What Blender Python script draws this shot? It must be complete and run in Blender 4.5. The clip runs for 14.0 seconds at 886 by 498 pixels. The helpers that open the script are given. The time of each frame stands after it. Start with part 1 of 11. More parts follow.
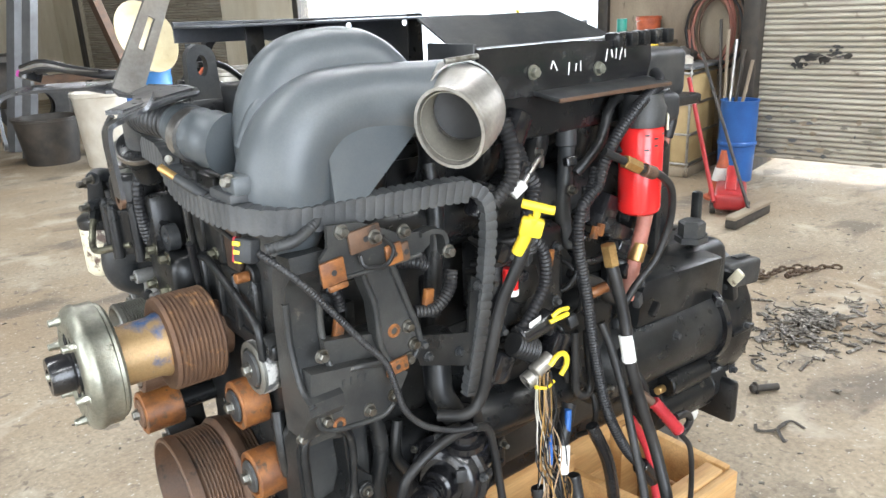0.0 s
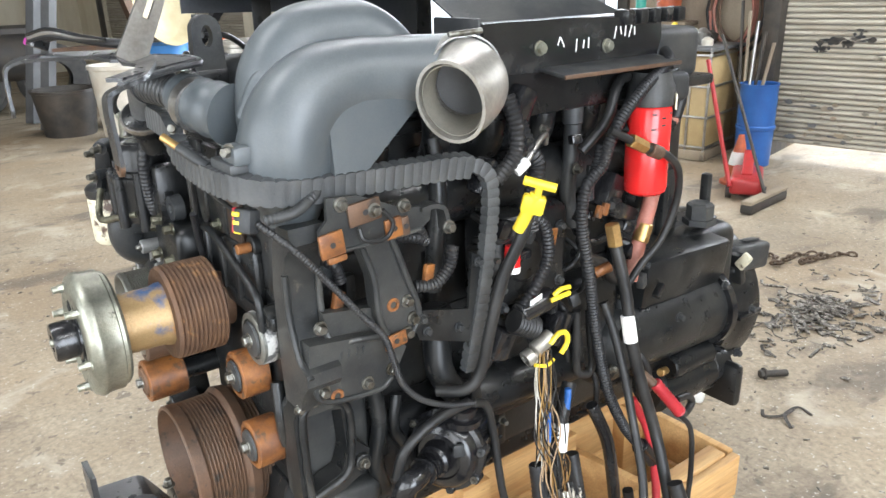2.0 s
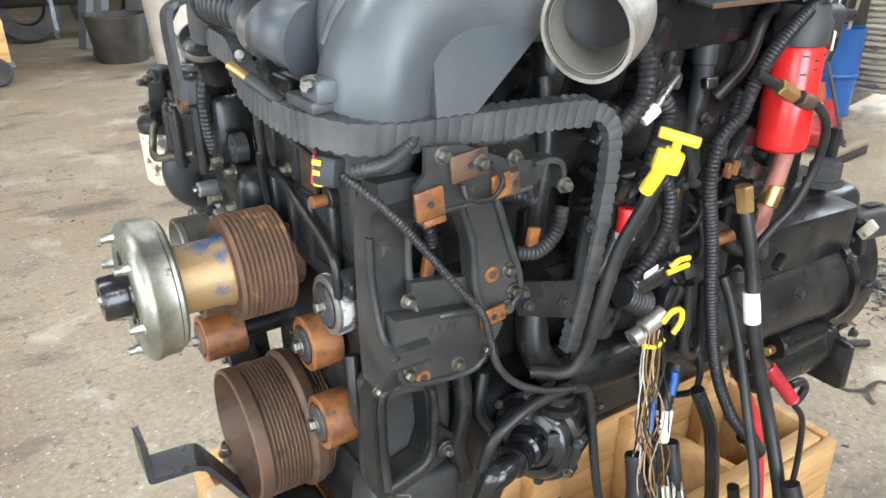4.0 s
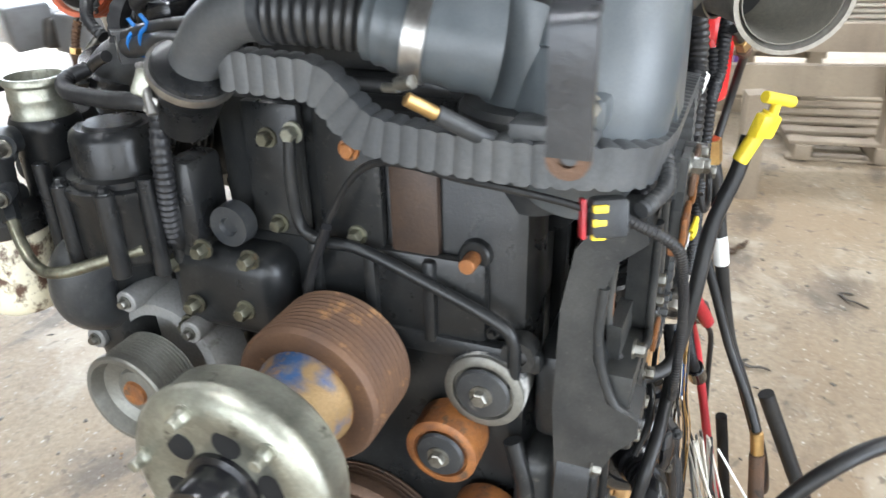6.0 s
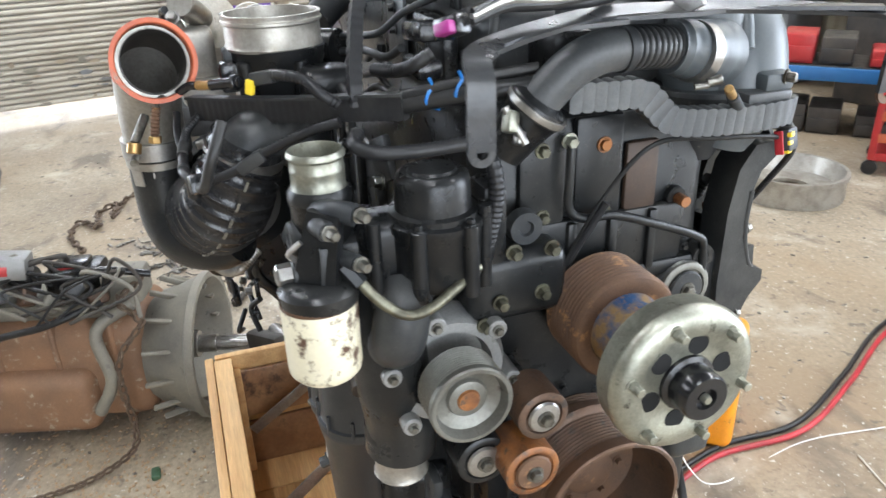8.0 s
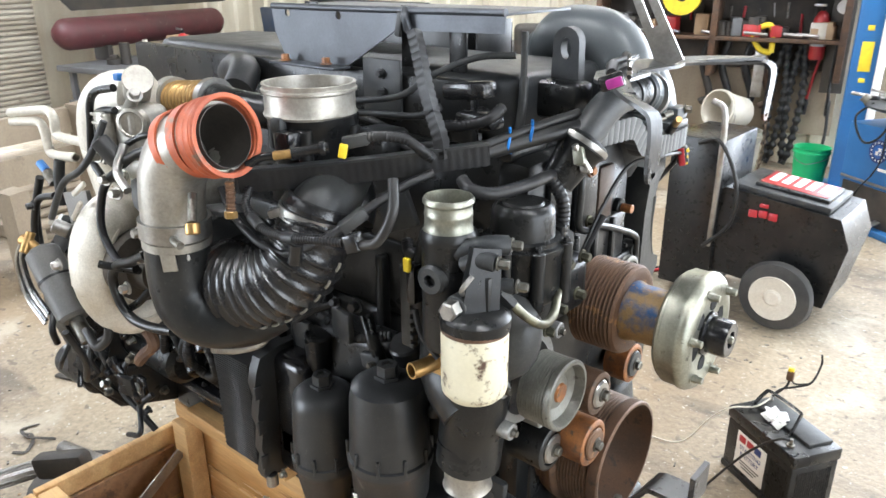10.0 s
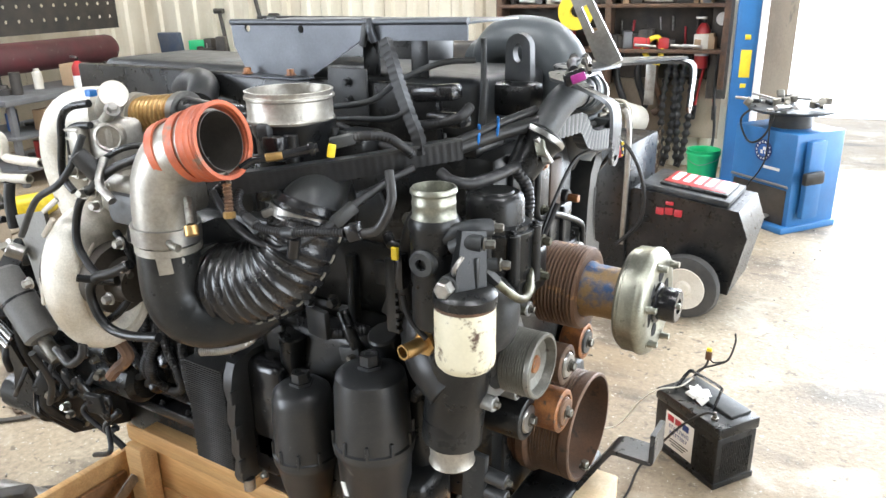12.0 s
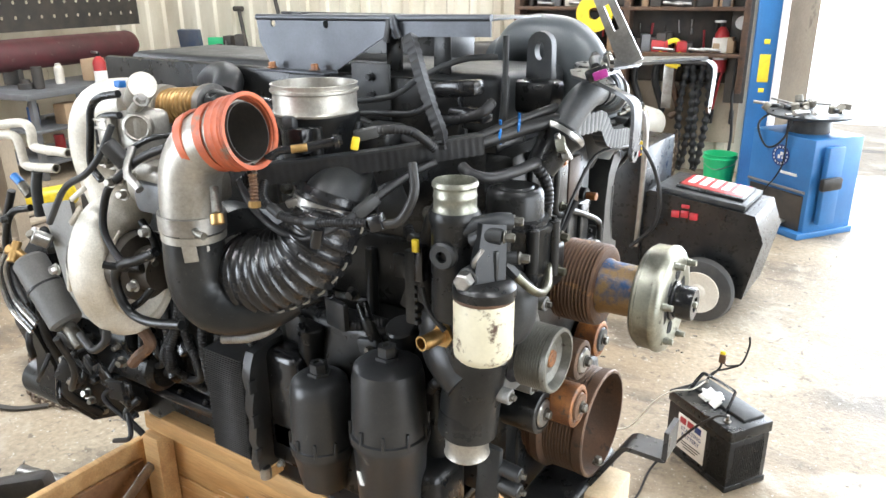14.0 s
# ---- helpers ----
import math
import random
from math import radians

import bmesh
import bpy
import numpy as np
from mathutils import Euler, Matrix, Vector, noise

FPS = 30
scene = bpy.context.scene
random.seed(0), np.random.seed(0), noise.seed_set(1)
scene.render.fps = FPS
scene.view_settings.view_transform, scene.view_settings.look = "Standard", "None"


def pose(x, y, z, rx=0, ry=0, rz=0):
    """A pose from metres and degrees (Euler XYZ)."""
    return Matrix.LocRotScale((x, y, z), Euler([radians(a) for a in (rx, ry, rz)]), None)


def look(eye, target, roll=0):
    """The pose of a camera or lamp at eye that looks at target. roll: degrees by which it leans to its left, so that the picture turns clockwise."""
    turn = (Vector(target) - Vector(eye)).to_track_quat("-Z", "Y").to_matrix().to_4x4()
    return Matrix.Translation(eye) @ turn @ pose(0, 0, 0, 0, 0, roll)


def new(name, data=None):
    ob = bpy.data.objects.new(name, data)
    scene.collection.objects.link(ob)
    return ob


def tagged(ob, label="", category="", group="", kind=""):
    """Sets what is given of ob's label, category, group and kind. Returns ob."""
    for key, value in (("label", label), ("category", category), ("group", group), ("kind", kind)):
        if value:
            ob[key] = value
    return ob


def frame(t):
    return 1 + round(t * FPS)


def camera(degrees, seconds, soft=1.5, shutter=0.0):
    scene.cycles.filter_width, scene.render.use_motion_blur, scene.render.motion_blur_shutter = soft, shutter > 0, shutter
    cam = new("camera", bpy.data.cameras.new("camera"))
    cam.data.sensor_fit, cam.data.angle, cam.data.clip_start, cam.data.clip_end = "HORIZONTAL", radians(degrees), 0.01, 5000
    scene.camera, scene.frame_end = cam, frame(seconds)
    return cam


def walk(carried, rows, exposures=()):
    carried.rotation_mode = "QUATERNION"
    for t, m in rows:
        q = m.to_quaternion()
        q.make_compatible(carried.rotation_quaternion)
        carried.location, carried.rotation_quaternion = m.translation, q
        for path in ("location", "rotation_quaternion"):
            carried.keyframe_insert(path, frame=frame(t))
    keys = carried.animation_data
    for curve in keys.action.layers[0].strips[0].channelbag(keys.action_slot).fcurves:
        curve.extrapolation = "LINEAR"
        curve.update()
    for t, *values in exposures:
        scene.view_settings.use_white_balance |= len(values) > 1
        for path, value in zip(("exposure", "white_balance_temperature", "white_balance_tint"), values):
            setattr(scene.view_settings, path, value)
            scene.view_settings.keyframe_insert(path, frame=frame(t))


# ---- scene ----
cam = camera(61.7, 14.0, shutter=0.3)
PATH = [
    (0, (-0.947, -0.99, 1.552), (0.21, 0.515, 0.923), -2.5),
    (0.5, (-0.944, -0.992, 1.55), (0.208, 0.514, 0.914), -2.6),
    (1, (-0.941, -0.995, 1.55), (0.201, 0.512, 0.899), -2.5),
    (1.5, (-0.937, -0.998, 1.547), (0.195, 0.512, 0.884), -2.3),
    (2, (-0.934, -1.002, 1.546), (0.18, 0.514, 0.867), -1.7),
    (2.5, (-0.918, -0.977, 1.541), (0.146, 0.558, 0.826), -0.9),
    (3, (-0.888, -0.936, 1.533), (0.089, 0.632, 0.768), -0.8),
    (3.2, (-0.882, -0.92, 1.532), (0.055, 0.661, 0.744), -0.9),
    (5.3, (-1.0, -0.584, 1.49), (0.343, 0.617, 0.621), -0.6),
    (5.5, (-1.018, -0.521, 1.496), (0.417, 0.571, 0.631), -0.8),
    (6, (-1.111, -0.309, 1.509), (0.548, 0.366, 0.619), -1.4),
    (6.5, (-1.236, -0.117, 1.542), (0.54, 0.137, 0.659), -1.5),
    (7, (-1.339, 0.058, 1.549), (0.466, 0.041, 0.688), -2.7),
    (7.5, (-1.355, 0.213, 1.567), (0.42, -0.096, 0.697), -2.4),
    (8, (-1.306, 0.418, 1.571), (0.406, -0.165, 0.717), -2.0),
    (8.2, (-1.298, 0.485, 1.575), (0.381, -0.197, 0.729), -1.9),
    (10.3, (-1.096, 0.951, 1.598), (0.059, -0.523, 0.896), 0.0),
    (10.5, (-1.109, 0.972, 1.6), (0.032, -0.518, 0.907), -0.0),
    (11, (-1.133, 1.013, 1.601), (-0.013, -0.493, 0.911), -0.9),
    (11.5, (-1.097, 1.042, 1.595), (-0.032, -0.509, 0.916), -1.6),
    (12, (-1.082, 1.037, 1.586), (-0.069, -0.55, 0.91), -1.1),
    (12.5, (-1.086, 1.036, 1.585), (-0.087, -0.559, 0.908), -0.6),
    (13, (-1.085, 1.038, 1.578), (-0.073, -0.547, 0.899), -0.4),
    (13.5, (-1.081, 1.051, 1.583), (-0.049, -0.523, 0.905), -0.3),
    (14, (-1.083, 1.056, 1.581), (-0.041, -0.513, 0.908), -0.4),
]
walk(cam, [(t, look(eye, target, roll)) for t, eye, target, roll in PATH], [(0, 0.10, 5980, 10), (3.2, 0.10, 6000, 10), (5.4, 0.14, 5600, 10), (6.4, 0.08, 6030, 10), (7.0, 0.08, 5840, 10), (8.2, 0.07, 5830, 10), (10.3, 0.29, 5950, 10), (14, 0.34, 6000, 10)])

# ---- light ----
world = bpy.data.worlds.new("world")
scene.world = world
world.use_nodes = True
sky = world.node_tree.nodes.new("ShaderNodeTexSky")
sky.sky_type, sky.sun_disc, sky.sun_elevation, sky.sun_rotation = "NISHITA", False, radians(40), radians(200)
world.node_tree.links.new(sky.outputs[0], world.node_tree.nodes["Background"].inputs[0])
world.node_tree.nodes["Background"].inputs[1].default_value = 0.12

ROOM = pose(0, 0, 0, 0, 0, 12)          # the hall stands turned against the engine


def in_room(u, v, z=0.0):
    return ROOM @ Vector((u, v, z))


def area_light(u, v, z, du, dv, width, height, power, colour=(0.95, 0.98, 1.0)):
    """An area lamp in a bay door's opening, or added as fill, facing (du, dv) in the hall's own axes."""
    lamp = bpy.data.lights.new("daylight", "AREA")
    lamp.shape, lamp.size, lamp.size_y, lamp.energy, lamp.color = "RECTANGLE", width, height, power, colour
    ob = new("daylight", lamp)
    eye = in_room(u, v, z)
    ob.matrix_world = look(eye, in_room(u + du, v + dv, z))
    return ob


area_light(6.35, 5.45, 2.2, -1, 0, 4.6, 4.2, 600)
area_light(-3.6, -5.9, 2.2, 0, 1, 4.4, 4.2, 500)
# unseen fill lamps added before the closed west wall to brighten the engine's front
area_light(-6.9, 2.0, 2.2, 1, 0, 5.0, 4.0, 400)
area_light(-6.9, -3.2, 2.2, 1, 0, 3.6, 4.0, 220)
apron = bpy.data.lights.new("daylight", "AREA")
apron.shape, apron.size, apron.size_y, apron.energy = "RECTANGLE", 4.6, 2.0, 800
ob = new("daylight", apron)
ob.matrix_world = look(in_room(7.1, -1.0, 3.2), in_room(7.1, -0.999, 0))
# unseen fill lamps added under the roof to brighten the hall
for u, v in ((-2.5, 1.5), (1.5, 1.5), (-2.5, -3.0), (2.0, -3.5), (2.0, 6.0), (-0.2, -4.3)):
    tube = bpy.data.lights.new("tube_light", "AREA")
    tube.shape, tube.size, tube.size_y, tube.energy, tube.color = "RECTANGLE", 2.4, 0.3, 100, (1.0, 0.97, 0.92)
    ob = new("tube_light", tube)
    ob.matrix_world = look(in_room(u, v, 4.5), in_room(u, v + 0.001, 0))


def backdrop(u0, v0, u1, v1, strength):
    """The blown-out daylight outside an opening, a plain glowing sheet."""
    m = bpy.data.materials.new("outside_glare")
    m.use_nodes = True
    nt = m.node_tree
    e = nt.nodes.new("ShaderNodeEmission")
    e.inputs[0].default_value, e.inputs[1].default_value = (0.93, 0.97, 1.0, 1), strength
    nt.links.new(e.outputs[0], nt.nodes["Material Output"].inputs[0])
    me = bpy.data.meshes.new("backdrop")
    me.from_pydata([in_room(u0, v0, -0.05), in_room(u1, v1, -0.05), in_room(u1, v1, 5.2), in_room(u0, v0, 5.2)], [], [(0, 1, 2, 3)])
    me.materials.append(m)
    return tagged(new("backdrop", me), "bright daylight outside the open bay door", "", "", "structure")


backdrop(8.6, -6.0, 8.6, 15.0, 2.6)
backdrop(-8.5, -8.6, 3.0, -8.6, 3.2)

# ---- materials ----
def mat(name, colour, rough=0.5, metal=0.0, second=None, spot=6.0, amount=0.5, edge=0.12, grain=0.25, fine=180.0, bump=0.15, depth=0.001,
        third=None, third_at=0.68, third_scale=22.0, coat=0.0, ripple=None, stretch=None, sheen=0.5):
    """A procedural surface: a base colour that drifts to a second one in patches, a third in smaller stains, fine grain and relief."""
    m = bpy.data.materials.new(name)
    m.use_nodes = True
    nt = m.node_tree
    n, link = nt.nodes, nt.links.new
    b = n["Principled BSDF"]
    b.inputs["Metallic"].default_value = metal
    b.inputs["Coat Weight"].default_value = coat * 0.5
    b.inputs["Specular IOR Level"].default_value = sheen
    tc = n.new("ShaderNodeTexCoord")
    src = tc.outputs["Object"]
    if stretch:
        mp = n.new("ShaderNodeMapping")
        mp.inputs["Scale"].default_value = stretch
        link(src, mp.inputs[0])
        src = mp.outputs[0]
    info = n.new("ShaderNodeObjectInfo")
    shift = n.new("ShaderNodeVectorMath")
    shift.operation = "ADD"
    link(src, shift.inputs[0])
    comb = n.new("ShaderNodeCombineXYZ")
    rnd = n.new("ShaderNodeMath")
    rnd.operation = "MULTIPLY"
    rnd.inputs[1].default_value = 37.0
    link(info.outputs["Random"], rnd.inputs[0])
    link(rnd.outputs[0], comb.inputs[0])
    link(comb.outputs[0], shift.inputs[1])
    src = shift.outputs[0]

    def cloud(scale, detail=4.0, roughness=0.6):
        t = n.new("ShaderNodeTexNoise")
        t.inputs["Scale"].default_value, t.inputs["Detail"].default_value, t.inputs["Roughness"].default_value = scale, detail, roughness
        link(src, t.inputs["Vector"])
        return t.outputs["Fac"]

    def ramp(value, lo, hi):
        r = n.new("ShaderNodeMapRange")
        r.inputs["From Min"].default_value, r.inputs["From Max"].default_value = lo, hi
        link(value, r.inputs["Value"])
        return r.outputs["Result"]

    def mix(fac, a, bb, kind="MIX"):
        x = n.new("ShaderNodeMix")
        x.data_type, x.blend_type = "RGBA", kind
        if isinstance(fac, float):
            x.inputs["Factor"].default_value = fac
        else:
            link(fac, x.inputs["Factor"])
        for k, c in ((6, a), (7, bb)):
            if isinstance(c, tuple):
                x.inputs[k].default_value = (*c, 1)
            else:
                link(c, x.inputs[k])
        return x.outputs[2]

    second = second or tuple(c * 0.6 for c in colour)
    patches = cloud(spot, 5.0)
    col = mix(ramp(patches, amount - edge, amount + edge), colour, second)
    if third:
        col = mix(ramp(cloud(third_scale, 6.0, 0.7), third_at - 0.04, third_at + 0.04), col, third)
    g = cloud(fine, 3.0, 0.7)
    shade = ramp(g, 0.2, 0.8)
    lo = n.new("ShaderNodeMapRange")
    lo.inputs["To Min"].default_value, lo.inputs["To Max"].default_value = 1 - grain, 1 + grain * 0.5
    link(shade, lo.inputs["Value"])
    grey = n.new("ShaderNodeCombineColor")
    for k in range(3):
        link(lo.outputs["Result"], grey.inputs[k])
    col = mix(1.0, col, grey.outputs[0], "MULTIPLY")
    link(col, b.inputs["Base Color"])
    rr = n.new("ShaderNodeMapRange")
    rr.inputs["To Min"].default_value, rr.inputs["To Max"].default_value = max(0.03, rough - 0.14), min(1.0, rough + 0.14)
    link(cloud(spot * 3.1, 4.0), rr.inputs["Value"])
    link(rr.outputs["Result"], b.inputs["Roughness"])
    height = g
    if ripple:
        w = n.new("ShaderNodeTexWave")
        w.inputs["Scale"].default_value, w.inputs["Distortion"].default_value = ripple, 1.5
        link(src, w.inputs["Vector"])
        height = mix(0.5, w.outputs["Color"], g)
    bp = n.new("ShaderNodeBump")
    bp.inputs["Strength"].default_value, bp.inputs["Distance"].default_value = bump, depth
    link(height, bp.inputs["Height"])
    link(bp.outputs[0], b.inputs["Normal"])
    return m


BLACK = mat("black_engine_paint", (0.009, 0.0095, 0.010), 0.30, 0, (0.022, 0.022, 0.021), 12, 0.58, 0.10, third=(0.085, 0.078, 0.068), third_at=0.71, third_scale=30, fine=380, bump=0.22, coat=0.15, sheen=0.32)
IRON = mat("painted_cast_iron", (0.011, 0.0118, 0.0122), 0.31, 0, (0.030, 0.030, 0.0285), 10, 0.58, 0.10, third=(0.11, 0.10, 0.088), third_at=0.69, third_scale=36, fine=420, bump=0.28, coat=0.12, sheen=0.32)
DUSTY = mat("dusty_dark_plastic", (0.026, 0.028, 0.030), 0.42, 0, (0.058, 0.058, 0.055), 11, 0.54, 0.12, third=(0.14, 0.13, 0.115), third_at=0.70, third_scale=32, fine=340, bump=0.25, sheen=0.32)
DUCT = mat("grey_plastic_duct", (0.070, 0.080, 0.086), 0.36, 0, (0.11, 0.12, 0.124), 6, 0.56, 0.16, third=(0.16, 0.165, 0.165), third_at=0.74, third_scale=14, grain=0.15, fine=420, bump=0.2)
GLOSS = mat("glossy_black_plastic", (0.009, 0.009, 0.010), 0.22, 0, (0.026, 0.026, 0.026), 14, 0.58, 0.08, third=(0.07, 0.066, 0.06), third_at=0.76, third_scale=36, grain=0.15, bump=0.15, coat=0.3)
RUBBER = mat("black_rubber", (0.016, 0.016, 0.016), 0.38, 0, (0.04, 0.038, 0.035), 12, 0.6, 0.15, bump=0.2, sheen=0.32)
LOOM = mat("cable_loom_plastic", (0.018, 0.018, 0.019), 0.38, 0, (0.045, 0.044, 0.042), 14, 0.62, 0.12, bump=0.2, sheen=0.32)
STEEL = mat("worn_steel", (0.42, 0.41, 0.39), 0.34, 0.9, (0.25, 0.23, 0.20), 16, 0.6, 0.15, bump=0.2)
BOLT = mat("zinc_bolt", (0.24, 0.235, 0.21), 0.36, 0.85, (0.10, 0.09, 0.07), 60, 0.52, 0.12, third=(0.05, 0.045, 0.04), third_at=0.66, third_scale=120, fine=500)
OLIVE = mat("olive_zinc_bolt", (0.20, 0.195, 0.14), 0.40, 0.75, (0.08, 0.075, 0.055), 50, 0.50, 0.12, third=(0.20, 0.12, 0.06), third_at=0.68, third_scale=90, fine=500)
CAST = mat("dusty_cast_bracket", (0.026, 0.0275, 0.028), 0.36, 0.1, (0.070, 0.070, 0.065), 9, 0.55, 0.14, third=(0.12, 0.11, 0.09), third_at=0.68, third_scale=30, fine=420, bump=0.35, sheen=0.32)
CAN = mat("dusty_black_canister", (0.023, 0.024, 0.025), 0.37, 0, (0.040, 0.040, 0.039), 9, 0.55, 0.14, third=(0.13, 0.125, 0.115), third_at=0.70, third_scale=28, fine=380, bump=0.25)
COVER_PAD = mat("dark_rusted_pad", (0.045, 0.030, 0.022), 0.5, 0.2, (0.075, 0.045, 0.028), 18, 0.55, 0.16, fine=300, bump=0.4)
# black that paints the shade inside holes
HOLE_SHADE = mat("hole_shade", (0.003, 0.003, 0.003), 0.95)
COVER = mat("faded_grey_cover", (0.105, 0.105, 0.10), 0.52, 0, (0.15, 0.145, 0.135), 7, 0.55, 0.16, third=(0.05, 0.048, 0.045), third_at=0.68, third_scale=24, fine=300, bump=0.2)
BELLOWS = mat("satin_black_rubber", (0.014, 0.014, 0.015), 0.24, 0, (0.028, 0.028, 0.027), 16, 0.56, 0.10, third=(0.09, 0.085, 0.08), third_at=0.72, third_scale=40, grain=0.2, bump=0.2)
FLAKE = mat("flaking_white_paint", (0.55, 0.54, 0.51), 0.5, 0.1, (0.10, 0.10, 0.10), 40, 0.50, 0.04, fine=300, bump=0.4)
ZINC = mat("yellowed_zinc", (0.44, 0.44, 0.36), 0.36, 0.75, (0.22, 0.22, 0.18), 18, 0.50, 0.14, third=(0.07, 0.065, 0.05), third_at=0.66, third_scale=34, fine=300, bump=0.4)
ALU = mat("cast_aluminium", (0.44, 0.42, 0.375), 0.40, 0.7, (0.28, 0.26, 0.22), 14, 0.57, 0.14, third=(0.12, 0.10, 0.08), third_at=0.70, third_scale=30, bump=0.5)
# pale casting, whitened further so that its colour holds the sun on it
TURBO = mat("sunlit_pale_casting", (0.74, 0.71, 0.63), 0.46, 0.2, (0.50, 0.44, 0.34), 9, 0.54, 0.14, third=(0.30, 0.22, 0.14), third_at=0.66, third_scale=26, fine=320, bump=0.6)
RUST = mat("rusty_pulley", (0.165, 0.090, 0.048), 0.62, 0.3, (0.10, 0.058, 0.038), 16, 0.5, 0.16, third=(0.33, 0.175, 0.075), third_at=0.62, third_scale=40, fine=380, bump=0.7)
BROWN = mat("brown_rust", (0.10, 0.066, 0.046), 0.48, 0.4, (0.16, 0.088, 0.05), 14, 0.55, 0.16, third=(0.055, 0.042, 0.034), third_at=0.60, third_scale=38, fine=380, bump=0.6)
ORANGE_RUST = mat("orange_rust", (0.34, 0.135, 0.035), 0.36, 0.2, (0.15, 0.062, 0.028), 38, 0.5, 0.14, third=(0.09, 0.055, 0.035), third_at=0.60, third_scale=70, fine=420, bump=0.7)
PULLEY = mat("worn_grey_pulley_steel", (0.24, 0.24, 0.215), 0.40, 0.6, (0.15, 0.145, 0.125), 16, 0.5, 0.14, third=(0.07, 0.06, 0.05), third_at=0.66, third_scale=40, fine=300, bump=0.4)
RUST_BLUE = mat("rust_with_blue_paint", (0.36, 0.24, 0.11), 0.42, 0.4, (0.04, 0.11, 0.26), 14, 0.60, 0.05, third=(0.45, 0.25, 0.10), third_at=0.6, fine=320, bump=0.5)
CREAM = mat("chipped_cream_enamel", (0.64, 0.60, 0.45), 0.36, 0, (0.58, 0.52, 0.36), 9, 0.55, 0.2, third=(0.075, 0.04, 0.025), third_at=0.585, third_scale=26, grain=0.08, bump=0.2)
RED = mat("red_filter_enamel", (0.70, 0.022, 0.02), 0.24, 0, (0.58, 0.016, 0.016), 6, 0.6, 0.2, grain=0.06, bump=0.05, coat=0.4)
RED_PAINT = mat("red_paint", (0.45, 0.03, 0.03), 0.38, 0, (0.30, 0.025, 0.025), 7, 0.55, 0.2, third=(0.12, 0.05, 0.04), third_at=0.72)
YELLOW = mat("yellow_plastic", (0.82, 0.62, 0.03), 0.38, 0, (0.60, 0.44, 0.03), 20, 0.62, 0.15, grain=0.1)
SILICONE = mat("orange_silicone_hose", (0.52, 0.12, 0.045), 0.50, 0, (0.36, 0.085, 0.04), 18, 0.52, 0.12, third=(0.22, 0.15, 0.11), third_at=0.66, bump=0.3)
WOOD = mat("crate_pine", (0.66, 0.42, 0.18), 0.58, 0, (0.50, 0.285, 0.105), 6, 0.52, 0.12, grain=0.25, fine=70, third=(0.22, 0.11, 0.045), third_at=0.70, third_scale=14, stretch=(0.25, 3.0, 3.0), bump=0.4)
WOOD_DARK = mat("oily_board", (0.22, 0.11, 0.05), 0.42, 0, (0.36, 0.21, 0.10), 6, 0.55, 0.15, third=(0.09, 0.05, 0.03), third_at=0.6, third_scale=8, fine=80, bump=0.3)
# orange varnished board, its base colour raised to stand in for sunlight
SUNLIT_VENEER = mat("sunlit_orange_varnish", (0.74, 0.45, 0.19), 0.24, 0, (0.58, 0.31, 0.11), 4, 0.55, 0.14, grain=0.25, fine=60, third=(0.20, 0.09, 0.035), third_at=0.70, third_scale=9, stretch=(0.25, 3.0, 3.0), bump=0.2)
# lighter copy of the crate pine; sunlight on the front post is in its colour
SUNLIT_WOOD = mat("sunlit_pine", (0.70, 0.56, 0.36), 0.55, 0, (0.56, 0.41, 0.24), 5, 0.54, 0.14, grain=0.22, fine=70, third=(0.30, 0.20, 0.11), third_at=0.72, third_scale=13, stretch=(3.0, 3.0, 0.25), bump=0.35)
CONCRETE = mat("stained_concrete", (0.385, 0.32, 0.228), 0.60, 0, (0.265, 0.216, 0.154), 1.1, 0.52, 0.14, grain=0.46, fine=48, third=(0.155, 0.128, 0.098), third_at=0.66, third_scale=3.6, bump=0.7, depth=0.006)

def soiled(m, layers):
    """Lays broad stains, drips and specks of dirt over a surface's own colours: (scale, stretch, from, to, colour, strength)."""
    nt = m.node_tree
    n, link = nt.nodes, nt.links.new
    base = n["Principled BSDF"].inputs["Base Color"]
    col = base.links[0].from_socket
    tc = n.new("ShaderNodeTexCoord")
    for k, (scale, stretch, lo, hi, colour, strength) in enumerate(layers):
        mp = n.new("ShaderNodeMapping")
        mp.inputs["Scale"].default_value = stretch
        mp.inputs["Location"].default_value = (3.7 * k, 1.9 * k, 0)
        link(tc.outputs["Object"], mp.inputs[0])
        t = n.new("ShaderNodeTexNoise")
        t.inputs["Scale"].default_value, t.inputs["Detail"].default_value, t.inputs["Roughness"].default_value = scale, 6.0, 0.58
        t.inputs["Distortion"].default_value = 0.4
        link(mp.outputs[0], t.inputs["Vector"])
        r = n.new("ShaderNodeMapRange")
        r.inputs["From Min"].default_value, r.inputs["From Max"].default_value, r.inputs["To Max"].default_value = lo, hi, strength
        link(t.outputs["Fac"], r.inputs["Value"])
        x = n.new("ShaderNodeMix")
        x.data_type = "RGBA"
        link(r.outputs["Result"], x.inputs["Factor"])
        link(col, x.inputs[6])
        x.inputs[7].default_value = (*colour, 1)
        col = x.outputs[2]
    link(col, base)


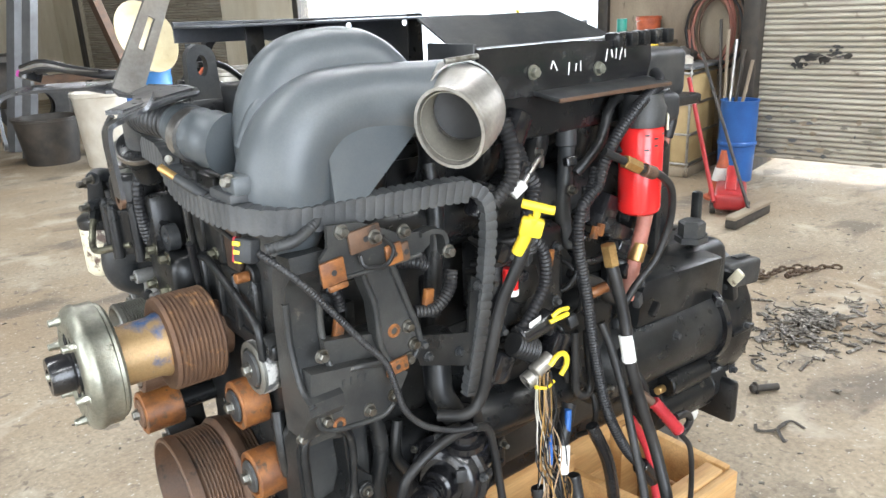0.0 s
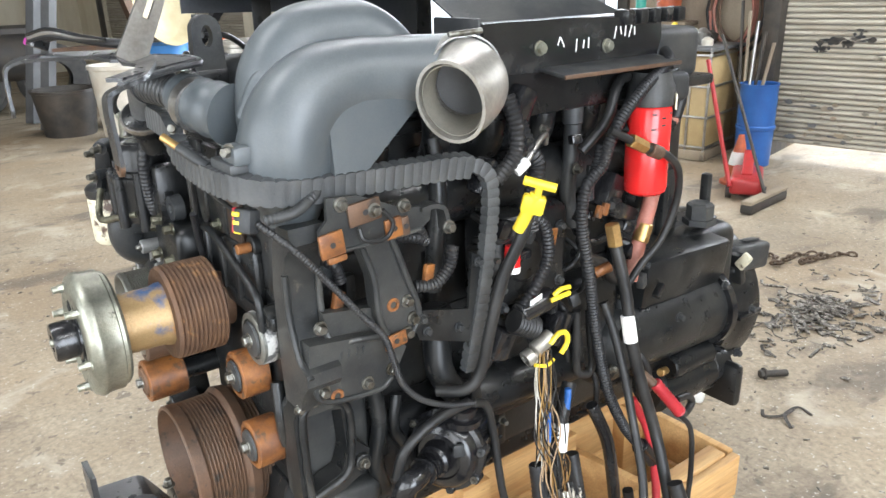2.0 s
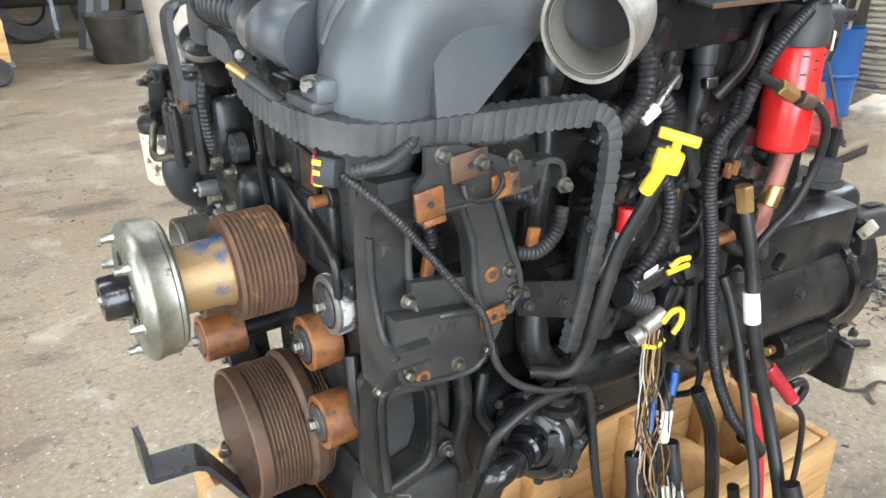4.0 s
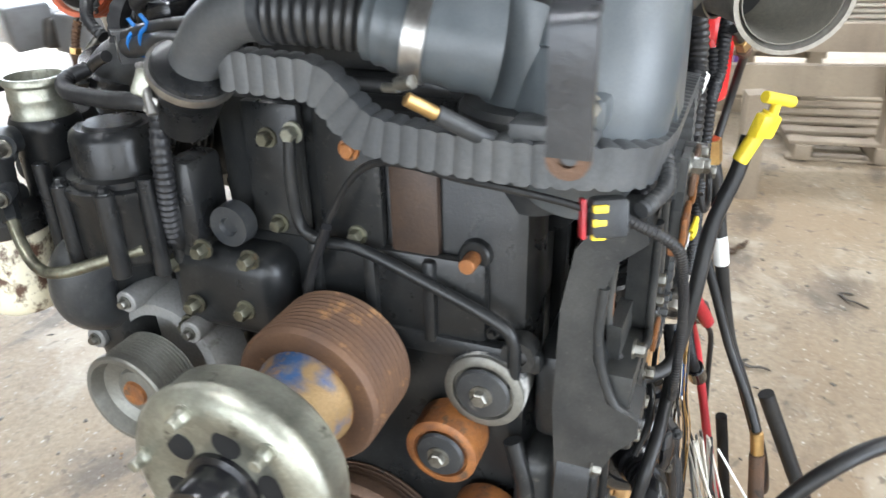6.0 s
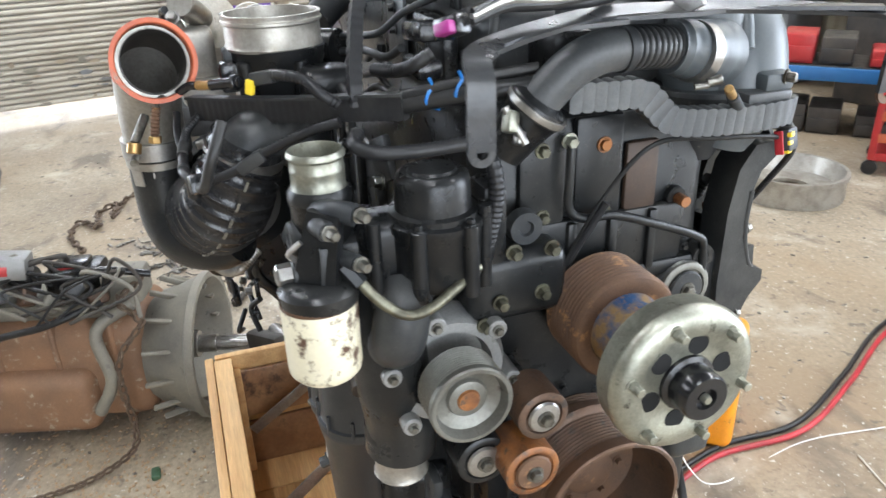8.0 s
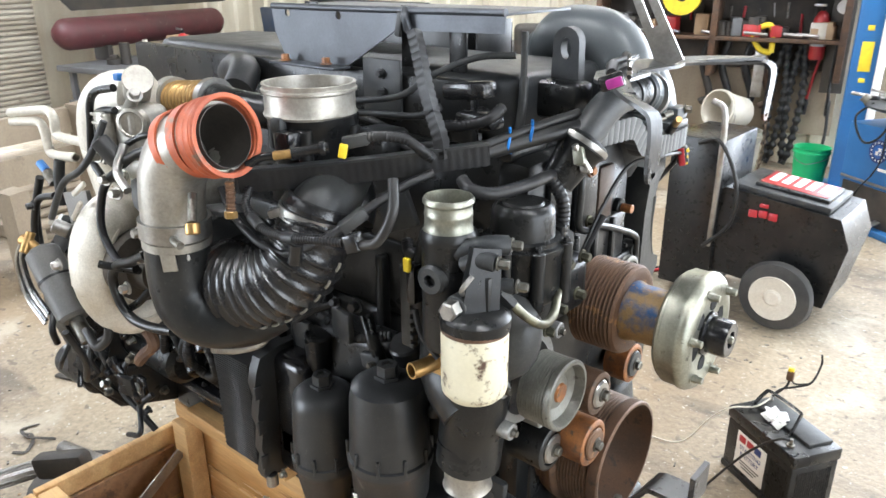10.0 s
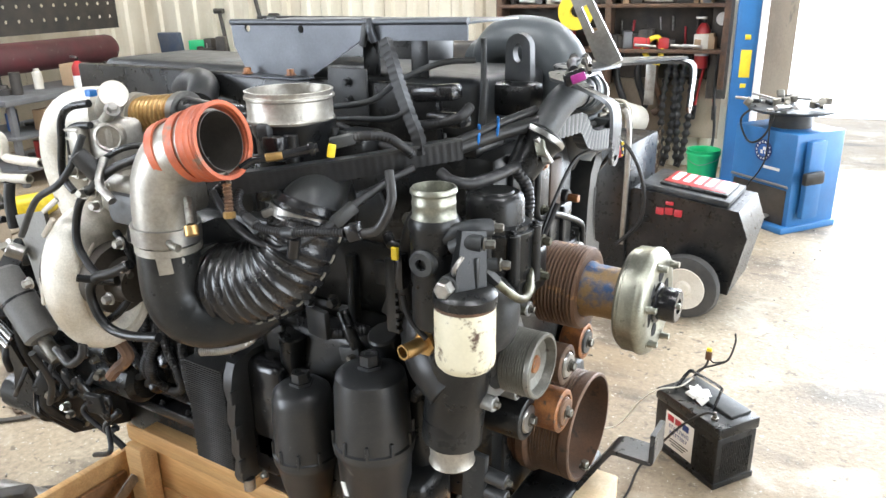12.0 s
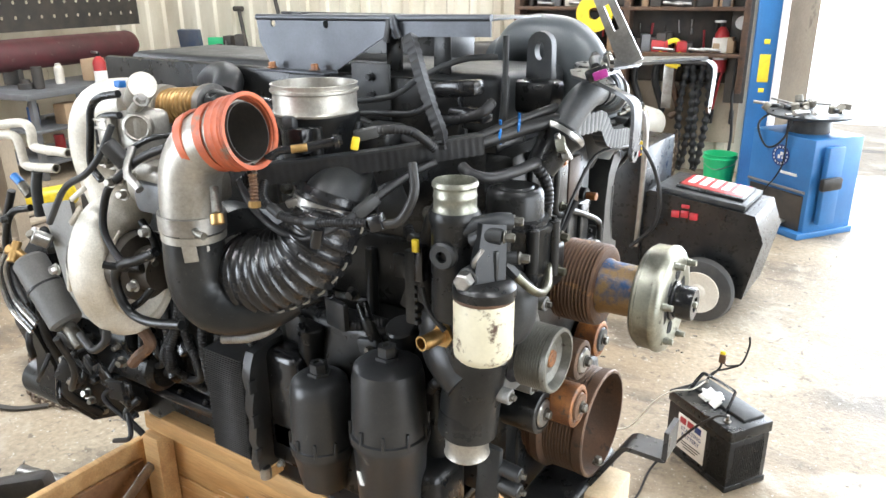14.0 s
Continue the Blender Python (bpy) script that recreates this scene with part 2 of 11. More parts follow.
soiled(CONCRETE, [(0.55, (1, 1, 1), 0.42, 0.62, (0.27, 0.195, 0.115), 0.75),
                  (1.5, (1, 2.2, 1), 0.55, 0.66, (0.085, 0.07, 0.055), 0.7),
                  (2.6, (1, 1, 1), 0.56, 0.68, (0.50, 0.45, 0.36), 0.6),
                  (17.0, (1, 1, 1), 0.60, 0.67, (0.11, 0.09, 0.07), 0.75),
                  (60.0, (1, 1, 1), 0.63, 0.68, (0.58, 0.55, 0.48), 0.8)])
for m_, dust in ((BLACK, 0.4), (IRON, 0.4), (CAST, 0.5), (CAN, 0.45), (DUSTY, 0.5), (GLOSS, 0.4), (BELLOWS, 0.4)):
    soiled(m_, [(7.0, (1, 1, 0.6), 0.54, 0.70, (0.10, 0.092, 0.080), 0.35 * dust),
                (26.0, (1, 1, 0.5), 0.62, 0.70, (0.004, 0.004, 0.004), 0.6 * dust),
                (240.0, (1, 1, 1), 0.63, 0.69, (0.20, 0.185, 0.16), 0.3 * dust)])
SHEET = mat("cream_sheet_metal", (0.70, 0.65, 0.52), 0.48, 0.1, (0.56, 0.49, 0.36), 1.8, 0.55, 0.14, third=(0.27, 0.20, 0.12), third_at=0.68, third_scale=7, stretch=(2, 2, 0.4))
DOOR = mat("dirty_door_slat", (0.43, 0.395, 0.325), 0.55, 0.1, (0.31, 0.275, 0.215), 1.6, 0.53, 0.12, third=(0.13, 0.105, 0.08), third_at=0.66, third_scale=5.5, bump=0.5)
BOARD = mat("weathered_wall_board", (0.36, 0.30, 0.215), 0.7, 0, (0.20, 0.155, 0.11), 2.2, 0.5, 0.18, third=(0.08, 0.06, 0.045), third_at=0.66, third_scale=6, stretch=(1, 1, 0.35), bump=0.4)
GREY = mat("grey_steel_paint", (0.17, 0.175, 0.18), 0.5, 0.2, (0.11, 0.11, 0.11), 5, 0.52, 0.2, third=(0.20, 0.12, 0.07), third_at=0.74)
SHEET_GREY = mat("dull_zinc_sheet", (0.30, 0.30, 0.29), 0.45, 0.35, (0.22, 0.215, 0.205), 9, 0.55, 0.16, third=(0.13, 0.12, 0.10), third_at=0.68, third_scale=26, fine=300, bump=0.3)
BLUE = mat("blue_machine_paint", (0.035, 0.17, 0.42), 0.40, 0, (0.03, 0.125, 0.31), 4, 0.55, 0.2, third=(0.07, 0.08, 0.09), third_at=0.73)
BLUE_PLASTIC = mat("blue_plastic", (0.03, 0.13, 0.42), 0.42, 0, (0.025, 0.09, 0.30), 6, 0.55, 0.2, third=(0.16, 0.16, 0.15), third_at=0.74)
WHITE = mat("dirty_white_plastic", (0.66, 0.63, 0.55), 0.45, 0, (0.50, 0.45, 0.36), 6, 0.55, 0.2, third=(0.22, 0.18, 0.13), third_at=0.74)
GREEN = mat("green_plastic", (0.03, 0.50, 0.18), 0.42, 0, (0.02, 0.36, 0.13), 6, 0.55, 0.2, grain=0.1)
GEARBOX = mat("dusty_gearbox_casting", (0.27, 0.145, 0.075), 0.58, 0.1, (0.17, 0.10, 0.06), 5, 0.5, 0.2, third=(0.36, 0.30, 0.22), third_at=0.62, fine=220, bump=0.6)
BELL = mat("dusty_grey_casting", (0.25, 0.23, 0.18), 0.62, 0.2, (0.15, 0.14, 0.12), 7, 0.52, 0.2, third=(0.08, 0.075, 0.07), third_at=0.66, fine=260, bump=0.5)
CHAIN = mat("rusty_chain", (0.16, 0.115, 0.075), 0.58, 0.6, (0.09, 0.065, 0.05), 30, 0.5, 0.2, fine=400)
AMBER = mat("amber_jug_plastic", (0.72, 0.29, 0.012), 0.34, 0, (0.58, 0.21, 0.012), 7, 0.53, 0.14, third=(0.24, 0.11, 0.025), third_at=0.64, third_scale=16, grain=0.12, bump=0.15)
YELLOWED = mat("yellowed_plastic", (0.46, 0.40, 0.25), 0.5, 0, (0.36, 0.29, 0.16), 4, 0.5, 0.2, third=(0.2, 0.15, 0.09), third_at=0.66)
CARD = mat("cardboard", (0.42, 0.30, 0.18), 0.8, 0, (0.36, 0.24, 0.14), 5, 0.5, 0.2)
DARK = mat("grimy_dark_metal", (0.04, 0.038, 0.035), 0.55, 0.3, (0.09, 0.075, 0.06), 6, 0.55, 0.2)
LABEL = mat("white_label", (0.80, 0.80, 0.77), 0.5, 0, (0.70, 0.69, 0.64), 20, 0.6, 0.2, grain=0.05)
PURPLE = mat("purple_paint", (0.18, 0.09, 0.42), 0.45, 0, (0.13, 0.07, 0.31), 4, 0.55, 0.2)
COPPER = mat("brass_fitting", (0.55, 0.36, 0.14), 0.36, 0.85, (0.34, 0.20, 0.08), 25, 0.55, 0.2)
TYRE = mat("tyre_rubber", (0.03, 0.03, 0.029), 0.75, 0, (0.07, 0.065, 0.058), 8, 0.55, 0.2, bump=0.4)
MAGENTA = mat("magenta_plastic", (0.42, 0.03, 0.26), 0.4)
PIPE_RED = mat("faded_red_hose", (0.42, 0.14, 0.10), 0.6, 0, (0.30, 0.16, 0.12), 15, 0.5, 0.2)
CABLE_RED = mat("red_cable", (0.50, 0.03, 0.04), 0.4)
CABLE_BLUE = mat("blue_tie", (0.02, 0.20, 0.62), 0.4)
SIGN_BLUE = mat("navy_print", (0.02, 0.05, 0.22), 0.5)
# near-black for print and smears, and for painted shade in slots and holes
MARK_SHADE = mat("black_marks_and_shade", (0.03, 0.03, 0.03), 0.5)
STRAP = mat("dark_strap_steel", (0.045, 0.047, 0.050), 0.30, 0.45, (0.08, 0.08, 0.08), 9, 0.55, 0.12, third=(0.17, 0.17, 0.165), third_at=0.70, third_scale=24, grain=0.15, bump=0.3)
TRAY = mat("grey_conduit_plastic", (0.058, 0.061, 0.063), 0.44, 0, (0.095, 0.097, 0.096), 12, 0.55, 0.12, third=(0.19, 0.185, 0.175), third_at=0.70, third_scale=40, fine=300, bump=0.4)
POLISHED = mat("bare_steel_shield", (0.085, 0.091, 0.102), 0.40, 0.5, (0.058, 0.062, 0.070), 6, 0.5, 0.14, third=(0.16, 0.16, 0.16), third_at=0.70, third_scale=26, grain=0.2, fine=300, bump=0.2)


# ---- shapes ----
WHERE = {}


def mesh_of(bm, name, material, sharp=38):
    bmesh.ops.recalc_face_normals(bm, faces=bm.faces)
    me = bpy.data.meshes.new(name)
    bm.to_mesh(me)
    bm.free()
    me.materials.append(material)
    me.polygons.foreach_set("use_smooth", [True] * len(me.polygons))
    me.set_sharp_from_angle(angle=radians(sharp))
    return me


def part(name, bm, material, parent=None, label="", sharp=38):
    """Links a bmesh in world places as one mesh object, under a thing or a part if one is given."""
    lo = [min(v.co[k] for v in bm.verts) for k in range(3)]
    hi = [max(v.co[k] for v in bm.verts) for k in range(3)]
    c = Vector(((lo[0] + hi[0]) / 2, (lo[1] + hi[1]) / 2, lo[2] if parent is None else (lo[2] + hi[2]) / 2))
    bmesh.ops.translate(bm, verts=bm.verts, vec=-c)
    ob = new(name, mesh_of(bm, name, material, sharp))
    WHERE[ob.name] = c
    if parent:
        ob.parent = parent
        ob.location = c - WHERE[parent.name]
    else:
        ob.location = c
    if label:
        tagged(ob, label)
    return ob


def thing(name, at, label, category, group=""):
    ob = new(name)
    ob.empty_display_size = 0.05
    ob.location = at
    WHERE[ob.name] = Vector(at)
    return tagged(ob, label, category, group)


def setting(name, bm, material, label="", parent=None):
    ob = part(name, bm, material, parent)
    return tagged(ob, label, "", "", "structure")


def B():
    return bmesh.new()


def frame_of(axis):
    w = Vector(axis).normalized()
    u = w.cross(Vector((0, 0, 1)))
    if u.length < 1e-3:
        u = Vector((1, 0, 0))
    u.normalize()
    return u, w.cross(u), w


def box(bm, c, s, bevel=0.004, m=None, segs=2):
    r = bmesh.ops.create_cube(bm, size=1.0)
    vs = r["verts"]
    bmesh.ops.scale(bm, vec=Vector(s), verts=vs)
    if bevel > 0:
        es = {e for v in vs for e in v.link_edges}
        r2 = bmesh.ops.bevel(bm, geom=list(es), offset=min(bevel, min(s) * 0.45), segments=segs, affect="EDGES", profile=0.5)
        vs = list({v for f in r2["faces"] for v in f.verts} | {v for v in vs if v.is_valid})
        vs = list({v for v0 in vs for f in v0.link_faces for v in f.verts})
    if m is not None:
        bmesh.ops.transform(bm, matrix=Matrix.Translation(Vector(c)) @ m, verts=vs)
    else:
        bmesh.ops.translate(bm, vec=Vector(c), verts=vs)
    return bm


def lathe(bm, at, axis, profile, n=28):
    """Turns (height, radius) pairs about an axis; a radius of 0 closes the end."""
    u, v, w = frame_of(axis)
    at = Vector(at)
    rings = []
    for h, r in profile:
        if r <= 1e-6:
            rings.append([bm.verts.new(at + w * h)])
        else:
            rings.append([bm.verts.new(at + w * h + (u * math.cos(a) + v * math.sin(a)) * r) for a in (2 * math.pi * k / n for k in range(n))])
    for a, b in zip(rings, rings[1:]):
        if len(a) == 1 and len(b) == 1:
            continue
        for k in range(n):
            j = (k + 1) % n
            if len(a) == 1:
                bm.faces.new((a[0], b[k], b[j]))
            elif len(b) == 1:
                bm.faces.new((a[k], b[0], a[j]))
            else:
                bm.faces.new((a[k], b[k], b[j], a[j]))
    return bm


def rod(bm, p, q, r, n=16, bevel=0.0, r2=None):
    p, q = Vector(p), Vector(q)
    d = (q - p).length
    r2 = r if r2 is None else r2
    b = bevel or min(r, d) * 0.12
    return lathe(bm, p, q - p, [(0, 0), (0, r - b), (b, r), (d - b, r2), (d, r2 - b), (d, 0)], n)


def bend(points, per=8):
    """A smooth line through the points."""
    ps = [Vector(p) for p in points]
    if len(ps) < 3:
        return ps
    out = []
    ext = [ps[0] * 2 - ps[1]] + ps + [ps[-1] * 2 - ps[-2]]
    for i in range(1, len(ext) - 2):
        a, b, c, d = ext[i - 1:i + 3]
        for k in range(per):
            t = k / per
            out.append(0.5 * ((2 * b) + (c - a) * t + (2 * a - 5 * b + 4 * c - d) * t * t + (3 * b - a - 3 * c + d) * t ** 3))
    out.append(ps[-1])
    return out


def resample(line, step):
    out, acc = [line[0].copy()], 0.0
    for a, b in zip(line, line[1:]):
        d = (b - a).length
        while acc + d >= step and d > 1e-9:
            t = (step - acc) / d
            a = a.lerp(b, t)
            out.append(a.copy())
            d = (b - a).length
            acc = 0.0
        acc += d
    if (out[-1] - line[-1]).length > step * 0.3:
        out.append(line[-1].copy())
    return out


def sweep(bm, line, radius, n=12, section=None, cap=True, up=None):
    """A tube along a line: radius a number, or a function of (share of length, index); section: (x, y) pairs instead of a circle."""
    t0 = (line[1] - line[0]).normalized()
    u = Vector(up) if up else frame_of(t0)[0]
    u = (u - t0 * u.dot(t0)).normalized()
    rings, last = [], t0
    for i, p in enumerate(line):
        t = (line[min(i + 1, len(line) - 1)] - line[max(i - 1, 0)]).normalized()
        u.rotate(last.rotation_difference(t))
        u = (u - t * u.dot(t)).normalized()
        last = t
        v = t.cross(u)
        k = radius(i / (len(line) - 1), i) if callable(radius) else radius
        if section:
            ring = [bm.verts.new(p + (u * x + v * y) * k) for x, y in section]
        else:
            ring = [bm.verts.new(p + (u * math.cos(a) + v * math.sin(a)) * k) for a in (2 * math.pi * j / n for j in range(n))]
        rings.append(ring)
    m = len(rings[0])
    for a, b in zip(rings, rings[1:]):
        for j in range(m):
            bm.faces.new((a[j], b[j], b[(j + 1) % m], a[(j + 1) % m]))
    if cap:
        bm.faces.new(rings[0][::-1])
        bm.faces.new(rings[-1])
    return bm


def hose(bm, points, r, n=12, per=8):
    return sweep(bm, bend(points, per), r, n)


def ribbed(bm, points, r, pitch=0.006, depth=0.14, n=14):
    """A convoluted conduit: its radius goes up and down along its length."""
    line = resample(bend(points, 10), pitch / 2)
    return sweep(bm, line, lambda s, i: r * (1 + depth * (0.5 if i % 2 else -0.5)), n)


def bellows_tube(bm, points, r, pitch=0.008, depth=0.2, n=32):
    """A metal bellows: broad rings with narrow deep gaps between them."""
    line = resample(bend(points, 10), pitch / 4)
    return sweep(bm, line, lambda s, i: r * (1 - depth if i % 4 == 3 else 1.0 if i % 4 == 1 else 0.97), n)


def open_tube(bm, points, r, wall=0.003, n=28, per=8):
    """A pipe that one can look into: outer skin, inner skin and a lip at each end."""
    line = bend(points, per)
    fr = r if callable(r) else (lambda s, i: r)
    a = B()
    sweep(a, line, fr, n, cap=False)
    b = B()
    sweep(b, line, lambda s, i: fr(s, i) - wall, n, cap=False)
    for src in (a, b):
        tmp = bpy.data.meshes.new("tmp")
        src.to_mesh(tmp)
        src.free()
        bm.from_mesh(tmp)
        bpy.data.meshes.remove(tmp)
    bm.verts.ensure_lookup_table()
    m = len(line) * n
    base = len(bm.verts) - 2 * m
    for ring in (0, len(line) - 1):
        for j in range(n):
            k = (j + 1) % n
            o = base + ring * n
            bm.faces.new((bm.verts[o + j], bm.verts[o + k], bm.verts[o + m + k], bm.verts[o + m + j]))
    return bm


def slab(bm, outline, at, u, v, thick, holes=()):
    """A plate of the given outline (pairs along u and v from at), with holes, thick along u x v."""
    at, u, v = Vector(at), Vector(u).normalized(), Vector(v).normalized()
    w = u.cross(v).normalized()
    tmp = bmesh.new()
    edges = []
    for loop in (outline, *holes):
        vs = [tmp.verts.new(at + u * x + v * y) for x, y in loop]
        edges += [tmp.edges.new((a, b)) for a, b in zip(vs, vs[1:] + vs[:1])]
    bmesh.ops.triangle_fill(tmp, use_beauty=True, use_dissolve=True, edges=edges)
    r = bmesh.ops.extrude_face_region(tmp, geom=list(tmp.faces))
    bmesh.ops.translate(tmp, vec=w * thick, verts=[g for g in r["geom"] if isinstance(g, bmesh.types.BMVert)])
    me = bpy.data.meshes.new("tmp")
    tmp.to_mesh(me)
    tmp.free()
    bm.from_mesh(me)
    bpy.data.meshes.remove(me)
    return bm


def circle(x, y, r, n=12):
    return [(x + r * math.cos(2 * math.pi * k / n), y + r * math.sin(2 * math.pi * k / n)) for k in range(n)]


def bolt(bm, at, axis, r=0.008, h=0.008, washer=True):
    at, w, r, h = Vector(at), Vector(axis).normalized(), r * 0.76, h * 0.8
    if washer:
        lathe(bm, at, w, [(0, 0), (0, r * 1.28), (r * 0.28, r * 1.24), (r * 0.3, 0)], 16)
    lathe(bm, at + w * r * 0.28, w, [(0, 0), (0, r * 0.90), (h * 0.82, r * 0.90), (h, r * 0.74), (h, 0)], 6)
    return bm


def bolts(name, places, axis, parent, r=0.008, h=0.008, material=None, label=""):
    for p in places:
        part(name, bolt(B(), p, axis, r, h), material or BOLT, parent, label)


def grooved(r, x0, x1, count, depth=0.003):
    """A poly-vee face between two heights, as (height, radius) pairs."""
    out = []
    for k in range(count):
        a = x0 + (x1 - x0) * k / count
        d = (x1 - x0) / count
        out += [(a, r - depth), (a + d * 0.35, r), (a + d * 0.65, r)]
    return out + [(x1, r - depth)]

# ---- hall ----
def room_box(bm, u0, u1, v0, v1, z0, z1, bevel=0.0):
    box(bm, in_room((u0 + u1) / 2, (v0 + v1) / 2, (z0 + z1) / 2), (u1 - u0, v1 - v0, z1 - z0), bevel, ROOM.to_3x3().to_4x4())
    return bm


bm = B()
bmesh.ops.create_grid(bm, x_segments=60, y_segments=60, size=45)
for v in bm.verts:
    v.co.z = -0.004 if abs(v.co.x) > 12 else 0.0
setting("floor", bm, CONCRETE, "stained grey-brown concrete workshop floor with oil marks")

EAST, SOUTH, WEST, NORTH, ROOF = 6.05, -5.65, -7.4, 15.5, 5.0
wall = setting("wall_east", room_box(B(), EAST, EAST + 0.25, 1.32, 3.1, 0, ROOF), BOARD, "weathered plank wall between two bay doors")
setting("wall_east_2", room_box(B(), EAST, EAST + 0.25, 7.8, 9.7, 0, ROOF), SHEET, "pale sheet-metal wall between bay doors")
setting("wall_east_3", room_box(B(), EAST, EAST + 0.25, SOUTH, -3.3, 0, ROOF), SHEET, "pale sheet-metal wall of the workshop")
setting("wall_east_4", room_box(B(), EAST, EAST + 0.25, 14.4, NORTH, 0, ROOF), SHEET)
setting("wall_east_5", room_box(B(), EAST, EAST + 0.25, -3.3, 1.32, 4.2, ROOF), SHEET)
setting("wall_east_6", room_box(B(), EAST, EAST + 0.25, 3.1, 7.8, 4.3, ROOF), SHEET)
setting("wall_east_7", room_box(B(), EAST, EAST + 0.25, 9.7, 14.4, 4.2, ROOF), SHEET)
# ribbed south wall
bm = B()
u, prof = -1.36, []
while u < EAST:
    prof += [(u, 0.0), (u + 0.10, 0.0), (u + 0.125, 0.03), (u + 0.19, 0.03), (u + 0.215, 0.0)]
    u += 0.23
lower = [bm.verts.new(in_room(a, SOUTH + b, 0)) for a, b in prof]
upper = [bm.verts.new(in_room(a, SOUTH + b, ROOF)) for a, b in prof]
back = [bm.verts.new(in_room(a, SOUTH - 0.15, z)) for a, z in ((prof[0][0], 0), (prof[-1][0], 0), (prof[-1][0], ROOF), (prof[0][0], ROOF))]
for k in range(len(prof) - 1):
    bm.faces.new((lower[k], lower[k + 1], upper[k + 1], upper[k]))
bm.faces.new(back)
setting("wall_south", bm, SHEET, "cream ribbed sheet-metal wall with streaks")
setting("wall_south_2", room_box(B(), WEST, -5.9, SOUTH - 0.2, SOUTH, 0, ROOF), SHEET)
setting("wall_south_3", room_box(B(), -5.9, -1.36, SOUTH - 0.2, SOUTH, 4.4, ROOF), SHEET)
setting("wall_north", room_box(B(), WEST, EAST, NORTH, NORTH + 0.2, 0, ROOF), SHEET)
setting("wall_west", room_box(B(), WEST - 0.2, WEST, SOUTH, NORTH, 0, ROOF), SHEET)
setting("ceiling", room_box(B(), WEST - 0.3, EAST + 0.3, SOUTH - 0.3, NORTH + 0.3, ROOF, ROOF + 0.15), GREY)


def rollup(name, v0, v1, z0, label, fine, inset=0.0):
    """A roll-up door of single slats in the east wall."""
    door = part(name, room_box(B(), EAST - inset + 0.10, EAST - inset + 0.125, v0, v1, z0, 4.3), GREY)
    tagged(door, label, "", "", "structure")
    step = 0.045
    base = None
    k = 0
    z = z0
    while z < 2.3:
        if base is None:
            prof = [(0, 0), (-0.012, 0.004), (-0.019, 0.016), (-0.016, 0.031), (-0.004, 0.041), (0, 0.0425)]
            bm = B()
            a = [bm.verts.new((x, 0, y)) for x, y in prof]
            b = [bm.verts.new((x, v1 - v0, y)) for x, y in prof]
            for i in range(len(prof) - 1):
                bm.faces.new((a[i], a[i + 1], b[i + 1], b[i]))
            bm.faces.new(a[::-1])
            bm.faces.new(b)
            base = mesh_of(bm, "slat", DOOR)
        ob = new("slat", base)
        ob.parent = door
        ob.matrix_world = Matrix.Translation(Vector((0, 0, 0)))
        m = Matrix.Translation(-WHERE[door.name]) @ ROOM @ pose(EAST - inset + 0.10, v0, z, 0, random.uniform(-1.5, 1.5), random.uniform(-0.06, 0.06))
        ob.matrix_basis = m
        z += step
        k += 1
    setting("jamb", room_box(B(), EAST - inset - 0.06, EAST + 0.16, v1, v1 + 0.14, 0, 4.2, 0.01), DARK, "rusty dark steel door jamb")
    return door


rollup("door_1", -3.3, 1.32, 0.14, "dirty cream roll-up bay door raised a hand above the floor", True, 0.50)
rollup("door_2", 9.7, 14.4, 0.0, "closed grey ribbed roll-up bay door", False)
setting("jamb", room_box(B(), EAST - 0.05, EAST + 0.16, 2.98, 3.1, 0, 4.3, 0.01), DARK)
setting("jamb", room_box(B(), EAST - 0.05, EAST + 0.16, 7.8, 7.92, 0, 4.3, 0.01), DARK)
setting("jamb", room_box(B(), -1.36, -1.02, SOUTH - 0.1, SOUTH + 0.14, 0, 4.4, 0.01), BOARD, "dark brown timber door post")

# ---- the engine ----
engine = thing("diesel_engine", (0, 0, 0.16), "large black-painted six-cylinder diesel engine standing in a pine crate", "engine")
X = (1, 0, 0)
FRONT = (-1, 0, 0)
SIDE = (0, -1, 0)
EXH = (0, 1, 0)
UP = (0, 0, 1)
HUB = (-0.009, 1.122)
CRANK = (-0.004, 0.872)

# block, head, covers
block = part("block", box(box(B(), (-0.06, 0, 0.905), (0.98, 0.27, 0.32), 0.02), (-0.125, 0, 1.125), (0.85, 0.27, 0.13), 0.012), IRON, engine, "cast-iron cylinder block")
for k in range(7):
    x = -0.47 + k * 0.14
    part("rib", box(B(), (x, -0.142, 0.965), (0.018, 0.02, 0.40), 0.006), IRON, block)
    part("rib", box(B(), (x, 0.142, 0.965), (0.018, 0.02, 0.40), 0.006), IRON, block)
part("oil_pan", box(B(), (-0.02, 0.07, 0.650), (0.90, 0.13, 0.16), 0.03, None, 4), BLACK, engine)
part("pan_rail", box(B(), (0.0, 0.07, 0.70), (1.0, 0.20, 0.026), 0.006), GLOSS, engine, "shiny wet black sump rail")
bolts("rail_bolt", [(-0.45 + k * 0.085, s * 0.158, 0.713) for k in range(12) for s in (1,)], UP, engine, 0.007, 0.009, BLACK)
part("cylinder_head", box(B(), (-0.125, 0, 1.27), (0.84, 0.26, 0.18), 0.015), BLACK, engine)
part("valve_cover", box(B(), (-0.11, -0.015, 1.408), (0.88, 0.23, 0.094), 0.018, None, 4), DUSTY, engine, "black valve cover")
part("cover_flange", box(B(), (-0.10, -0.01, 1.355), (0.92, 0.27, 0.020), 0.006), BLACK, engine)
bolts("cover_bolt", [(-0.50 + k * 0.11, 0.117, 1.366) for k in range(9)], UP, engine, 0.007, 0.012, BLACK)

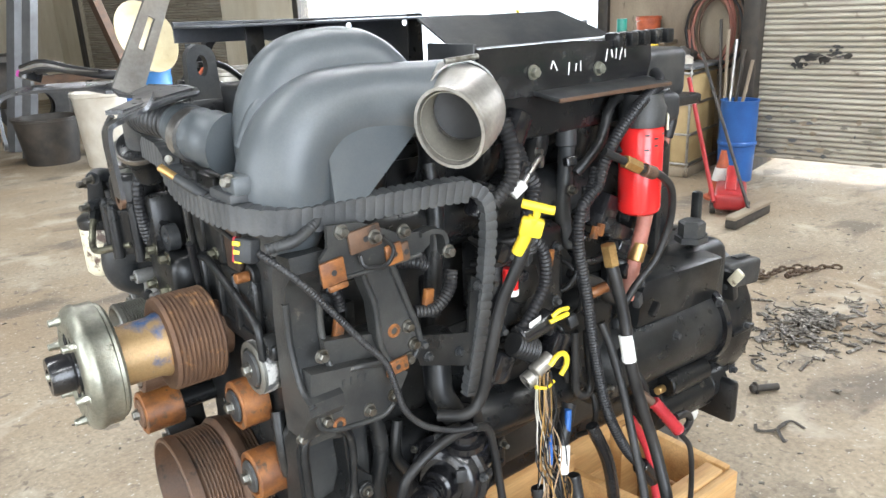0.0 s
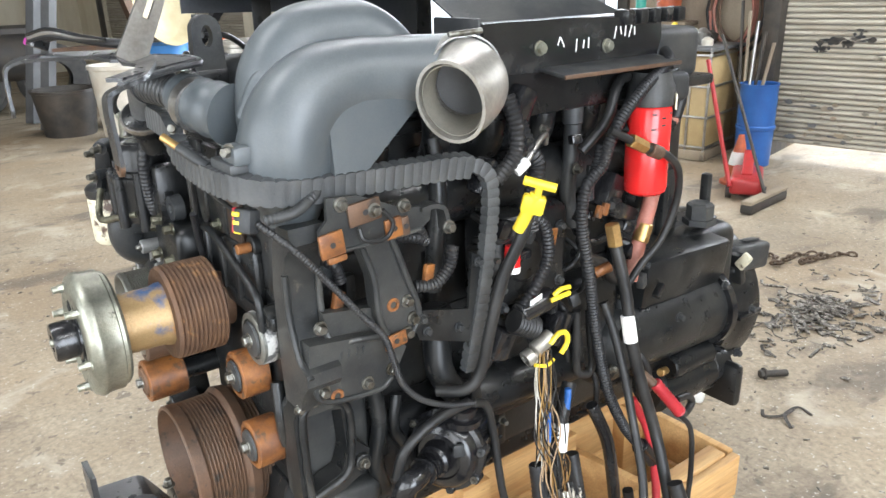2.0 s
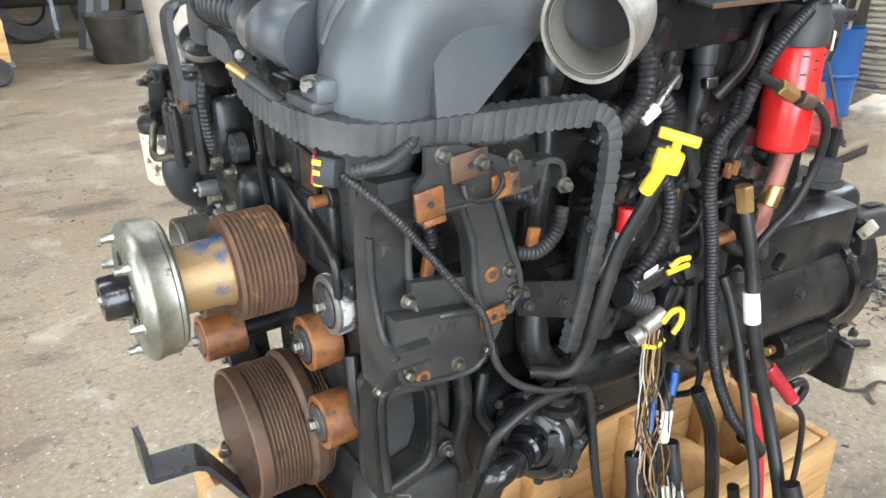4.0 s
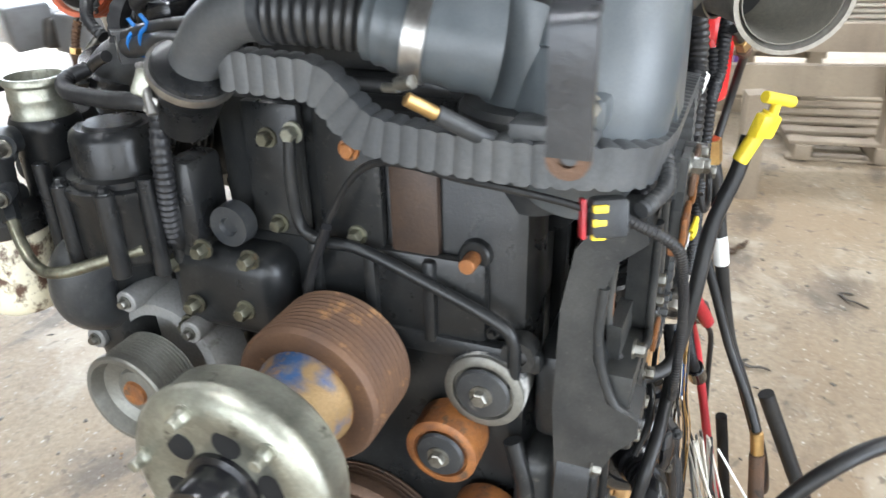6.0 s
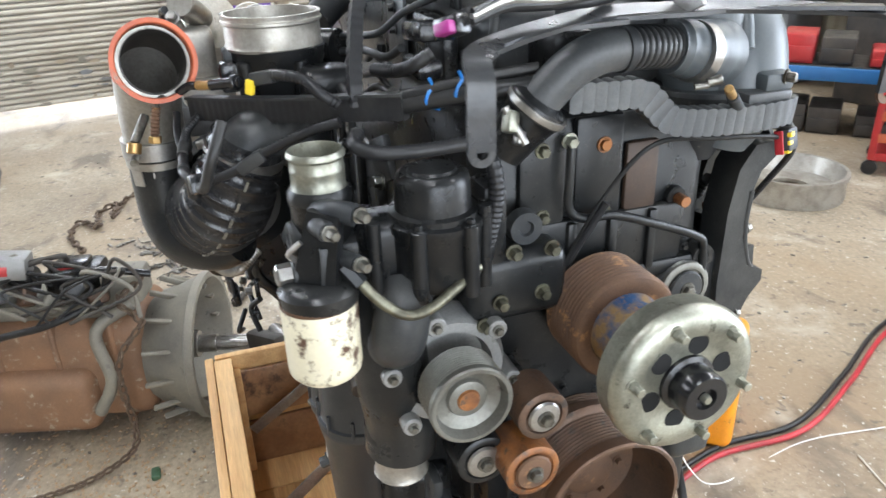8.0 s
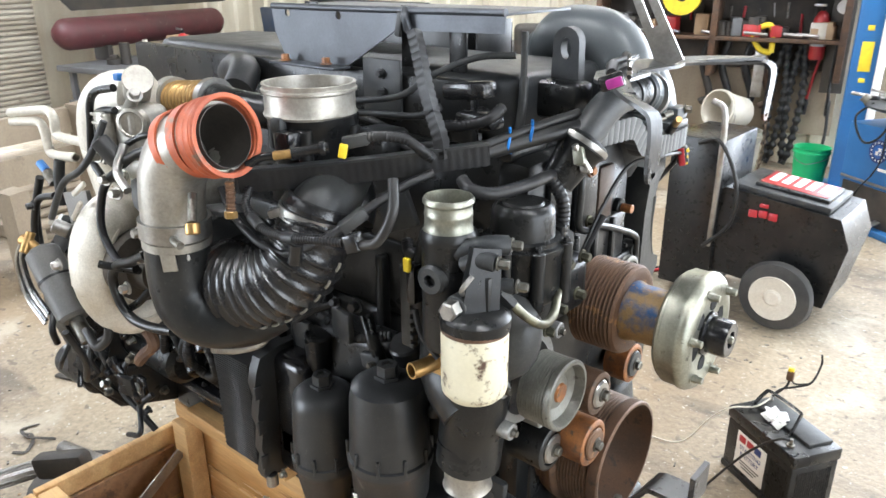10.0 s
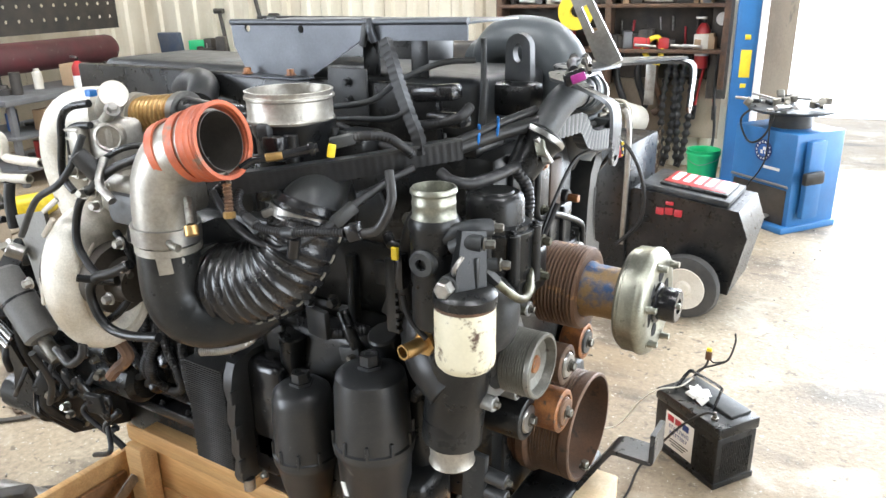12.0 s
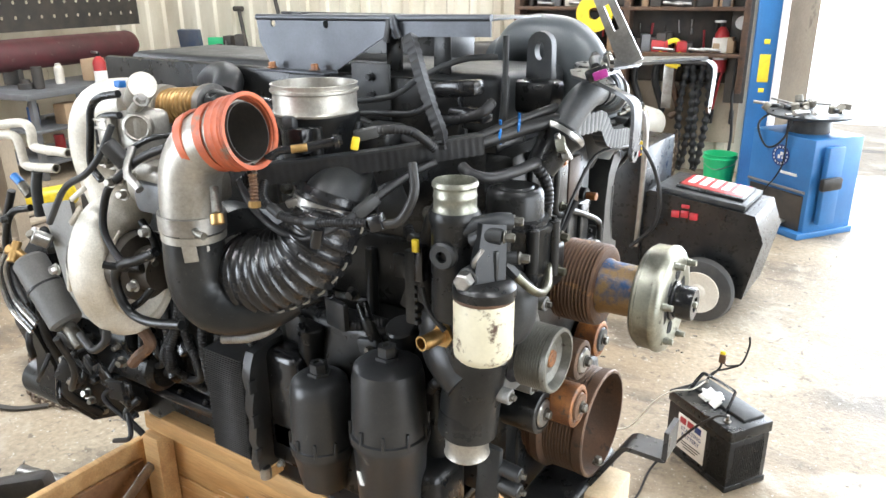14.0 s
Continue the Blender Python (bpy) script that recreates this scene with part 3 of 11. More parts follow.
# timing gear end
case = part("timing_cover", box(B(), (-0.555, -0.025, 1.05), (0.07, 0.30, 0.60), 0.02), IRON, engine, "cast timing cover")
part("cover_pad", box(B(), (-0.594, 0.056, 1.277), (0.012, 0.058, 0.14), 0.006), IRON, case)
part("cover_pad", box(B(), (-0.594, -0.016, 1.277), (0.012, 0.062, 0.14), 0.006), IRON, case)
part("cover_pad", box(B(), (-0.594, -0.075, 1.26), (0.010, 0.045, 0.10), 0.006), COVER_PAD, case, "dark brown rusted pad")
part("web", box(B(), (-0.596, -0.02, 1.185), (0.014, 0.24, 0.085), 0.008), IRON, case)
part("web", box(B(), (-0.600, -0.09, 1.142), (0.016, 0.20, 0.022), 0.006), IRON, case)
for k in range(3):
    part("web", box(B(), (-0.604, 0.02 - 0.055 * k, 1.185), (0.012, 0.012, 0.08), 0.004), IRON, case)
bolts("case_bolt", [(-0.600, 0.056, 1.236), (-0.600, 0.058, 1.316), (-0.600, -0.022, 1.236)], FRONT, case, 0.0095, 0.011, OLIVE)
part("plug", bolt(B(), (-0.600, -0.02, 1.313), FRONT, 0.010, 0.006), ORANGE_RUST, case)
bolts("case_bolt", [(-0.60, -0.165, 1.15), (-0.60, -0.145, 1.162), (-0.60, 0.09, 0.90), (-0.60, 0.02, 0.99)], FRONT, case, 0.006, 0.006, BLACK)
part("pipe", hose(B(), [(-0.612, 0.028, 1.325), (-0.614, 0.03, 1.29), (-0.612, 0.028, 1.246), (-0.614, 0.008, 1.232), (-0.614, -0.03, 1.230), (-0.613, -0.09, 1.208), (-0.612, -0.150, 1.182), (-0.612, -0.166, 1.165), (-0.612, -0.168, 1.12)], 0.0055), IRON, case, "bent steel oil pipe")
part("pipe_nut", bolt(B(), (-0.606, 0.028, 1.325), FRONT, 0.010, 0.012), ZINC, case)
part("stud_boss", rod(B(), (-0.56, -0.128, 1.231), (-0.60, -0.128, 1.231), 0.014), IRON, case)
part("stud", rod(B(), (-0.60, -0.128, 1.231), (-0.618, -0.128, 1.231), 0.007), ORANGE_RUST, case)
part("boss", lathe(B(), (-0.59, -0.170, 1.148), FRONT, [(0, 0), (0, 0.016), (0.02, 0.015), (0.02, 0.008), (0.012, 0.006), (0.012, 0)]), IRON, case)
part("lower_cover", box(B(), (-0.575, -0.05, 0.80), (0.05, 0.30, 0.16), 0.02), IRON, engine)

# fan drive
part("fan_pulley", lathe(B(), (-0.60, *HUB), FRONT, [(0, 0), (0, 0.040), (0.015, 0.040), (0.018, 0.058)] + grooved(0.067, 0.020, 0.082, 10) + [(0.085, 0.067), (0.090, 0.064), (0.092, 0.056), (0.086, 0.040), (0.086, 0)], 48), RUST, engine, "rust-brown grooved fan pulley")
part("fan_tube", lathe(B(), (-0.68, *HUB), FRONT, [(0, 0.030), (0, 0.045), (0.012, 0.045), (0.02, 0.042), (0.085, 0.041), (0.09, 0.030)], 40), RUST_BLUE, engine, "rusty hub sleeve with blue paint remains")
disc = part("clutch_disc", lathe(B(), (-0.752, *HUB), FRONT, [(0, 0), (0, 0.040), (0.002, 0.074), (0.006, 0.078), (0.010, 0.078), (0.012, 0.082), (0.030, 0.082), (0.034, 0.084), (0.040, 0.084), (0.046, 0.080), (0.050, 0.072), (0.052, 0.060), (0.048, 0.052), (0.047, 0.030), (0.047, 0)], 56), ZINC, engine, "yellowed zinc fan clutch disc")
ring6 = [(math.cos(a), math.sin(a)) for a in (radians(60 * k + 12) for k in range(6))]
for cy, cz in ring6:
    y, z = HUB[0] + 0.066 * cy, HUB[1] + 0.066 * cz
    st = part("stud", rod(B(), (-0.798, y, z), (-0.817, y, z), 0.0048), ZINC, disc)
    part("nut", bolt(B(), (-0.801, y, z), FRONT, 0.0085, 0.009), ZINC, disc)
for k in range(6):
    a = radians(60 * k + 42)
    y, z = HUB[0] + 0.044 * math.cos(a), HUB[1] + 0.044 * math.sin(a)
    # raised black discs in place of holes, their inner shade painted
    part("hole", lathe(B(), (-0.7992, y, z), FRONT, [(0, 0), (0, 0.0118), (0.0012, 0.0118), (0.0012, 0)], 20), HOLE_SHADE, disc, "black disc painted as the shade of a hole")
nose = part("hub_nose", lathe(B(), (-0.795, *HUB), FRONT, [(0, 0), (0, 0.032), (0.008, 0.031), (0.010, 0.026), (0.034, 0.026), (0.037, 0.024), (0.037, 0.012), (0.031, 0.011), (0.031, 0)], 36), GLOSS, engine, "black bearing cap")
part("hub_nut", bolt(B(), (-0.826, *HUB), FRONT, 0.0075, 0.009, False), ZINC, nose)

# crank pulley
pulley = part("crank_pulley", lathe(B(), (-0.575, *CRANK), FRONT, [(0, 0), (0, 0.080)] + grooved(0.093, 0.004, 0.036, 6) + [(0.038, 0.097), (0.052, 0.099), (0.056, 0.096)] + grooved(0.092, 0.060, 0.108, 9) + [(0.112, 0.093), (0.128, 0.094), (0.130, 0.092), (0.130, 0.088), (0.112, 0.087), (0.085, 0.082), (0.060, 0.070), (0.055, 0.030), (0.055, 0)], 56), BROWN, engine, "large rust-brown crank pulley with a hollow face")
part("crank_cap", lathe(B(), (-0.63, *CRANK), FRONT, [(0, 0), (0, 0.034), (0.012, 0.034), (0.014, 0.030), (0.014, 0)], 28), RUST, pulley)
bolts("crank_bolt", [(-0.632, CRANK[0] + 0.048 * math.cos(radians(k * 60)), CRANK[1] + 0.048 * math.sin(radians(k * 60))) for k in range(6)], FRONT, pulley, 0.007, 0.008, RUST)


def idler(at, r, length, skin, face, label, nut=0.011):
    """A belt roller on its pin, its face turned to the front."""
    x, y, z = at
    body = part("idler", lathe(B(), (x + length, y, z), FRONT, [(0, 0), (0, r - 0.004), (0.002, r), (length - 0.002, r), (length, r - 0.003), (length, r - 0.008), (length - 0.004, r - 0.009), (length - 0.004, 0)], 36), skin, engine, label)
    part("face", lathe(B(), (x, y, z), FRONT, [(0, 0), (0, r - 0.011), (0.003, r - 0.013), (0.004, 0.012), (0.004, 0)], 28), face, body)
    part("nut", bolt(B(), (x - 0.003, y, z), FRONT, nut, 0.009), BOLT, body)
    part("pin", rod(B(), (x + length, y, z), (-0.55, y, z), 0.016), BLACK, body)
    return body


tens = idler((-0.618, -0.142, 1.110), 0.036, 0.045, PULLEY, DUSTY, "grey belt tensioner with flaking white paint")
part("paint_patch", lathe(B(), (-0.598, -0.142, 1.110), FRONT, [(0, 0.0362), (0.0, 0.0368), (0.014, 0.0368), (0.014, 0.0362)], 36), FLAKE, tens, "flaking white paint")
idler((-0.636, -0.108, 1.047), 0.034, 0.040, ORANGE_RUST, DUSTY, "orange-rusted belt idler")
idler((-0.640, -0.143, 0.956), 0.034, 0.042, ORANGE_RUST, DUSTY, "orange-rusted lower belt idler", 0.012)
idler((-0.703, 0.099, 1.039), 0.031, 0.055, BROWN, STEEL, "rust-brown belt idler")
idler((-0.706, 0.112, 0.966), 0.034, 0.060, ORANGE_RUST, RUST, "rust-brown smooth belt idler")
idler((-0.668, 0.158, 0.965), 0.033, 0.060, BLACK, STEEL, "black belt tensioner roller")

# water pump pulley and its carrier
wp = part("pump_pulley", lathe(B(), (-0.648, 0.184, 1.076), FRONT, [(0, 0), (0, 0.040)] + grooved(0.0475, 0.004, 0.042, 10, 0.0025) + [(0.044, 0.048), (0.051, 0.048), (0.053, 0.046), (0.053, 0.042), (0.040, 0.038), (0.034, 0.024), (0.038, 0.022), (0.040, 0.016), (0.040, 0)], 48), PULLEY, engine, "grey steel grooved pump pulley")
part("pulley_cap", lathe(B(), (-0.688, 0.184, 1.076), FRONT, [(0, 0), (0, 0.0135), (0.003, 0.012), (0.003, 0)], 24), ORANGE_RUST, wp)
carrier = part("pump_carrier", lathe(B(), (-0.60, 0.187, 1.082), FRONT, [(0, 0), (0, 0.072), (0.030, 0.070), (0.040, 0.064), (0.040, 0.052), (0.020, 0.048), (0.020, 0)], 40), SHEET_GREY, engine, "cast pump carrier")
for k in range(6):
    a = radians(60 * k + 15)
    y, z = 0.187 + 0.074 * math.cos(a), 1.082 + 0.074 * math.sin(a)
    lug = part("lug", rod(B(), (-0.60, y, z), (-0.655, y, z), 0.0115), SHEET_GREY, carrier)
    part("lug_bolt", bolt(B(), (-0.655, y, z), FRONT, 0.007, 0.007), BOLT, lug)
part("pump_body", hose(B(), [(-0.60, 0.235, 1.20), (-0.605, 0.250, 1.14), (-0.60, 0.245, 1.07), (-0.585, 0.235, 1.00), (-0.58, 0.236, 0.95)], 0.045, 24), IRON, engine, "swept cast coolant housing")
part("pump_body", hose(B(), [(-0.60, 0.245, 1.05), (-0.56, 0.235, 1.08), (-0.52, 0.19, 1.10)], 0.05, 20), IRON, engine)
neck2 = part("lower_neck", lathe(B(), (-0.581, 0.238, 0.99), (0, 0, -1), [(0, 0), (0, 0.042), (0.015, 0.043), (0.018, 0.038), (0.045, 0.037), (0.047, 0.035)], 32), BLACK, engine)
part("sleeve", lathe(B(), (-0.581, 0.238, 0.943), (0, 0, -1), [(0, 0.028), (0, 0.0345), (0.004, 0.035), (0.008, 0.033), (0.026, 0.033), (0.031, 0.035), (0.034, 0.033), (0.034, 0.029), (0.004, 0.028), (0.004, 0)], 36), ALU, neck2, "bare aluminium hose sleeve")
part("brass_elbow", open_tube(B(), [(-0.575, 0.27, 1.128), (-0.572, 0.315, 1.130), (-0.568, 0.335, 1.131)], 0.0105, 0.0025, 20), COPPER, engine, "brass pipe stub")
part("elbow_nut", lathe(B(), (-0.576, 0.268, 1.128), EXH, [(0, 0), (0, 0.017), (0.03, 0.017), (0.03, 0)], 6), COPPER, engine, "brass hexagon nut")

# thermostat dome, neck and coolant filter
dome = part("thermostat_housing", lathe(B(), (-0.630, 0.197, 1.21), UP, [(0, 0), (0, 0.041), (0.066, 0.043), (0.068, 0.047), (0.074, 0.047), (0.076, 0.040), (0.104, 0.039), (0.111, 0.037), (0.115, 0.032), (0.114, 0.026), (0.117, 0.024), (0.117, 0)], 48), BLACK, engine, "round black plastic thermostat housing")
part("housing_body", box(B(), (-0.617, 0.205, 1.245), (0.060, 0.150, 0.072), 0.014, None, 3), BLACK, engine)
part("housing_flange", lathe(B(), (-0.630, 0.197, 1.205), UP, [(0, 0), (0, 0.046), (0.006, 0.050), (0.060, 0.051), (0.064, 0.053), (0.071, 0.053), (0.073, 0.049), (0.073, 0)], 44), BLACK, dome)
for k in range(6):
    a = radians(60 * k + 25)
    x, y = -0.630 + 0.0535 * math.cos(a), 0.197 + 0.0535 * math.sin(a)
    boss = part("flange_boss", rod(B(), (x, y, 1.200), (x, y, 1.279), 0.0085, 16), BLACK, dome)
    part("flange_bolt", bolt(B(), (x, y, 1.279), UP, 0.0065, 0.006), BLACK, boss)
for y in (0.150, 0.215, 0.268):
    part("ear", rod(B(), (-0.655, y, 1.195), (-0.655, y, 1.288), 0.0075), BLACK, engine)
part("housing_lug", box(B(), (-0.615, 0.13, 1.25), (0.05, 0.03, 0.10), 0.01), BLACK, engine)
part("housing_base", box(B(), (-0.60, 0.10, 1.175), (0.085, 0.12, 0.085), 0.018, None, 3), IRON, engine, "cast coolant manifold")
bolts("manifold_bolt", [(-0.642, 0.111, 1.221), (-0.640, 0.064, 1.217), (-0.642, 0.075, 1.165), (-0.645, 0.128, 1.163), (-0.640, 0.150, 1.20), (-0.640, 0.145, 1.135)], FRONT, engine, 0.010, 0.014, OLIVE)
part("eyelet", lathe(B(), (-0.615, 0.090, 1.240), FRONT, [(0, 0), (0, 0.020), (0.016, 0.019), (0.016, 0.009), (0.012, 0.007), (0.012, 0)], 24), DUSTY, engine)
part("coolant_arm", hose(B(), [(-0.64, 0.235, 1.20), (-0.66, 0.245, 1.185), (-0.655, 0.25, 1.15), (-0.62, 0.25, 1.13)], 0.03, 20), DUSTY, engine)
neck = part("upper_neck", lathe(B(), (-0.605, 0.308, 1.17), UP, [(0, 0), (0, 0.027), (0.01, 0.031), (0.125, 0.031), (0.134, 0.033), (0.141, 0.033), (0.147, 0.030)], 40), BLACK, engine)
part("sleeve", lathe(B(), (-0.605, 0.308, 1.313), UP, [(0, 0.025), (0, 0.0295), (0.002, 0.0300), (0.005, 0.0275), (0.018, 0.0270), (0.020, 0.0276), (0.023, 0.0276), (0.025, 0.0268), (0.032, 0.0268), (0.035, 0.0292), (0.038, 0.0292), (0.041, 0.0275), (0.041, 0.0255), (0.002, 0.0245), (0.002, 0)], 52), ZINC, neck, "yellowed aluminium hose sleeve")
part("port", lathe(B(), (-0.606, 0.330, 1.264), (-0.1, 1, 0), [(0, 0), (0, 0.0185), (0.012, 0.0180), (0.015, 0.0150), (0.015, 0.0075), (0.006, 0.0065), (0.006, 0)], 36), DUSTY, neck)
part("neck_link", box(B(), (-0.612, 0.265, 1.240), (0.045, 0.09, 0.055), 0.014, None, 3), BLACK, engine)
head = part("filter_head", lathe(B(), (-0.660, 0.328, 1.219), UP, [(0, 0), (0, 0.0385), (0.004, 0.0395), (0.014, 0.0395), (0.018, 0.036), (0.022, 0.030), (0.022, 0)], 44), BLACK, engine, "cast filter head")
part("web", sweep(B(), bend([(-0.660, 0.328, 1.224), (-0.660, 0.324, 1.250), (-0.660, 0.318, 1.280), (-0.659, 0.312, 1.308)], 4), lambda s, i: 1.15 - 0.35 * s, section=[(-0.020, -0.012), (0.020, -0.012), (0.022, 0.0), (0.016, 0.014), (-0.016, 0.014), (-0.022, 0.0)], up=(-0.55, -0.83, 0)), BLACK, head)
part("web_rib", box(B(), (-0.672, 0.322, 1.250), (0.008, 0.010, 0.056), 0.002, pose(0, 0, 0, 4, 3, 0)), IRON, head)
part("arm", hose(B(), [(-0.618, 0.318, 1.290), (-0.640, 0.314, 1.302), (-0.660, 0.304, 1.308), (-0.672, 0.288, 1.306)], 0.0115, 12), DUSTY, head)
part("arm", hose(B(), [(-0.640, 0.322, 1.286), (-0.660, 0.322, 1.296), (-0.676, 0.316, 1.295)], 0.0100, 12), DUSTY, head)
part("arm", hose(B(), [(-0.655, 0.315, 1.262), (-0.672, 0.300, 1.262), (-0.684, 0.292, 1.262)], 0.0085, 12), DUSTY, head)
part("hex_boss", rod(B(), (-0.648, 0.318, 1.246), (-0.648, 0.350, 1.246), 0.0135, 20), DUSTY, head)
part("hex_plug", lathe(B(), (-0.648, 0.350, 1.246), (-0.1, 1, 0), [(0, 0), (0, 0.0115), (0.014, 0.0115), (0.016, 0.009), (0.016, 0)], 6), STEEL, head)
bolts("head_bolt", [(-0.674, 0.284, 1.306), (-0.679, 0.315, 1.295), (-0.687, 0.290, 1.262)], (-0.9, -0.3, 0), head, 0.0085, 0.014)
part("coolant_filter", lathe(B(), (-0.660, 0.329, 1.220), (0, 0, -1), [(0, 0), (0, 0.0365), (0.004, 0.0380), (0.071, 0.0380), (0.078, 0.0370), (0.084, 0.032), (0.085, 0)], 48), CREAM, engine, "cream spin-on coolant filter with chipped rusty paint")
part("filter_gasket", lathe(B(), (-0.660, 0.329, 1.222), (0, 0, -1), [(0, 0), (0, 0.0386), (0.004, 0.0386), (0.004, 0)], 40), BROWN, engine)
part("drain_lever", hose(B(), [(-0.655, 0.345, 1.262), (-0.660, 0.352, 1.272), (-0.664, 0.340, 1.284)], 0.0030, 8), STEEL, head)
part("steel_pipe", hose(B(), [(-0.676, 0.298, 1.250), (-0.690, 0.276, 1.222), (-0.698, 0.252, 1.204), (-0.696, 0.225, 1.204), (-0.680, 0.190, 1.214), (-0.662, 0.160, 1.222)], 0.0055), OLIVE, engine, "bent bright steel coolant pipe")
part("pipe_nut", rod(B(), (-0.672, 0.304, 1.257), (-0.682, 0.290, 1.238), 0.0085, 6), IRON, engine)

# ---- engine: hot side and top ----
# bent sheet heat shield over the cover
shield = part("heat_shield", slab(B(), [(-0.557, 1.512), (-0.40, 1.508), (-0.375, 1.508), (-0.275, 1.452), (-0.135, 1.448), (-0.108, 1.492), (-0.104, 1.531), (-0.36, 1.533), (-0.557, 1.537)], (0, 0.140, 0), X, UP, -0.003, [circle(-0.142, 1.522, 0.006), circle(-0.258, 1.522, 0.006)]), POLISHED, engine, "bent bare-steel heat shield")
part("shield_top", box(B(), (-0.33, 0.065, 1.5325), (0.455, 0.150, 0.003), 0.001, pose(0, 0, 0, 0, 0.5, 0)), POLISHED, shield)
# near-black strip laid on the steel to paint the shade of a fold
part("shield_notch", box(B(), (-0.382, 0.1445, 1.516), (0.010, 0.006, 0.034), 0.002, pose(0, 0, 0, 0, -12, 0)), MARK_SHADE, shield, "dark strip painted as the shade of a fold")
part("shield_ridge", hose(B(), [(-0.392, 0.142, 1.535), (-0.398, 0.150, 1.524), (-0.402, 0.146, 1.507)], 0.006), POLISHED, shield)
part("shield_fold", hose(B(), [(-0.104, 0.141, 1.531), (-0.33, 0.141, 1.533), (-0.557, 0.141, 1.537)], 0.005), POLISHED, shield)
part("shield_lip", box(B(), (-0.20, 0.156, 1.449), (0.15, 0.035, 0.004), 0.001), POLISHED, shield)
part("shield_back", slab(B(), [(-0.25, 0), (0.10, 0), (0.04, 0.085), (-0.26, 0.085)], (0, -0.13, 1.485), X, (0, 0.85, 0.52), 0.003), DUSTY, shield, "dusty sloping rear sheet")
bolts("shield_bolt", [(-0.150, 0.160, 1.452), (-0.245, 0.160, 1.453)], UP, shield, 0.009, 0.010, ORANGE_RUST)
for x in (-0.45, -0.36, -0.15):
    part("shield_leg", box(B(), (x, 0.10, 1.495), (0.03, 0.004, 0.085), 0.001), BLACK, shield)
part("rear_cover", box(B(), (0.145, -0.02, 1.415), (0.35, 0.20, 0.075), 0.036, pose(0, 0, 0, 0, 2, 0), 6), COVER, engine, "rounded grey plastic rear cover")
part("breather", hose(B(), [(0.10, 0.10, 1.40), (0.02, 0.13, 1.425), (-0.04, 0.16, 1.425), (-0.07, 0.20, 1.40)], 0.026, 18), DUSTY, engine, "grey breather elbow")
part("head_side", box(B(), (-0.07, 0.125, 1.405), (0.86, 0.02, 0.085), 0.006), BLACK, engine)
# lifting eye
part("lifting_eye", slab(B(), [(-0.022, -0.055), (0.022, -0.055), (0.020, 0.01)] + [(0.020 * math.cos(radians(a)), 0.010 + 0.020 * math.sin(radians(a))) for a in (20, 45, 70, 90, 110, 135, 160)] + [(-0.020, 0.01)], (-0.572, 0.022, 1.484), X, UP, 0.016, [[(0.008 * math.cos(radians(a)), 0.002 + 0.014 * math.sin(radians(a))) for a in range(0, 360, 24)]]), DUSTY, engine, "grey steel lifting eye")
part("eye_foot", box(B(), (-0.56, 0.028, 1.42), (0.10, 0.05, 0.05), 0.010), BLACK, engine)
# throttle body with bare flange ring
throttle = part("throttle_body", lathe(B(), (-0.382, 0.305, 1.325), UP, [(0, 0), (0, 0.048), (0.03, 0.050), (0.07, 0.052), (0.080, 0.056), (0.094, 0.057), (0.098, 0.052), (0.098, 0)], 40), BLACK, engine, "black throttle body")
part("flange_ring", lathe(B(), (-0.380, 0.3075, 1.418), UP, [(0, 0.052), (0, 0.0575), (0.003, 0.0585), (0.006, 0.0565), (0.028, 0.0565), (0.030, 0.0595), (0.033, 0.0595), (0.034, 0.0575), (0.037, 0.0575), (0.039, 0.0585), (0.040, 0.0585), (0.040, 0.0545), (0.002, 0.051), (0.002, 0)], 64), ALU, throttle, "bright aluminium intake flange ring")
part("throttle_plate", lathe(B(), (-0.380, 0.3075, 1.424), UP, [(0, 0), (0, 0.050), (0.002, 0.050), (0.002, 0)], 32), DARK, throttle)
for a in (20, 130, 200, 320):
    part("lug", rod(B(), (-0.38 + 0.056 * math.cos(radians(a)), 0.306 + 0.056 * math.sin(radians(a)), 1.37), (-0.38 + 0.056 * math.cos(radians(a)), 0.306 + 0.056 * math.sin(radians(a)), 1.408), 0.009), BLACK, throttle)
part("throttle_motor", box(B(), (-0.455, 0.262, 1.378), (0.06, 0.06, 0.050), 0.012, None, 3), BLACK, throttle)
part("motor_plug", box(B(), (-0.405, 0.366, 1.392), (0.030, 0.022, 0.034), 0.005), GLOSS, throttle)
part("motor_plug", box(B(), (-0.386, 0.362, 1.412), (0.020, 0.016, 0.020), 0.004), DUSTY, throttle)
part("throttle_neck", hose(B(), [(-0.40, 0.300, 1.35), (-0.42, 0.30, 1.31), (-0.43, 0.315, 1.285)], 0.044, 24), BLACK, engine)

# boost pipe with orange silicone sleeve
boost = part("boost_pipe", open_tube(B(), [(-0.390, 0.446, 1.413), (-0.355, 0.452, 1.405), (-0.325, 0.458, 1.390), (-0.305, 0.462, 1.362), (-0.298, 0.464, 1.325), (-0.296, 0.464, 1.290)], lambda s, i: 0.0405 - 0.002 * s, 0.004, 36), ALU, engine, "bare aluminium boost pipe elbow")
part("silicone_sleeve", open_tube(B(), [(-0.402, 0.4445, 1.4165), (-0.392, 0.4455, 1.4145), (-0.372, 0.448, 1.410)], lambda s, i: 0.0460 + (0.0012 if i % 4 == 0 else 0) - 0.001 * s, 0.0046, 44), SILICONE, boost, "torn orange silicone hose sleeve")
part("silicone_band", open_tube(B(), [(-0.363, 0.4495, 1.4085), (-0.356, 0.4505, 1.4065), (-0.350, 0.4515, 1.4045)], 0.0435, 0.003, 40), SILICONE, boost)
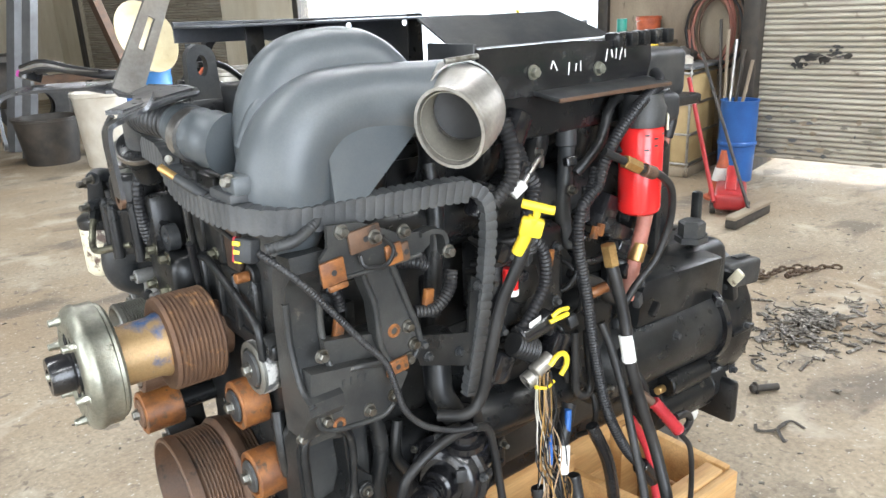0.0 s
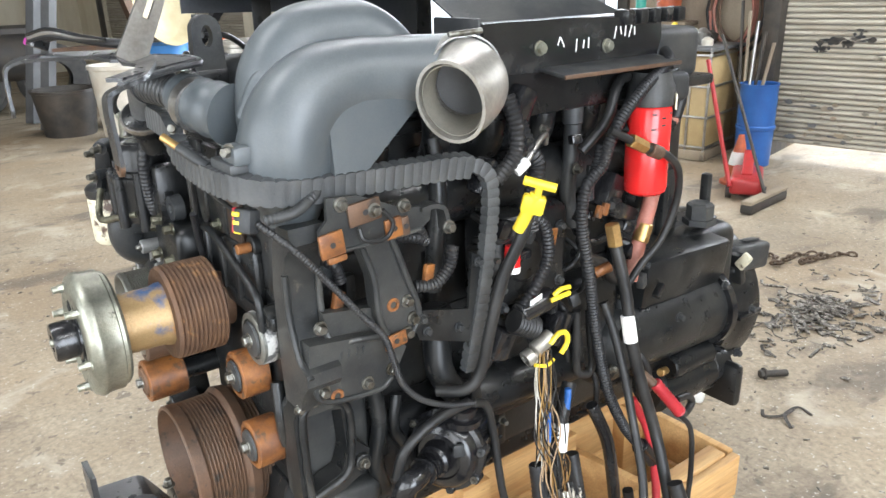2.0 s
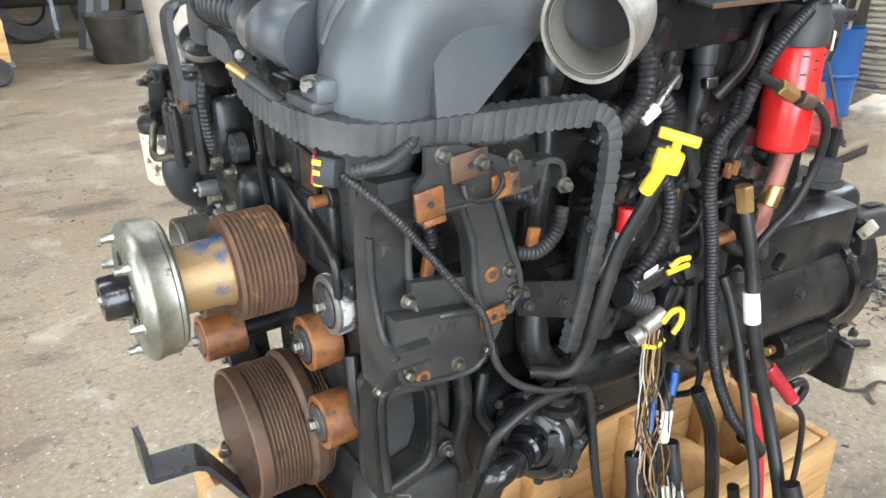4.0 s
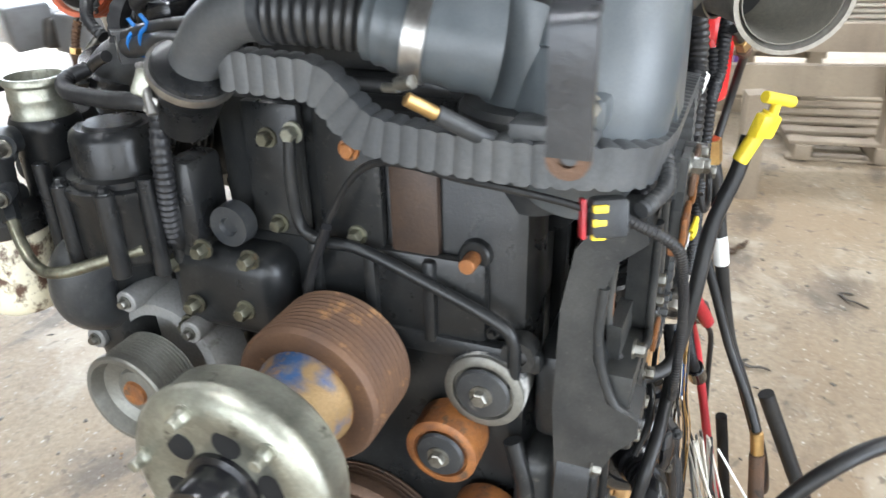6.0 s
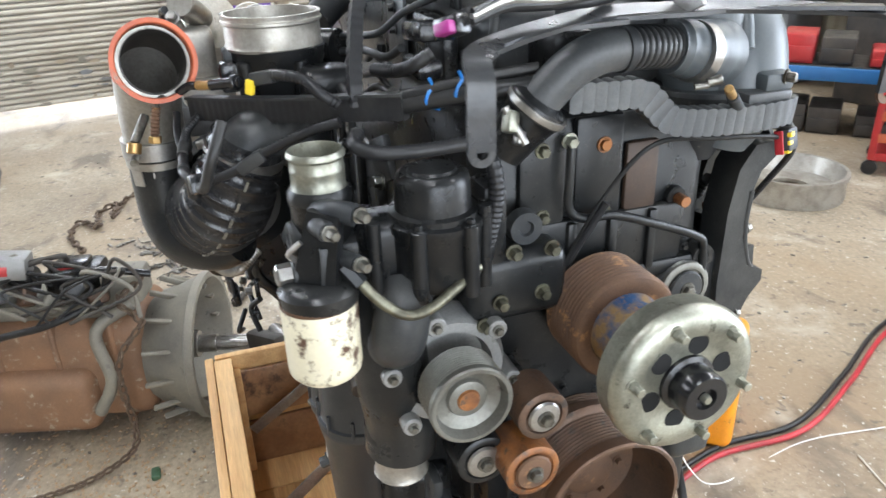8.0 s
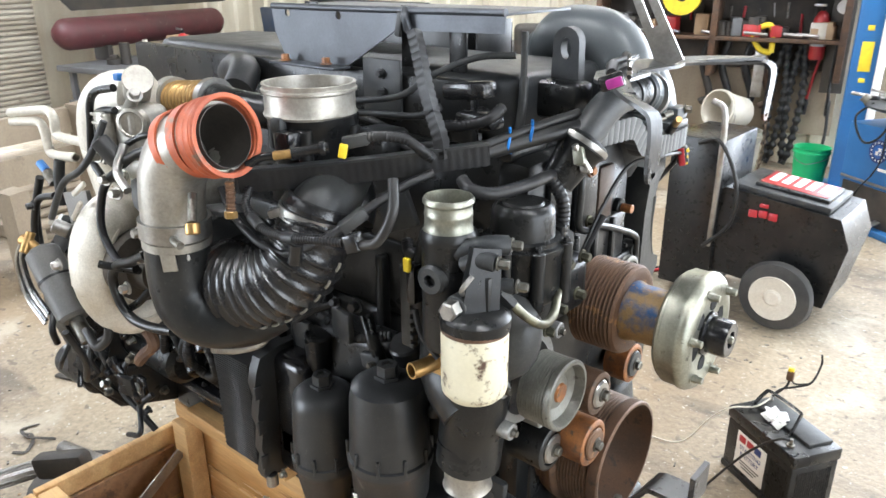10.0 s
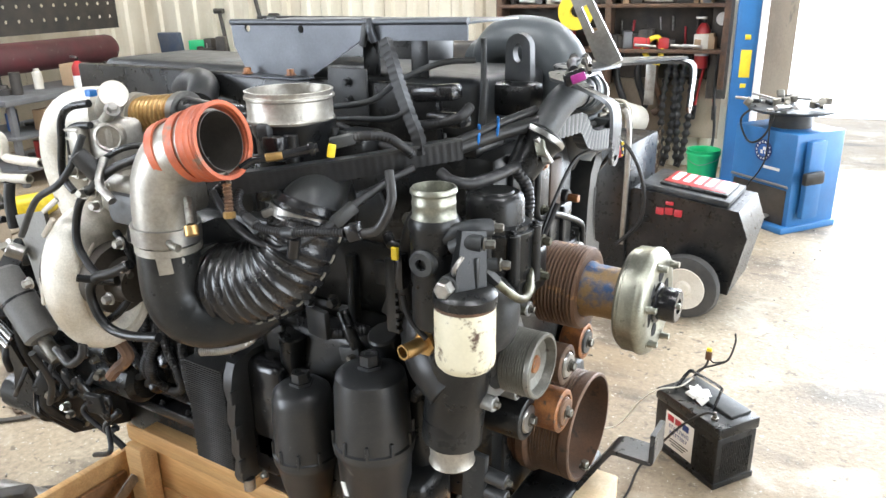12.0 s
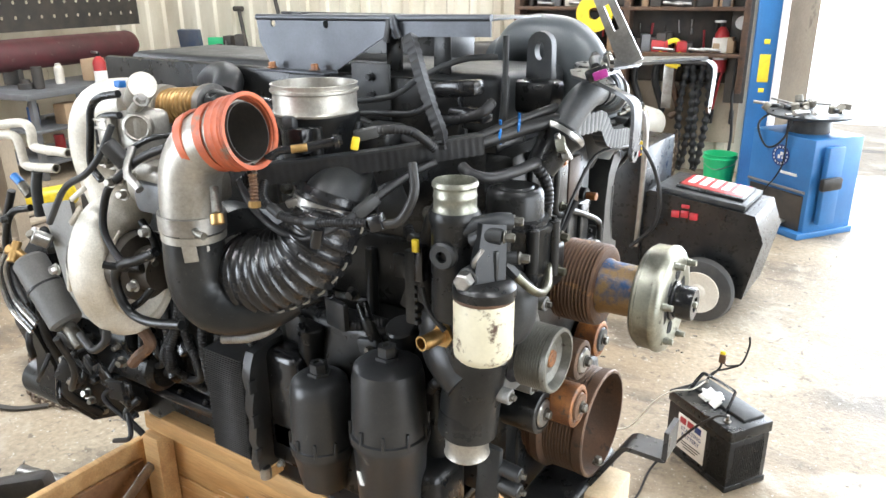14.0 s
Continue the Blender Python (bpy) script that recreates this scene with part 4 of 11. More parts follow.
part("silicone_band", open_tube(B(), [(-0.332, 0.4550, 1.3985), (-0.326, 0.4560, 1.3960), (-0.321, 0.4570, 1.3935)], 0.0425, 0.003, 40), SILICONE, boost)
# dark inner skin; the shade inside the mouth is put into its colour
part("mouth_dark", open_tube(B(), [(-0.398, 0.445, 1.4155), (-0.372, 0.449, 1.409), (-0.350, 0.453, 1.402), (-0.325, 0.458, 1.388)], 0.0362, 0.001, 28), DARK, boost, "dark lining painted as the shade inside the pipe")
part("clamp", open_tube(B(), [(-0.297, 0.464, 1.305), (-0.2965, 0.464, 1.295), (-0.296, 0.464, 1.283)], 0.0435, 0.004, 40), STEEL, boost, "steel hose clamp")
part("pipe_bead", open_tube(B(), [(-0.2965, 0.464, 1.281), (-0.2962, 0.464, 1.276), (-0.296, 0.464, 1.270)], 0.0420, 0.004, 36), ALU, boost)
part("hanging_screw", ribbed(B(), [(-0.405, 0.452, 1.366), (-0.410, 0.456, 1.350), (-0.412, 0.459, 1.334)], 0.0050, 0.004, 0.35, 12), RUST, boost, "rusty spring of an open clamp")
part("hanging_nut", rod(B(), (-0.412, 0.459, 1.334), (-0.413, 0.460, 1.326), 0.0075, 6), COPPER, boost)
part("clamp_bridge", hose(B(), [(-0.390, 0.436, 1.372), (-0.402, 0.447, 1.374), (-0.410, 0.452, 1.366)], 0.003, 8), BOLT, boost)
part("clamp_screw", hose(B(), [(-0.318, 0.478, 1.292), (-0.335, 0.490, 1.289), (-0.352, 0.492, 1.287)], 0.005), BOLT, boost)
part("clamp_screw", rod(B(), (-0.352, 0.468, 1.345), (-0.372, 0.485, 1.318), 0.0055), BOLT, boost)
part("clamp_screw", rod(B(), (-0.372, 0.485, 1.318), (-0.376, 0.488, 1.306), 0.0085), COPPER, boost)
jpipe = part("compressor_pipe", sweep(B(), bend([(-0.296, 0.464, 1.288), (-0.293, 0.464, 1.245), (-0.294, 0.461, 1.205), (-0.306, 0.454, 1.180), (-0.330, 0.438, 1.166), (-0.362, 0.410, 1.166), (-0.385, 0.382, 1.178)], 10), lambda s, i: 0.0385 + 0.005 * min(1, s * 2.5) - 0.014 * max(0, s - 0.55) / 0.45, 32), IRON, engine, "thick black-painted boost casting with chipped paint")
for a_, b_ in (((-0.330, 0.475, 1.262), 0.006), ((-0.318, 0.482, 1.200), 0.004), ((-0.335, 0.470, 1.190), 0.003), ((-0.287, 0.500, 1.235), 0.004)):
    part("paint_chip", lathe(B(), a_, (-0.6, 0.8, 0), [(0, 0), (0, b_), (0.0008, b_ * 0.8), (0.0008, 0)], 7), FLAKE, jpipe, "chipped pale paint")
part("compressor_scroll", lathe(B(), (-0.245, 0.375, 1.195), X, [(-0.05, 0), (-0.05, 0.060), (-0.03, 0.085), (0.0, 0.092), (0.03, 0.085), (0.06, 0.06), (0.08, 0.05), (0.08, 0)], 40), IRON, engine, "turbo compressor casing")
part("rating_plate", box(B(), (-0.321, 0.4935, 1.272), (0.018, 0.003, 0.050), 0.001, pose(0, 0, 0, 0, 4, 42)), ALU, jpipe, "worn metal rating plate")
part("plate_mount", box(B(), (-0.317, 0.4895, 1.272), (0.023, 0.004, 0.056), 0.001, pose(0, 0, 0, 0, 4, 42)), STEEL, jpipe)
for k in range(6):
    a = radians(60 * k)
    part("scroll_bolt", bolt(B(), (-0.162, 0.375 + 0.062 * math.cos(a), 1.195 + 0.062 * math.sin(a)), X, 0.006, 0.006), BOLT, engine)
# black rubber intake bellows
line = resample(bend([(-0.298, 0.406, 1.205), (-0.345, 0.413, 1.211), (-0.393, 0.407, 1.225), (-0.428, 0.395, 1.246), (-0.447, 0.380, 1.278), (-0.450, 0.3665, 1.305)], 16), 0.0016)
bel = part("bellows", sweep(B(), line, lambda s, i: (0.0480 + 0.0080 * math.sin(math.pi * min(1, s * 1.05)) ** 0.8 - 0.004 * s) * (1.050, 1.056, 1.010, 0.985, 0.982, 0.982, 0.985, 1.005)[i % 8], 64), BELLOWS, engine, "ribbed black rubber intake bellows")
# pale dashes that paint the broken reflection along the mould seam
for k in range(8):
    j = len(line) * (44 + 7 * k) // 100
    p, d = line[j], (line[j + 3] - line[j - 3]).normalized()
    out = (p - Vector((-0.372, 0.370, 1.292))).normalized() + Vector((0.0, -0.02, -0.10))
    out = (out - d * out.dot(d)).normalized()
    part("seam_mark", sweep(B(), [p + out * 0.0565 - d * 0.0055, p + out * 0.0575, p + out * 0.0565 + d * 0.0055], 0.0016, 8), BELL, bel, "pale dash painted as a reflection on the mould seam")
part("bellows_cuff", sweep(B(), bend([(-0.4415, 0.369, 1.294), (-0.4445, 0.365, 1.310), (-0.4480, 0.358, 1.328)], 4), lambda s, i: 0.0435 + (0.002 if i in (0, 1, 6) else 0), 40), BELLOWS, bel)
part("band_clamp", sweep(B(), bend([(-0.4433, 0.3665, 1.3045), (-0.4445, 0.365, 1.310), (-0.4458, 0.3632, 1.3165)], 3), 0.0462, 44), STEEL, bel, "steel band clamp")
part("clamp_housing", box(B(), (-0.425, 0.409, 1.322), (0.016, 0.008, 0.010), 0.002, pose(0, 0, 0, 0, 20, 40)), STEEL, bel)
part("cuff_neck", sweep(B(), bend([(-0.4435, 0.366, 1.308), (-0.444, 0.350, 1.322), (-0.436, 0.322, 1.330), (-0.420, 0.29, 1.335)], 6), lambda s, i: 0.0390 - 0.005 * s, 36), CAST, engine, "grimy cast inlet elbow")
part("worm_clamp", ribbed(B(), [(-0.318, 0.414 + 0.050 * math.cos(radians(a)), 1.207 + 0.050 * math.sin(radians(a))) for a in (-50, -25, 0, 25, 50, 75, 100)], 0.0050, 0.0035, 0.22, 8), STEEL, bel, "worm-drive hose clamp")
part("braided_hose", ribbed(B(), [(-0.333, 0.36, 1.136), (-0.341, 0.375, 1.126), (-0.338, 0.390, 1.113), (-0.306, 0.405, 1.099), (-0.270, 0.418, 1.093)], 0.0075, 0.0035, 0.12, 12), STEEL, engine, "braided steel oil hose")

# turbine casting and exhaust pipe
turb = part("turbine_casing", sweep(B(), [Vector((-0.028, 0.400 + 0.052 * math.cos(a), 1.152 + 0.082 * math.sin(a))) for a in (radians(118 - 8.4 * k) for k in range(39))], lambda s, i: 0.044 - 0.012 * s, 28), TURBO, engine, "pale turbine casing, brightened as if sunlit")
part("casing_seam", sweep(B(), [Vector((-0.070 + 0.010 * k / 20, 0.400 + 0.055 * math.cos(a), 1.152 + 0.085 * math.sin(a))) for k, a in enumerate(radians(60 - 11 * k) for k in range(21))], 0.0035, 8), TURBO, turb)
part("turbine_centre", lathe(B(), (-0.045, 0.405, 1.165), X, [(-0.085, 0), (-0.085, 0.030), (-0.05, 0.036), (-0.045, 0.055), (0.0, 0.060), (0.06, 0.070), (0.06, 0)], 36), DARK, engine, "sooty turbo bearing housing")
for k in range(5):
    a = radians(72 * k + 20)
    part("vane_arm", hose(B(), [(-0.125, 0.405 + 0.02 * math.cos(a), 1.165 + 0.02 * math.sin(a)), (-0.115, 0.405 + 0.05 * math.cos(a), 1.165 + 0.05 * math.sin(a)), (-0.09, 0.405 + 0.075 * math.cos(a), 1.165 + 0.075 * math.sin(a))], 0.006), BLACK, engine)
bolts("casing_bolt", [(-0.165, 0.445, 1.248), (-0.175, 0.45, 1.215), (-0.155, 0.47, 1.17), (0.02, 0.487, 1.165)], (0, 1, 0), engine, 0.010, 0.012, STEEL)
part("exhaust_pipe", hose(B(), [(0.030, 0.362, 1.240), (0.056, 0.362, 1.300), (0.056, 0.365, 1.345), (0.034, 0.368, 1.383), (-0.010, 0.37, 1.405), (-0.06, 0.36, 1.41)], 0.041, 28), TURBO, engine, "pale exhaust pipe, brightened as if sunlit")
part("pipe_seam", lathe(B(), (0.056, 0.3625, 1.315), (-0.1, 0.02, 1), [(0, 0.038), (0, 0.0425), (0.006, 0.0425), (0.006, 0.038)], 30), TURBO, engine)
part("manifold_foot", box(B(), (-0.11, 0.34, 1.285), (0.14, 0.10, 0.05), 0.012), ALU, engine, "oxidised casting flange")
valve = part("exhaust_valve", rod(B(), (-0.080, 0.375, 1.418), (-0.140, 0.402, 1.448), 0.0185, 26), ALU, engine, "aluminium exhaust valve actuator")
part("valve_end", lathe(B(), (-0.140, 0.402, 1.448), (-0.083, 0.040, 0.042), [(0, 0), (0, 0.0205), (0.004, 0.0195), (0.004, 0.015), (0.003, 0)], 26), ALU, valve)
part("valve_arm", rod(B(), (-0.10, 0.405, 1.400), (-0.150, 0.415, 1.428), 0.008, 14), ALU, valve)
part("valve_bolt", bolt(B(), (-0.152, 0.416, 1.430), (-0.6, 0.2, 0.5), 0.011, 0.010), STEEL, valve)
body = part("valve_body", box(B(), (-0.120, 0.395, 1.375), (0.055, 0.06, 0.075), 0.012, None, 3), ALU, engine, "cast aluminium valve body")
part("valve_port", lathe(B(), (-0.135, 0.412, 1.392), (-0.6, 0.8, 0), [(0, 0), (0, 0.021), (0.012, 0.0205), (0.014, 0.017), (0.012, 0.015), (0.012, 0)], 28), ALU, body)
part("valve_cap", box(B(), (-0.085, 0.428, 1.375), (0.028, 0.026, 0.060), 0.006), ALU, body)
for z in (1.35, 1.362, 1.388, 1.40):
    part("cap_rib", box(B(), (-0.0855, 0.4405, z), (0.030, 0.004, 0.004), 0.001), ALU, body)
part("blue_plug", box(B(), (-0.085, 0.40, 1.447), (0.014, 0.012, 0.010), 0.002), CABLE_BLUE, valve, "small blue plug")
part("valve_block", box(B(), (-0.130, 0.385, 1.325), (0.12, 0.075, 0.035), 0.010), ALU, engine, "oxidised valve block")
part("block_web", box(B(), (-0.155, 0.40, 1.290), (0.075, 0.06, 0.05), 0.012), GREY, engine)
bolts("block_bolt", [(-0.075, 0.425, 1.335), (-0.105, 0.425, 1.338), (-0.09, 0.425, 1.312)], EXH, engine, 0.012, 0.014, ALU)
for pts, r in (([(-0.115, 0.425, 1.438), (-0.075, 0.43, 1.430), (-0.050, 0.43, 1.412), (-0.040, 0.43, 1.380), (-0.026, 0.43, 1.327), (-0.047, 0.43, 1.304)], 0.0056),
               ([(-0.115, 0.428, 1.408), (-0.085, 0.43, 1.405), (-0.068, 0.432, 1.396), (-0.062, 0.432, 1.370), (-0.058, 0.432, 1.340)], 0.0050),
               ([(-0.090, 0.44, 1.345), (-0.14, 0.44, 1.362), (-0.19, 0.435, 1.384), (-0.225, 0.42, 1.390)], 0.0045)):
    part("air_pipe", hose(B(), pts, r), BLACK, engine)
part("air_hose", ribbed(B(), [(-0.237, 0.445, 1.379), (-0.184, 0.45, 1.359), (-0.132, 0.45, 1.328), (-0.094, 0.45, 1.302), (-0.078, 0.452, 1.273), (-0.073, 0.455, 1.242), (-0.083, 0.456, 1.217), (-0.111, 0.455, 1.192), (-0.146, 0.45, 1.190)], 0.0058, 0.0045, 0.12, 12), LOOM, engine)
part("guard_hoop", hose(B(), [(-0.192, 0.455, 1.224), (-0.150, 0.458, 1.204), (-0.112, 0.46, 1.190), (-0.090, 0.46, 1.163), (-0.096, 0.458, 1.127), (-0.119, 0.455, 1.106), (-0.160, 0.452, 1.104), (-0.215, 0.445, 1.112)], 0.0072, 14, 10), BLACK, engine, "bent black steel guard pipe")
part("gold_bellows", bellows_tube(B(), [(-0.055, 0.30, 1.400), (-0.10, 0.30, 1.404), (-0.152, 0.30, 1.410)], 0.0285, 0.0100, 0.24, 32), COPPER, engine, "brass-coloured exhaust gas bellows")
part("bellows_ring", lathe(B(), (-0.150, 0.30, 1.410), FRONT, [(0, 0), (0, 0.031), (0.014, 0.032), (0.014, 0.027), (0.014, 0)], 30), STEEL, engine)
part("bellows_ring", lathe(B(), (-0.040, 0.30, 1.400), FRONT, [(0, 0), (0, 0.033), (0.018, 0.033), (0.018, 0)], 30), ALU, engine)
part("gas_pipe", hose(B(), [(-0.165, 0.30, 1.41), (-0.22, 0.295, 1.405), (-0.28, 0.27, 1.40), (-0.33, 0.22, 1.40)], 0.024, 22), BLACK, engine)
for pts in ([(0.50, 0.34, 1.318), (0.36, 0.34, 1.340), (0.318, 0.34, 1.342), (0.303, 0.34, 1.330), (0.305, 0.34, 1.308), (0.290, 0.34, 1.300), (0.19, 0.34, 1.302)], [(0.50, 0.34, 1.300), (0.40, 0.34, 1.314), (0.365, 0.34, 1.314), (0.354, 0.34, 1.298), (0.350, 0.34, 1.272), (0.335, 0.34, 1.260), (0.24, 0.34, 1.268)]):
    part("drain_pipe", open_tube(B(), pts, 0.0085, 0.002, 14), WHITE, engine, "cream-painted steel pipe")
# starter-like actuator and rear lumps
act = part("air_actuator", rod(B(), (0.172, 0.455, 1.142), (0.082, 0.455, 1.040), 0.028, 28, 0.006), COVER, engine, "grey cylindrical air actuator")
part("brass_tee", hose(B(), [(0.170, 0.460, 1.140), (0.182, 0.468, 1.156), (0.194, 0.472, 1.160)], 0.010, 10), COPPER, act, "brass air fitting")
part("brass_tee", rod(B(), (0.178, 0.48, 1.142), (0.184, 0.46, 1.172), 0.008), COPPER, act)
part("actuator_band", lathe(B(), (0.135, 0.455, 1.099), (-0.076, 0, -0.085), [(0, 0.028), (0, 0.0293), (0.004, 0.0293), (0.004, 0.028)], 28), BLACK, act)
part("actuator_end", rod(B(), (0.082, 0.455, 1.040), (0.050, 0.455, 1.008), 0.012), BOLT, act)
part("actuator_cable", hose(B(), [(0.04, 0.46, 1.035), (0.0, 0.465, 1.02), (-0.03, 0.46, 1.04), (-0.035, 0.455, 1.062)], 0.007), RUBBER, act)
part("side_plate", slab(B(), [(0.276, 1.200), (0.180, 1.222), (0.160, 0.985), (0.235, 0.985)], (0, 0.36, 0), X, UP, 0.008), SHEET_GREY, engine, "grey sheet-metal guard")
bell = part("flywheel_housing", lathe(B(), (0.43, 0, 0.83), X, [(0, 0), (0, 0.175), (0.012, 0.185), (0.04, 0.185), (0.06, 0.19), (0.105, 0.196), (0.115, 0.192), (0.115, 0.175), (0.06, 0.17), (0.06, 0)], 56), BLACK, engine, "black flywheel housing")
for k in range(20):
    a = radians(18 * k + 6)
    part("housing_bolt", bolt(B(), (0.435, 0.17 * math.cos(a), 0.83 + 0.17 * math.sin(a)), FRONT, 0.008, 0.010), BOLT, bell)
for k in range(10):
    a = radians(36 * k)
    part("housing_rib", box(B(), (0.50, 0.190 * math.cos(a), 0.83 + 0.190 * math.sin(a)), (0.085, 0.012, 0.022), 0.004, Matrix.Rotation(a - math.pi / 2, 4, "X")), BLACK, bell)
st = part("starter_motor", rod(B(), (0.20, 0.20, 0.80), (0.42, 0.20, 0.80), 0.05, 28, 0.012), BLACK, engine, "black starter motor")
part("solenoid", rod(B(), (0.24, 0.235, 0.875), (0.40, 0.235, 0.875), 0.03, 22), BLACK, st)
part("rear_foot", box(B(), (0.62, 0.19, 0.62), (0.10, 0.09, 0.08), 0.02), BLACK, engine)
rh = part("rear_housing", slab(B(), [(0.10, 1.06), (0.300, 1.075), (0.350, 1.02), (0.365, 0.91), (0.338, 0.81), (0.346, 0.74), (0.275, 0.645), (0.14, 0.60), (0.05, 0.62)], (0.40, 0, 0), EXH, UP, 0.07), BLACK, engine, "black cast flywheel housing wing")
part("housing_rib", hose(B(), [(0.395, 0.335, 1.02), (0.392, 0.345, 0.91), (0.392, 0.322, 0.81), (0.392, 0.325, 0.745), (0.392, 0.262, 0.66)], 0.011, 10), IRON, rh)
for y, z in ((0.24, 0.98), (0.25, 0.86), (0.22, 0.74)):
    part("housing_rib", box(B(), (0.385, y, z), (0.05, 0.10, 0.014), 0.004, pose(0, 0, 0, 18, 0, 0)), IRON, rh)
bolts("housing_bolt", [(0.398, 0.325, 1.03), (0.398, 0.34, 0.955), (0.398, 0.318, 0.775), (0.398, 0.25, 0.66), (0.398, 0.17, 0.64)], FRONT, rh, 0.012, 0.014)
part("rear_drum", rod(B(), (0.40, 0.30, 0.735), (0.56, 0.30, 0.728), 0.042, 26, 0.01), IRON, rh)
part("rear_cable", hose(B(), [(0.10, 0.47, 1.015), (0.12, 0.44, 0.94), (0.18, 0.42, 0.87), (0.28, 0.37, 0.82)], 0.006), RUBBER, engine)
for k in range(4):
    part("air_line", hose(B(), [(0.19 + 0.01 * k, 0.465, 1.15), (0.215 + 0.012 * k, 0.47, 1.12 - 0.006 * k), (0.205 + 0.012 * k, 0.47, 1.07 - 0.01 * k), (0.15 + 0.01 * k, 0.47, 1.035 - 0.01 * k)], 0.0035, 8), (GLOSS, STEEL)[k % 2], engine)
part("copper_strap", hose(B(), [(-0.03, 0.40, 1.05), (-0.06, 0.40, 1.02), (-0.02, 0.40, 0.985), (0.0, 0.40, 0.965)], 0.010, 8), RUST, engine, "torn copper-coloured foil strip")
part("foil_flap", box(B(), (0.0, 0.40, 1.052), (0.07, 0.05, 0.008), 0.003, pose(0, 0, 0, 10, 8, 12)), RUST, engine)
rng = random.Random(58)
for k in range(30):
    x, y, z = rng.uniform(0.05, 0.36), rng.uniform(0.33, 0.40), rng.uniform(0.80, 0.98)
    if k % 3 == 0:
        part("loom", hose(B(), [(x, y, z), (x + rng.uniform(-0.03, 0.03), y + 0.02, z - 0.03), (x + rng.uniform(-0.06, 0.06), y + 0.01, z - 0.07)], rng.uniform(0.004, 0.007), 10), (RUBBER, LOOM)[k % 2], engine)
    elif k % 3 == 1:
        part("bracket", box(B(), (x, y, z), (rng.uniform(0.02, 0.05), 0.010, rng.uniform(0.02, 0.05)), 0.003, pose(0, 0, 0, rng.uniform(-15, 15), rng.uniform(-40, 40), rng.uniform(-30, 30))), (BLACK, IRON, GLOSS)[k // 3 % 3], engine)
    else:
        part("fitting", bolt(B(), (x, y + 0.01, z), (rng.uniform(-0.8, 0), 1, rng.uniform(-0.2, 0.5)), rng.uniform(0.007, 0.012), 0.014), (BOLT, STEEL, BLACK)[k // 3 % 3], engine)
# hanging looms over the sump
for k in range(9):
    x0 = -0.02 + 0.035 * k + random.uniform(-0.01, 0.01)
    part("loom_tail", ribbed(B(), [(x0, 0.20, 1.04), (x0 + random.uniform(-0.03, 0.03), 0.235, 0.95), (x0 + random.uniform(-0.05, 0.05), 0.245, 0.86), (x0 + random.uniform(-0.04, 0.1), 0.20, 0.79)], random.uniform(0.005, 0.010), 0.006, 0.14, 10), LOOM, engine)
for k in range(7):
    part("connector", box(B(), (0.0 + 0.045 * k, 0.225, 0.83 + 0.035 * (k % 3)), (0.03, 0.03, 0.045), 0.006, pose(0, 0, 0, 20 * k, 30, 15 * k)), GLOSS, engine)

# oil filter canisters, cooler
def canister(x, y, r, z0, zs, z1, label):
    c = part("oil_filter_housing", lathe(B(), (x, y, z0), UP, [(0, 0), (0, r * 0.72), (0.02, r * 0.80), (zs - z0 - 0.012, r * 0.94), (zs - z0 - 0.006, r * 1.0), (zs - z0, r * 1.0)], 48), CAN, engine, label)
    h = z1 - zs
    cap = part("filter_cap", lathe(B(), (x, y, zs), UP, [(0, r * 1.02), (0.010, r * 1.02), (0.012, r * 0.96), (h - 0.03, r * 0.90), (h - 0.012, r * 0.84), (h - 0.003, r * 0.66), (h, r * 0.40), (h, 0)], 48), CAN, c, "black plastic screw cap")
    part("cap_hex", lathe(B(), (x, y, z1 - 0.001), UP, [(0, 0), (0, 0.020), (0.006, 0.020), (0.006, 0.0155), (0.022, 0.0155), (0.022, 0.009), (0.018, 0.008), (0.018, 0)], 6), CAN, cap)
    for k in range(10):
        a = radians(36 * k + 10)
        part("cap_rib", box(B(), (x + r * 0.98 * math.cos(a), y + r * 0.98 * math.sin(a), zs + 0.018), (0.006, 0.005, 0.028), 0.0015, Matrix.Rotation(a, 4, "Z")), CAN, cap)
    return c


canister(-0.300, 0.255, 0.0565, 0.755, 0.832, 0.968, "small black oil filter housing")
can2 = canister(-0.447, 0.255, 0.0635, 0.700, 0.905, 1.040, "tall black oil filter housing")
part("paint_mark", box(B(), (-0.428, 0.3105, 0.845), (0.010, 0.002, 0.024), 0.0005, pose(0, 0, 0, 0, 18, -8)), LABEL, can2, "white paint mark")
part("filter_base", box(B(), (-0.33, 0.20, 0.79), (0.40, 0.10, 0.11), 0.02, None, 3), BLACK, engine)
part("module_body", box(B(), (-0.33, 0.175, 0.93), (0.36, 0.06, 0.24), 0.02, None, 3), BLACK, engine, "black oil module casting")
bolts("drain_plug", [(-0.360, 0.30, 0.765)], (0, 1, -0.3), engine, 0.014, 0.016, DUSTY)
bolts("module_bolt", [(-0.49, 0.31, 0.775), (-0.24, 0.30, 0.795), (-0.375, 0.215, 0.83)], EXH, engine, 0.008, 0.010)
cooler = part("oil_cooler", box(B(), (-0.088, 0.225, 0.852), (0.10, 0.085, 0.20), 0.010), BLACK, engine, "black plate oil cooler")
for k in range(46):
    part("cooler_plate", box(B(), (-0.088 + 0.002 * (k % 2), 0.230, 0.750 + 0.0045 * k), (0.098, 0.104, 0.0026), 0.0006, None, 1), CAN, cooler)
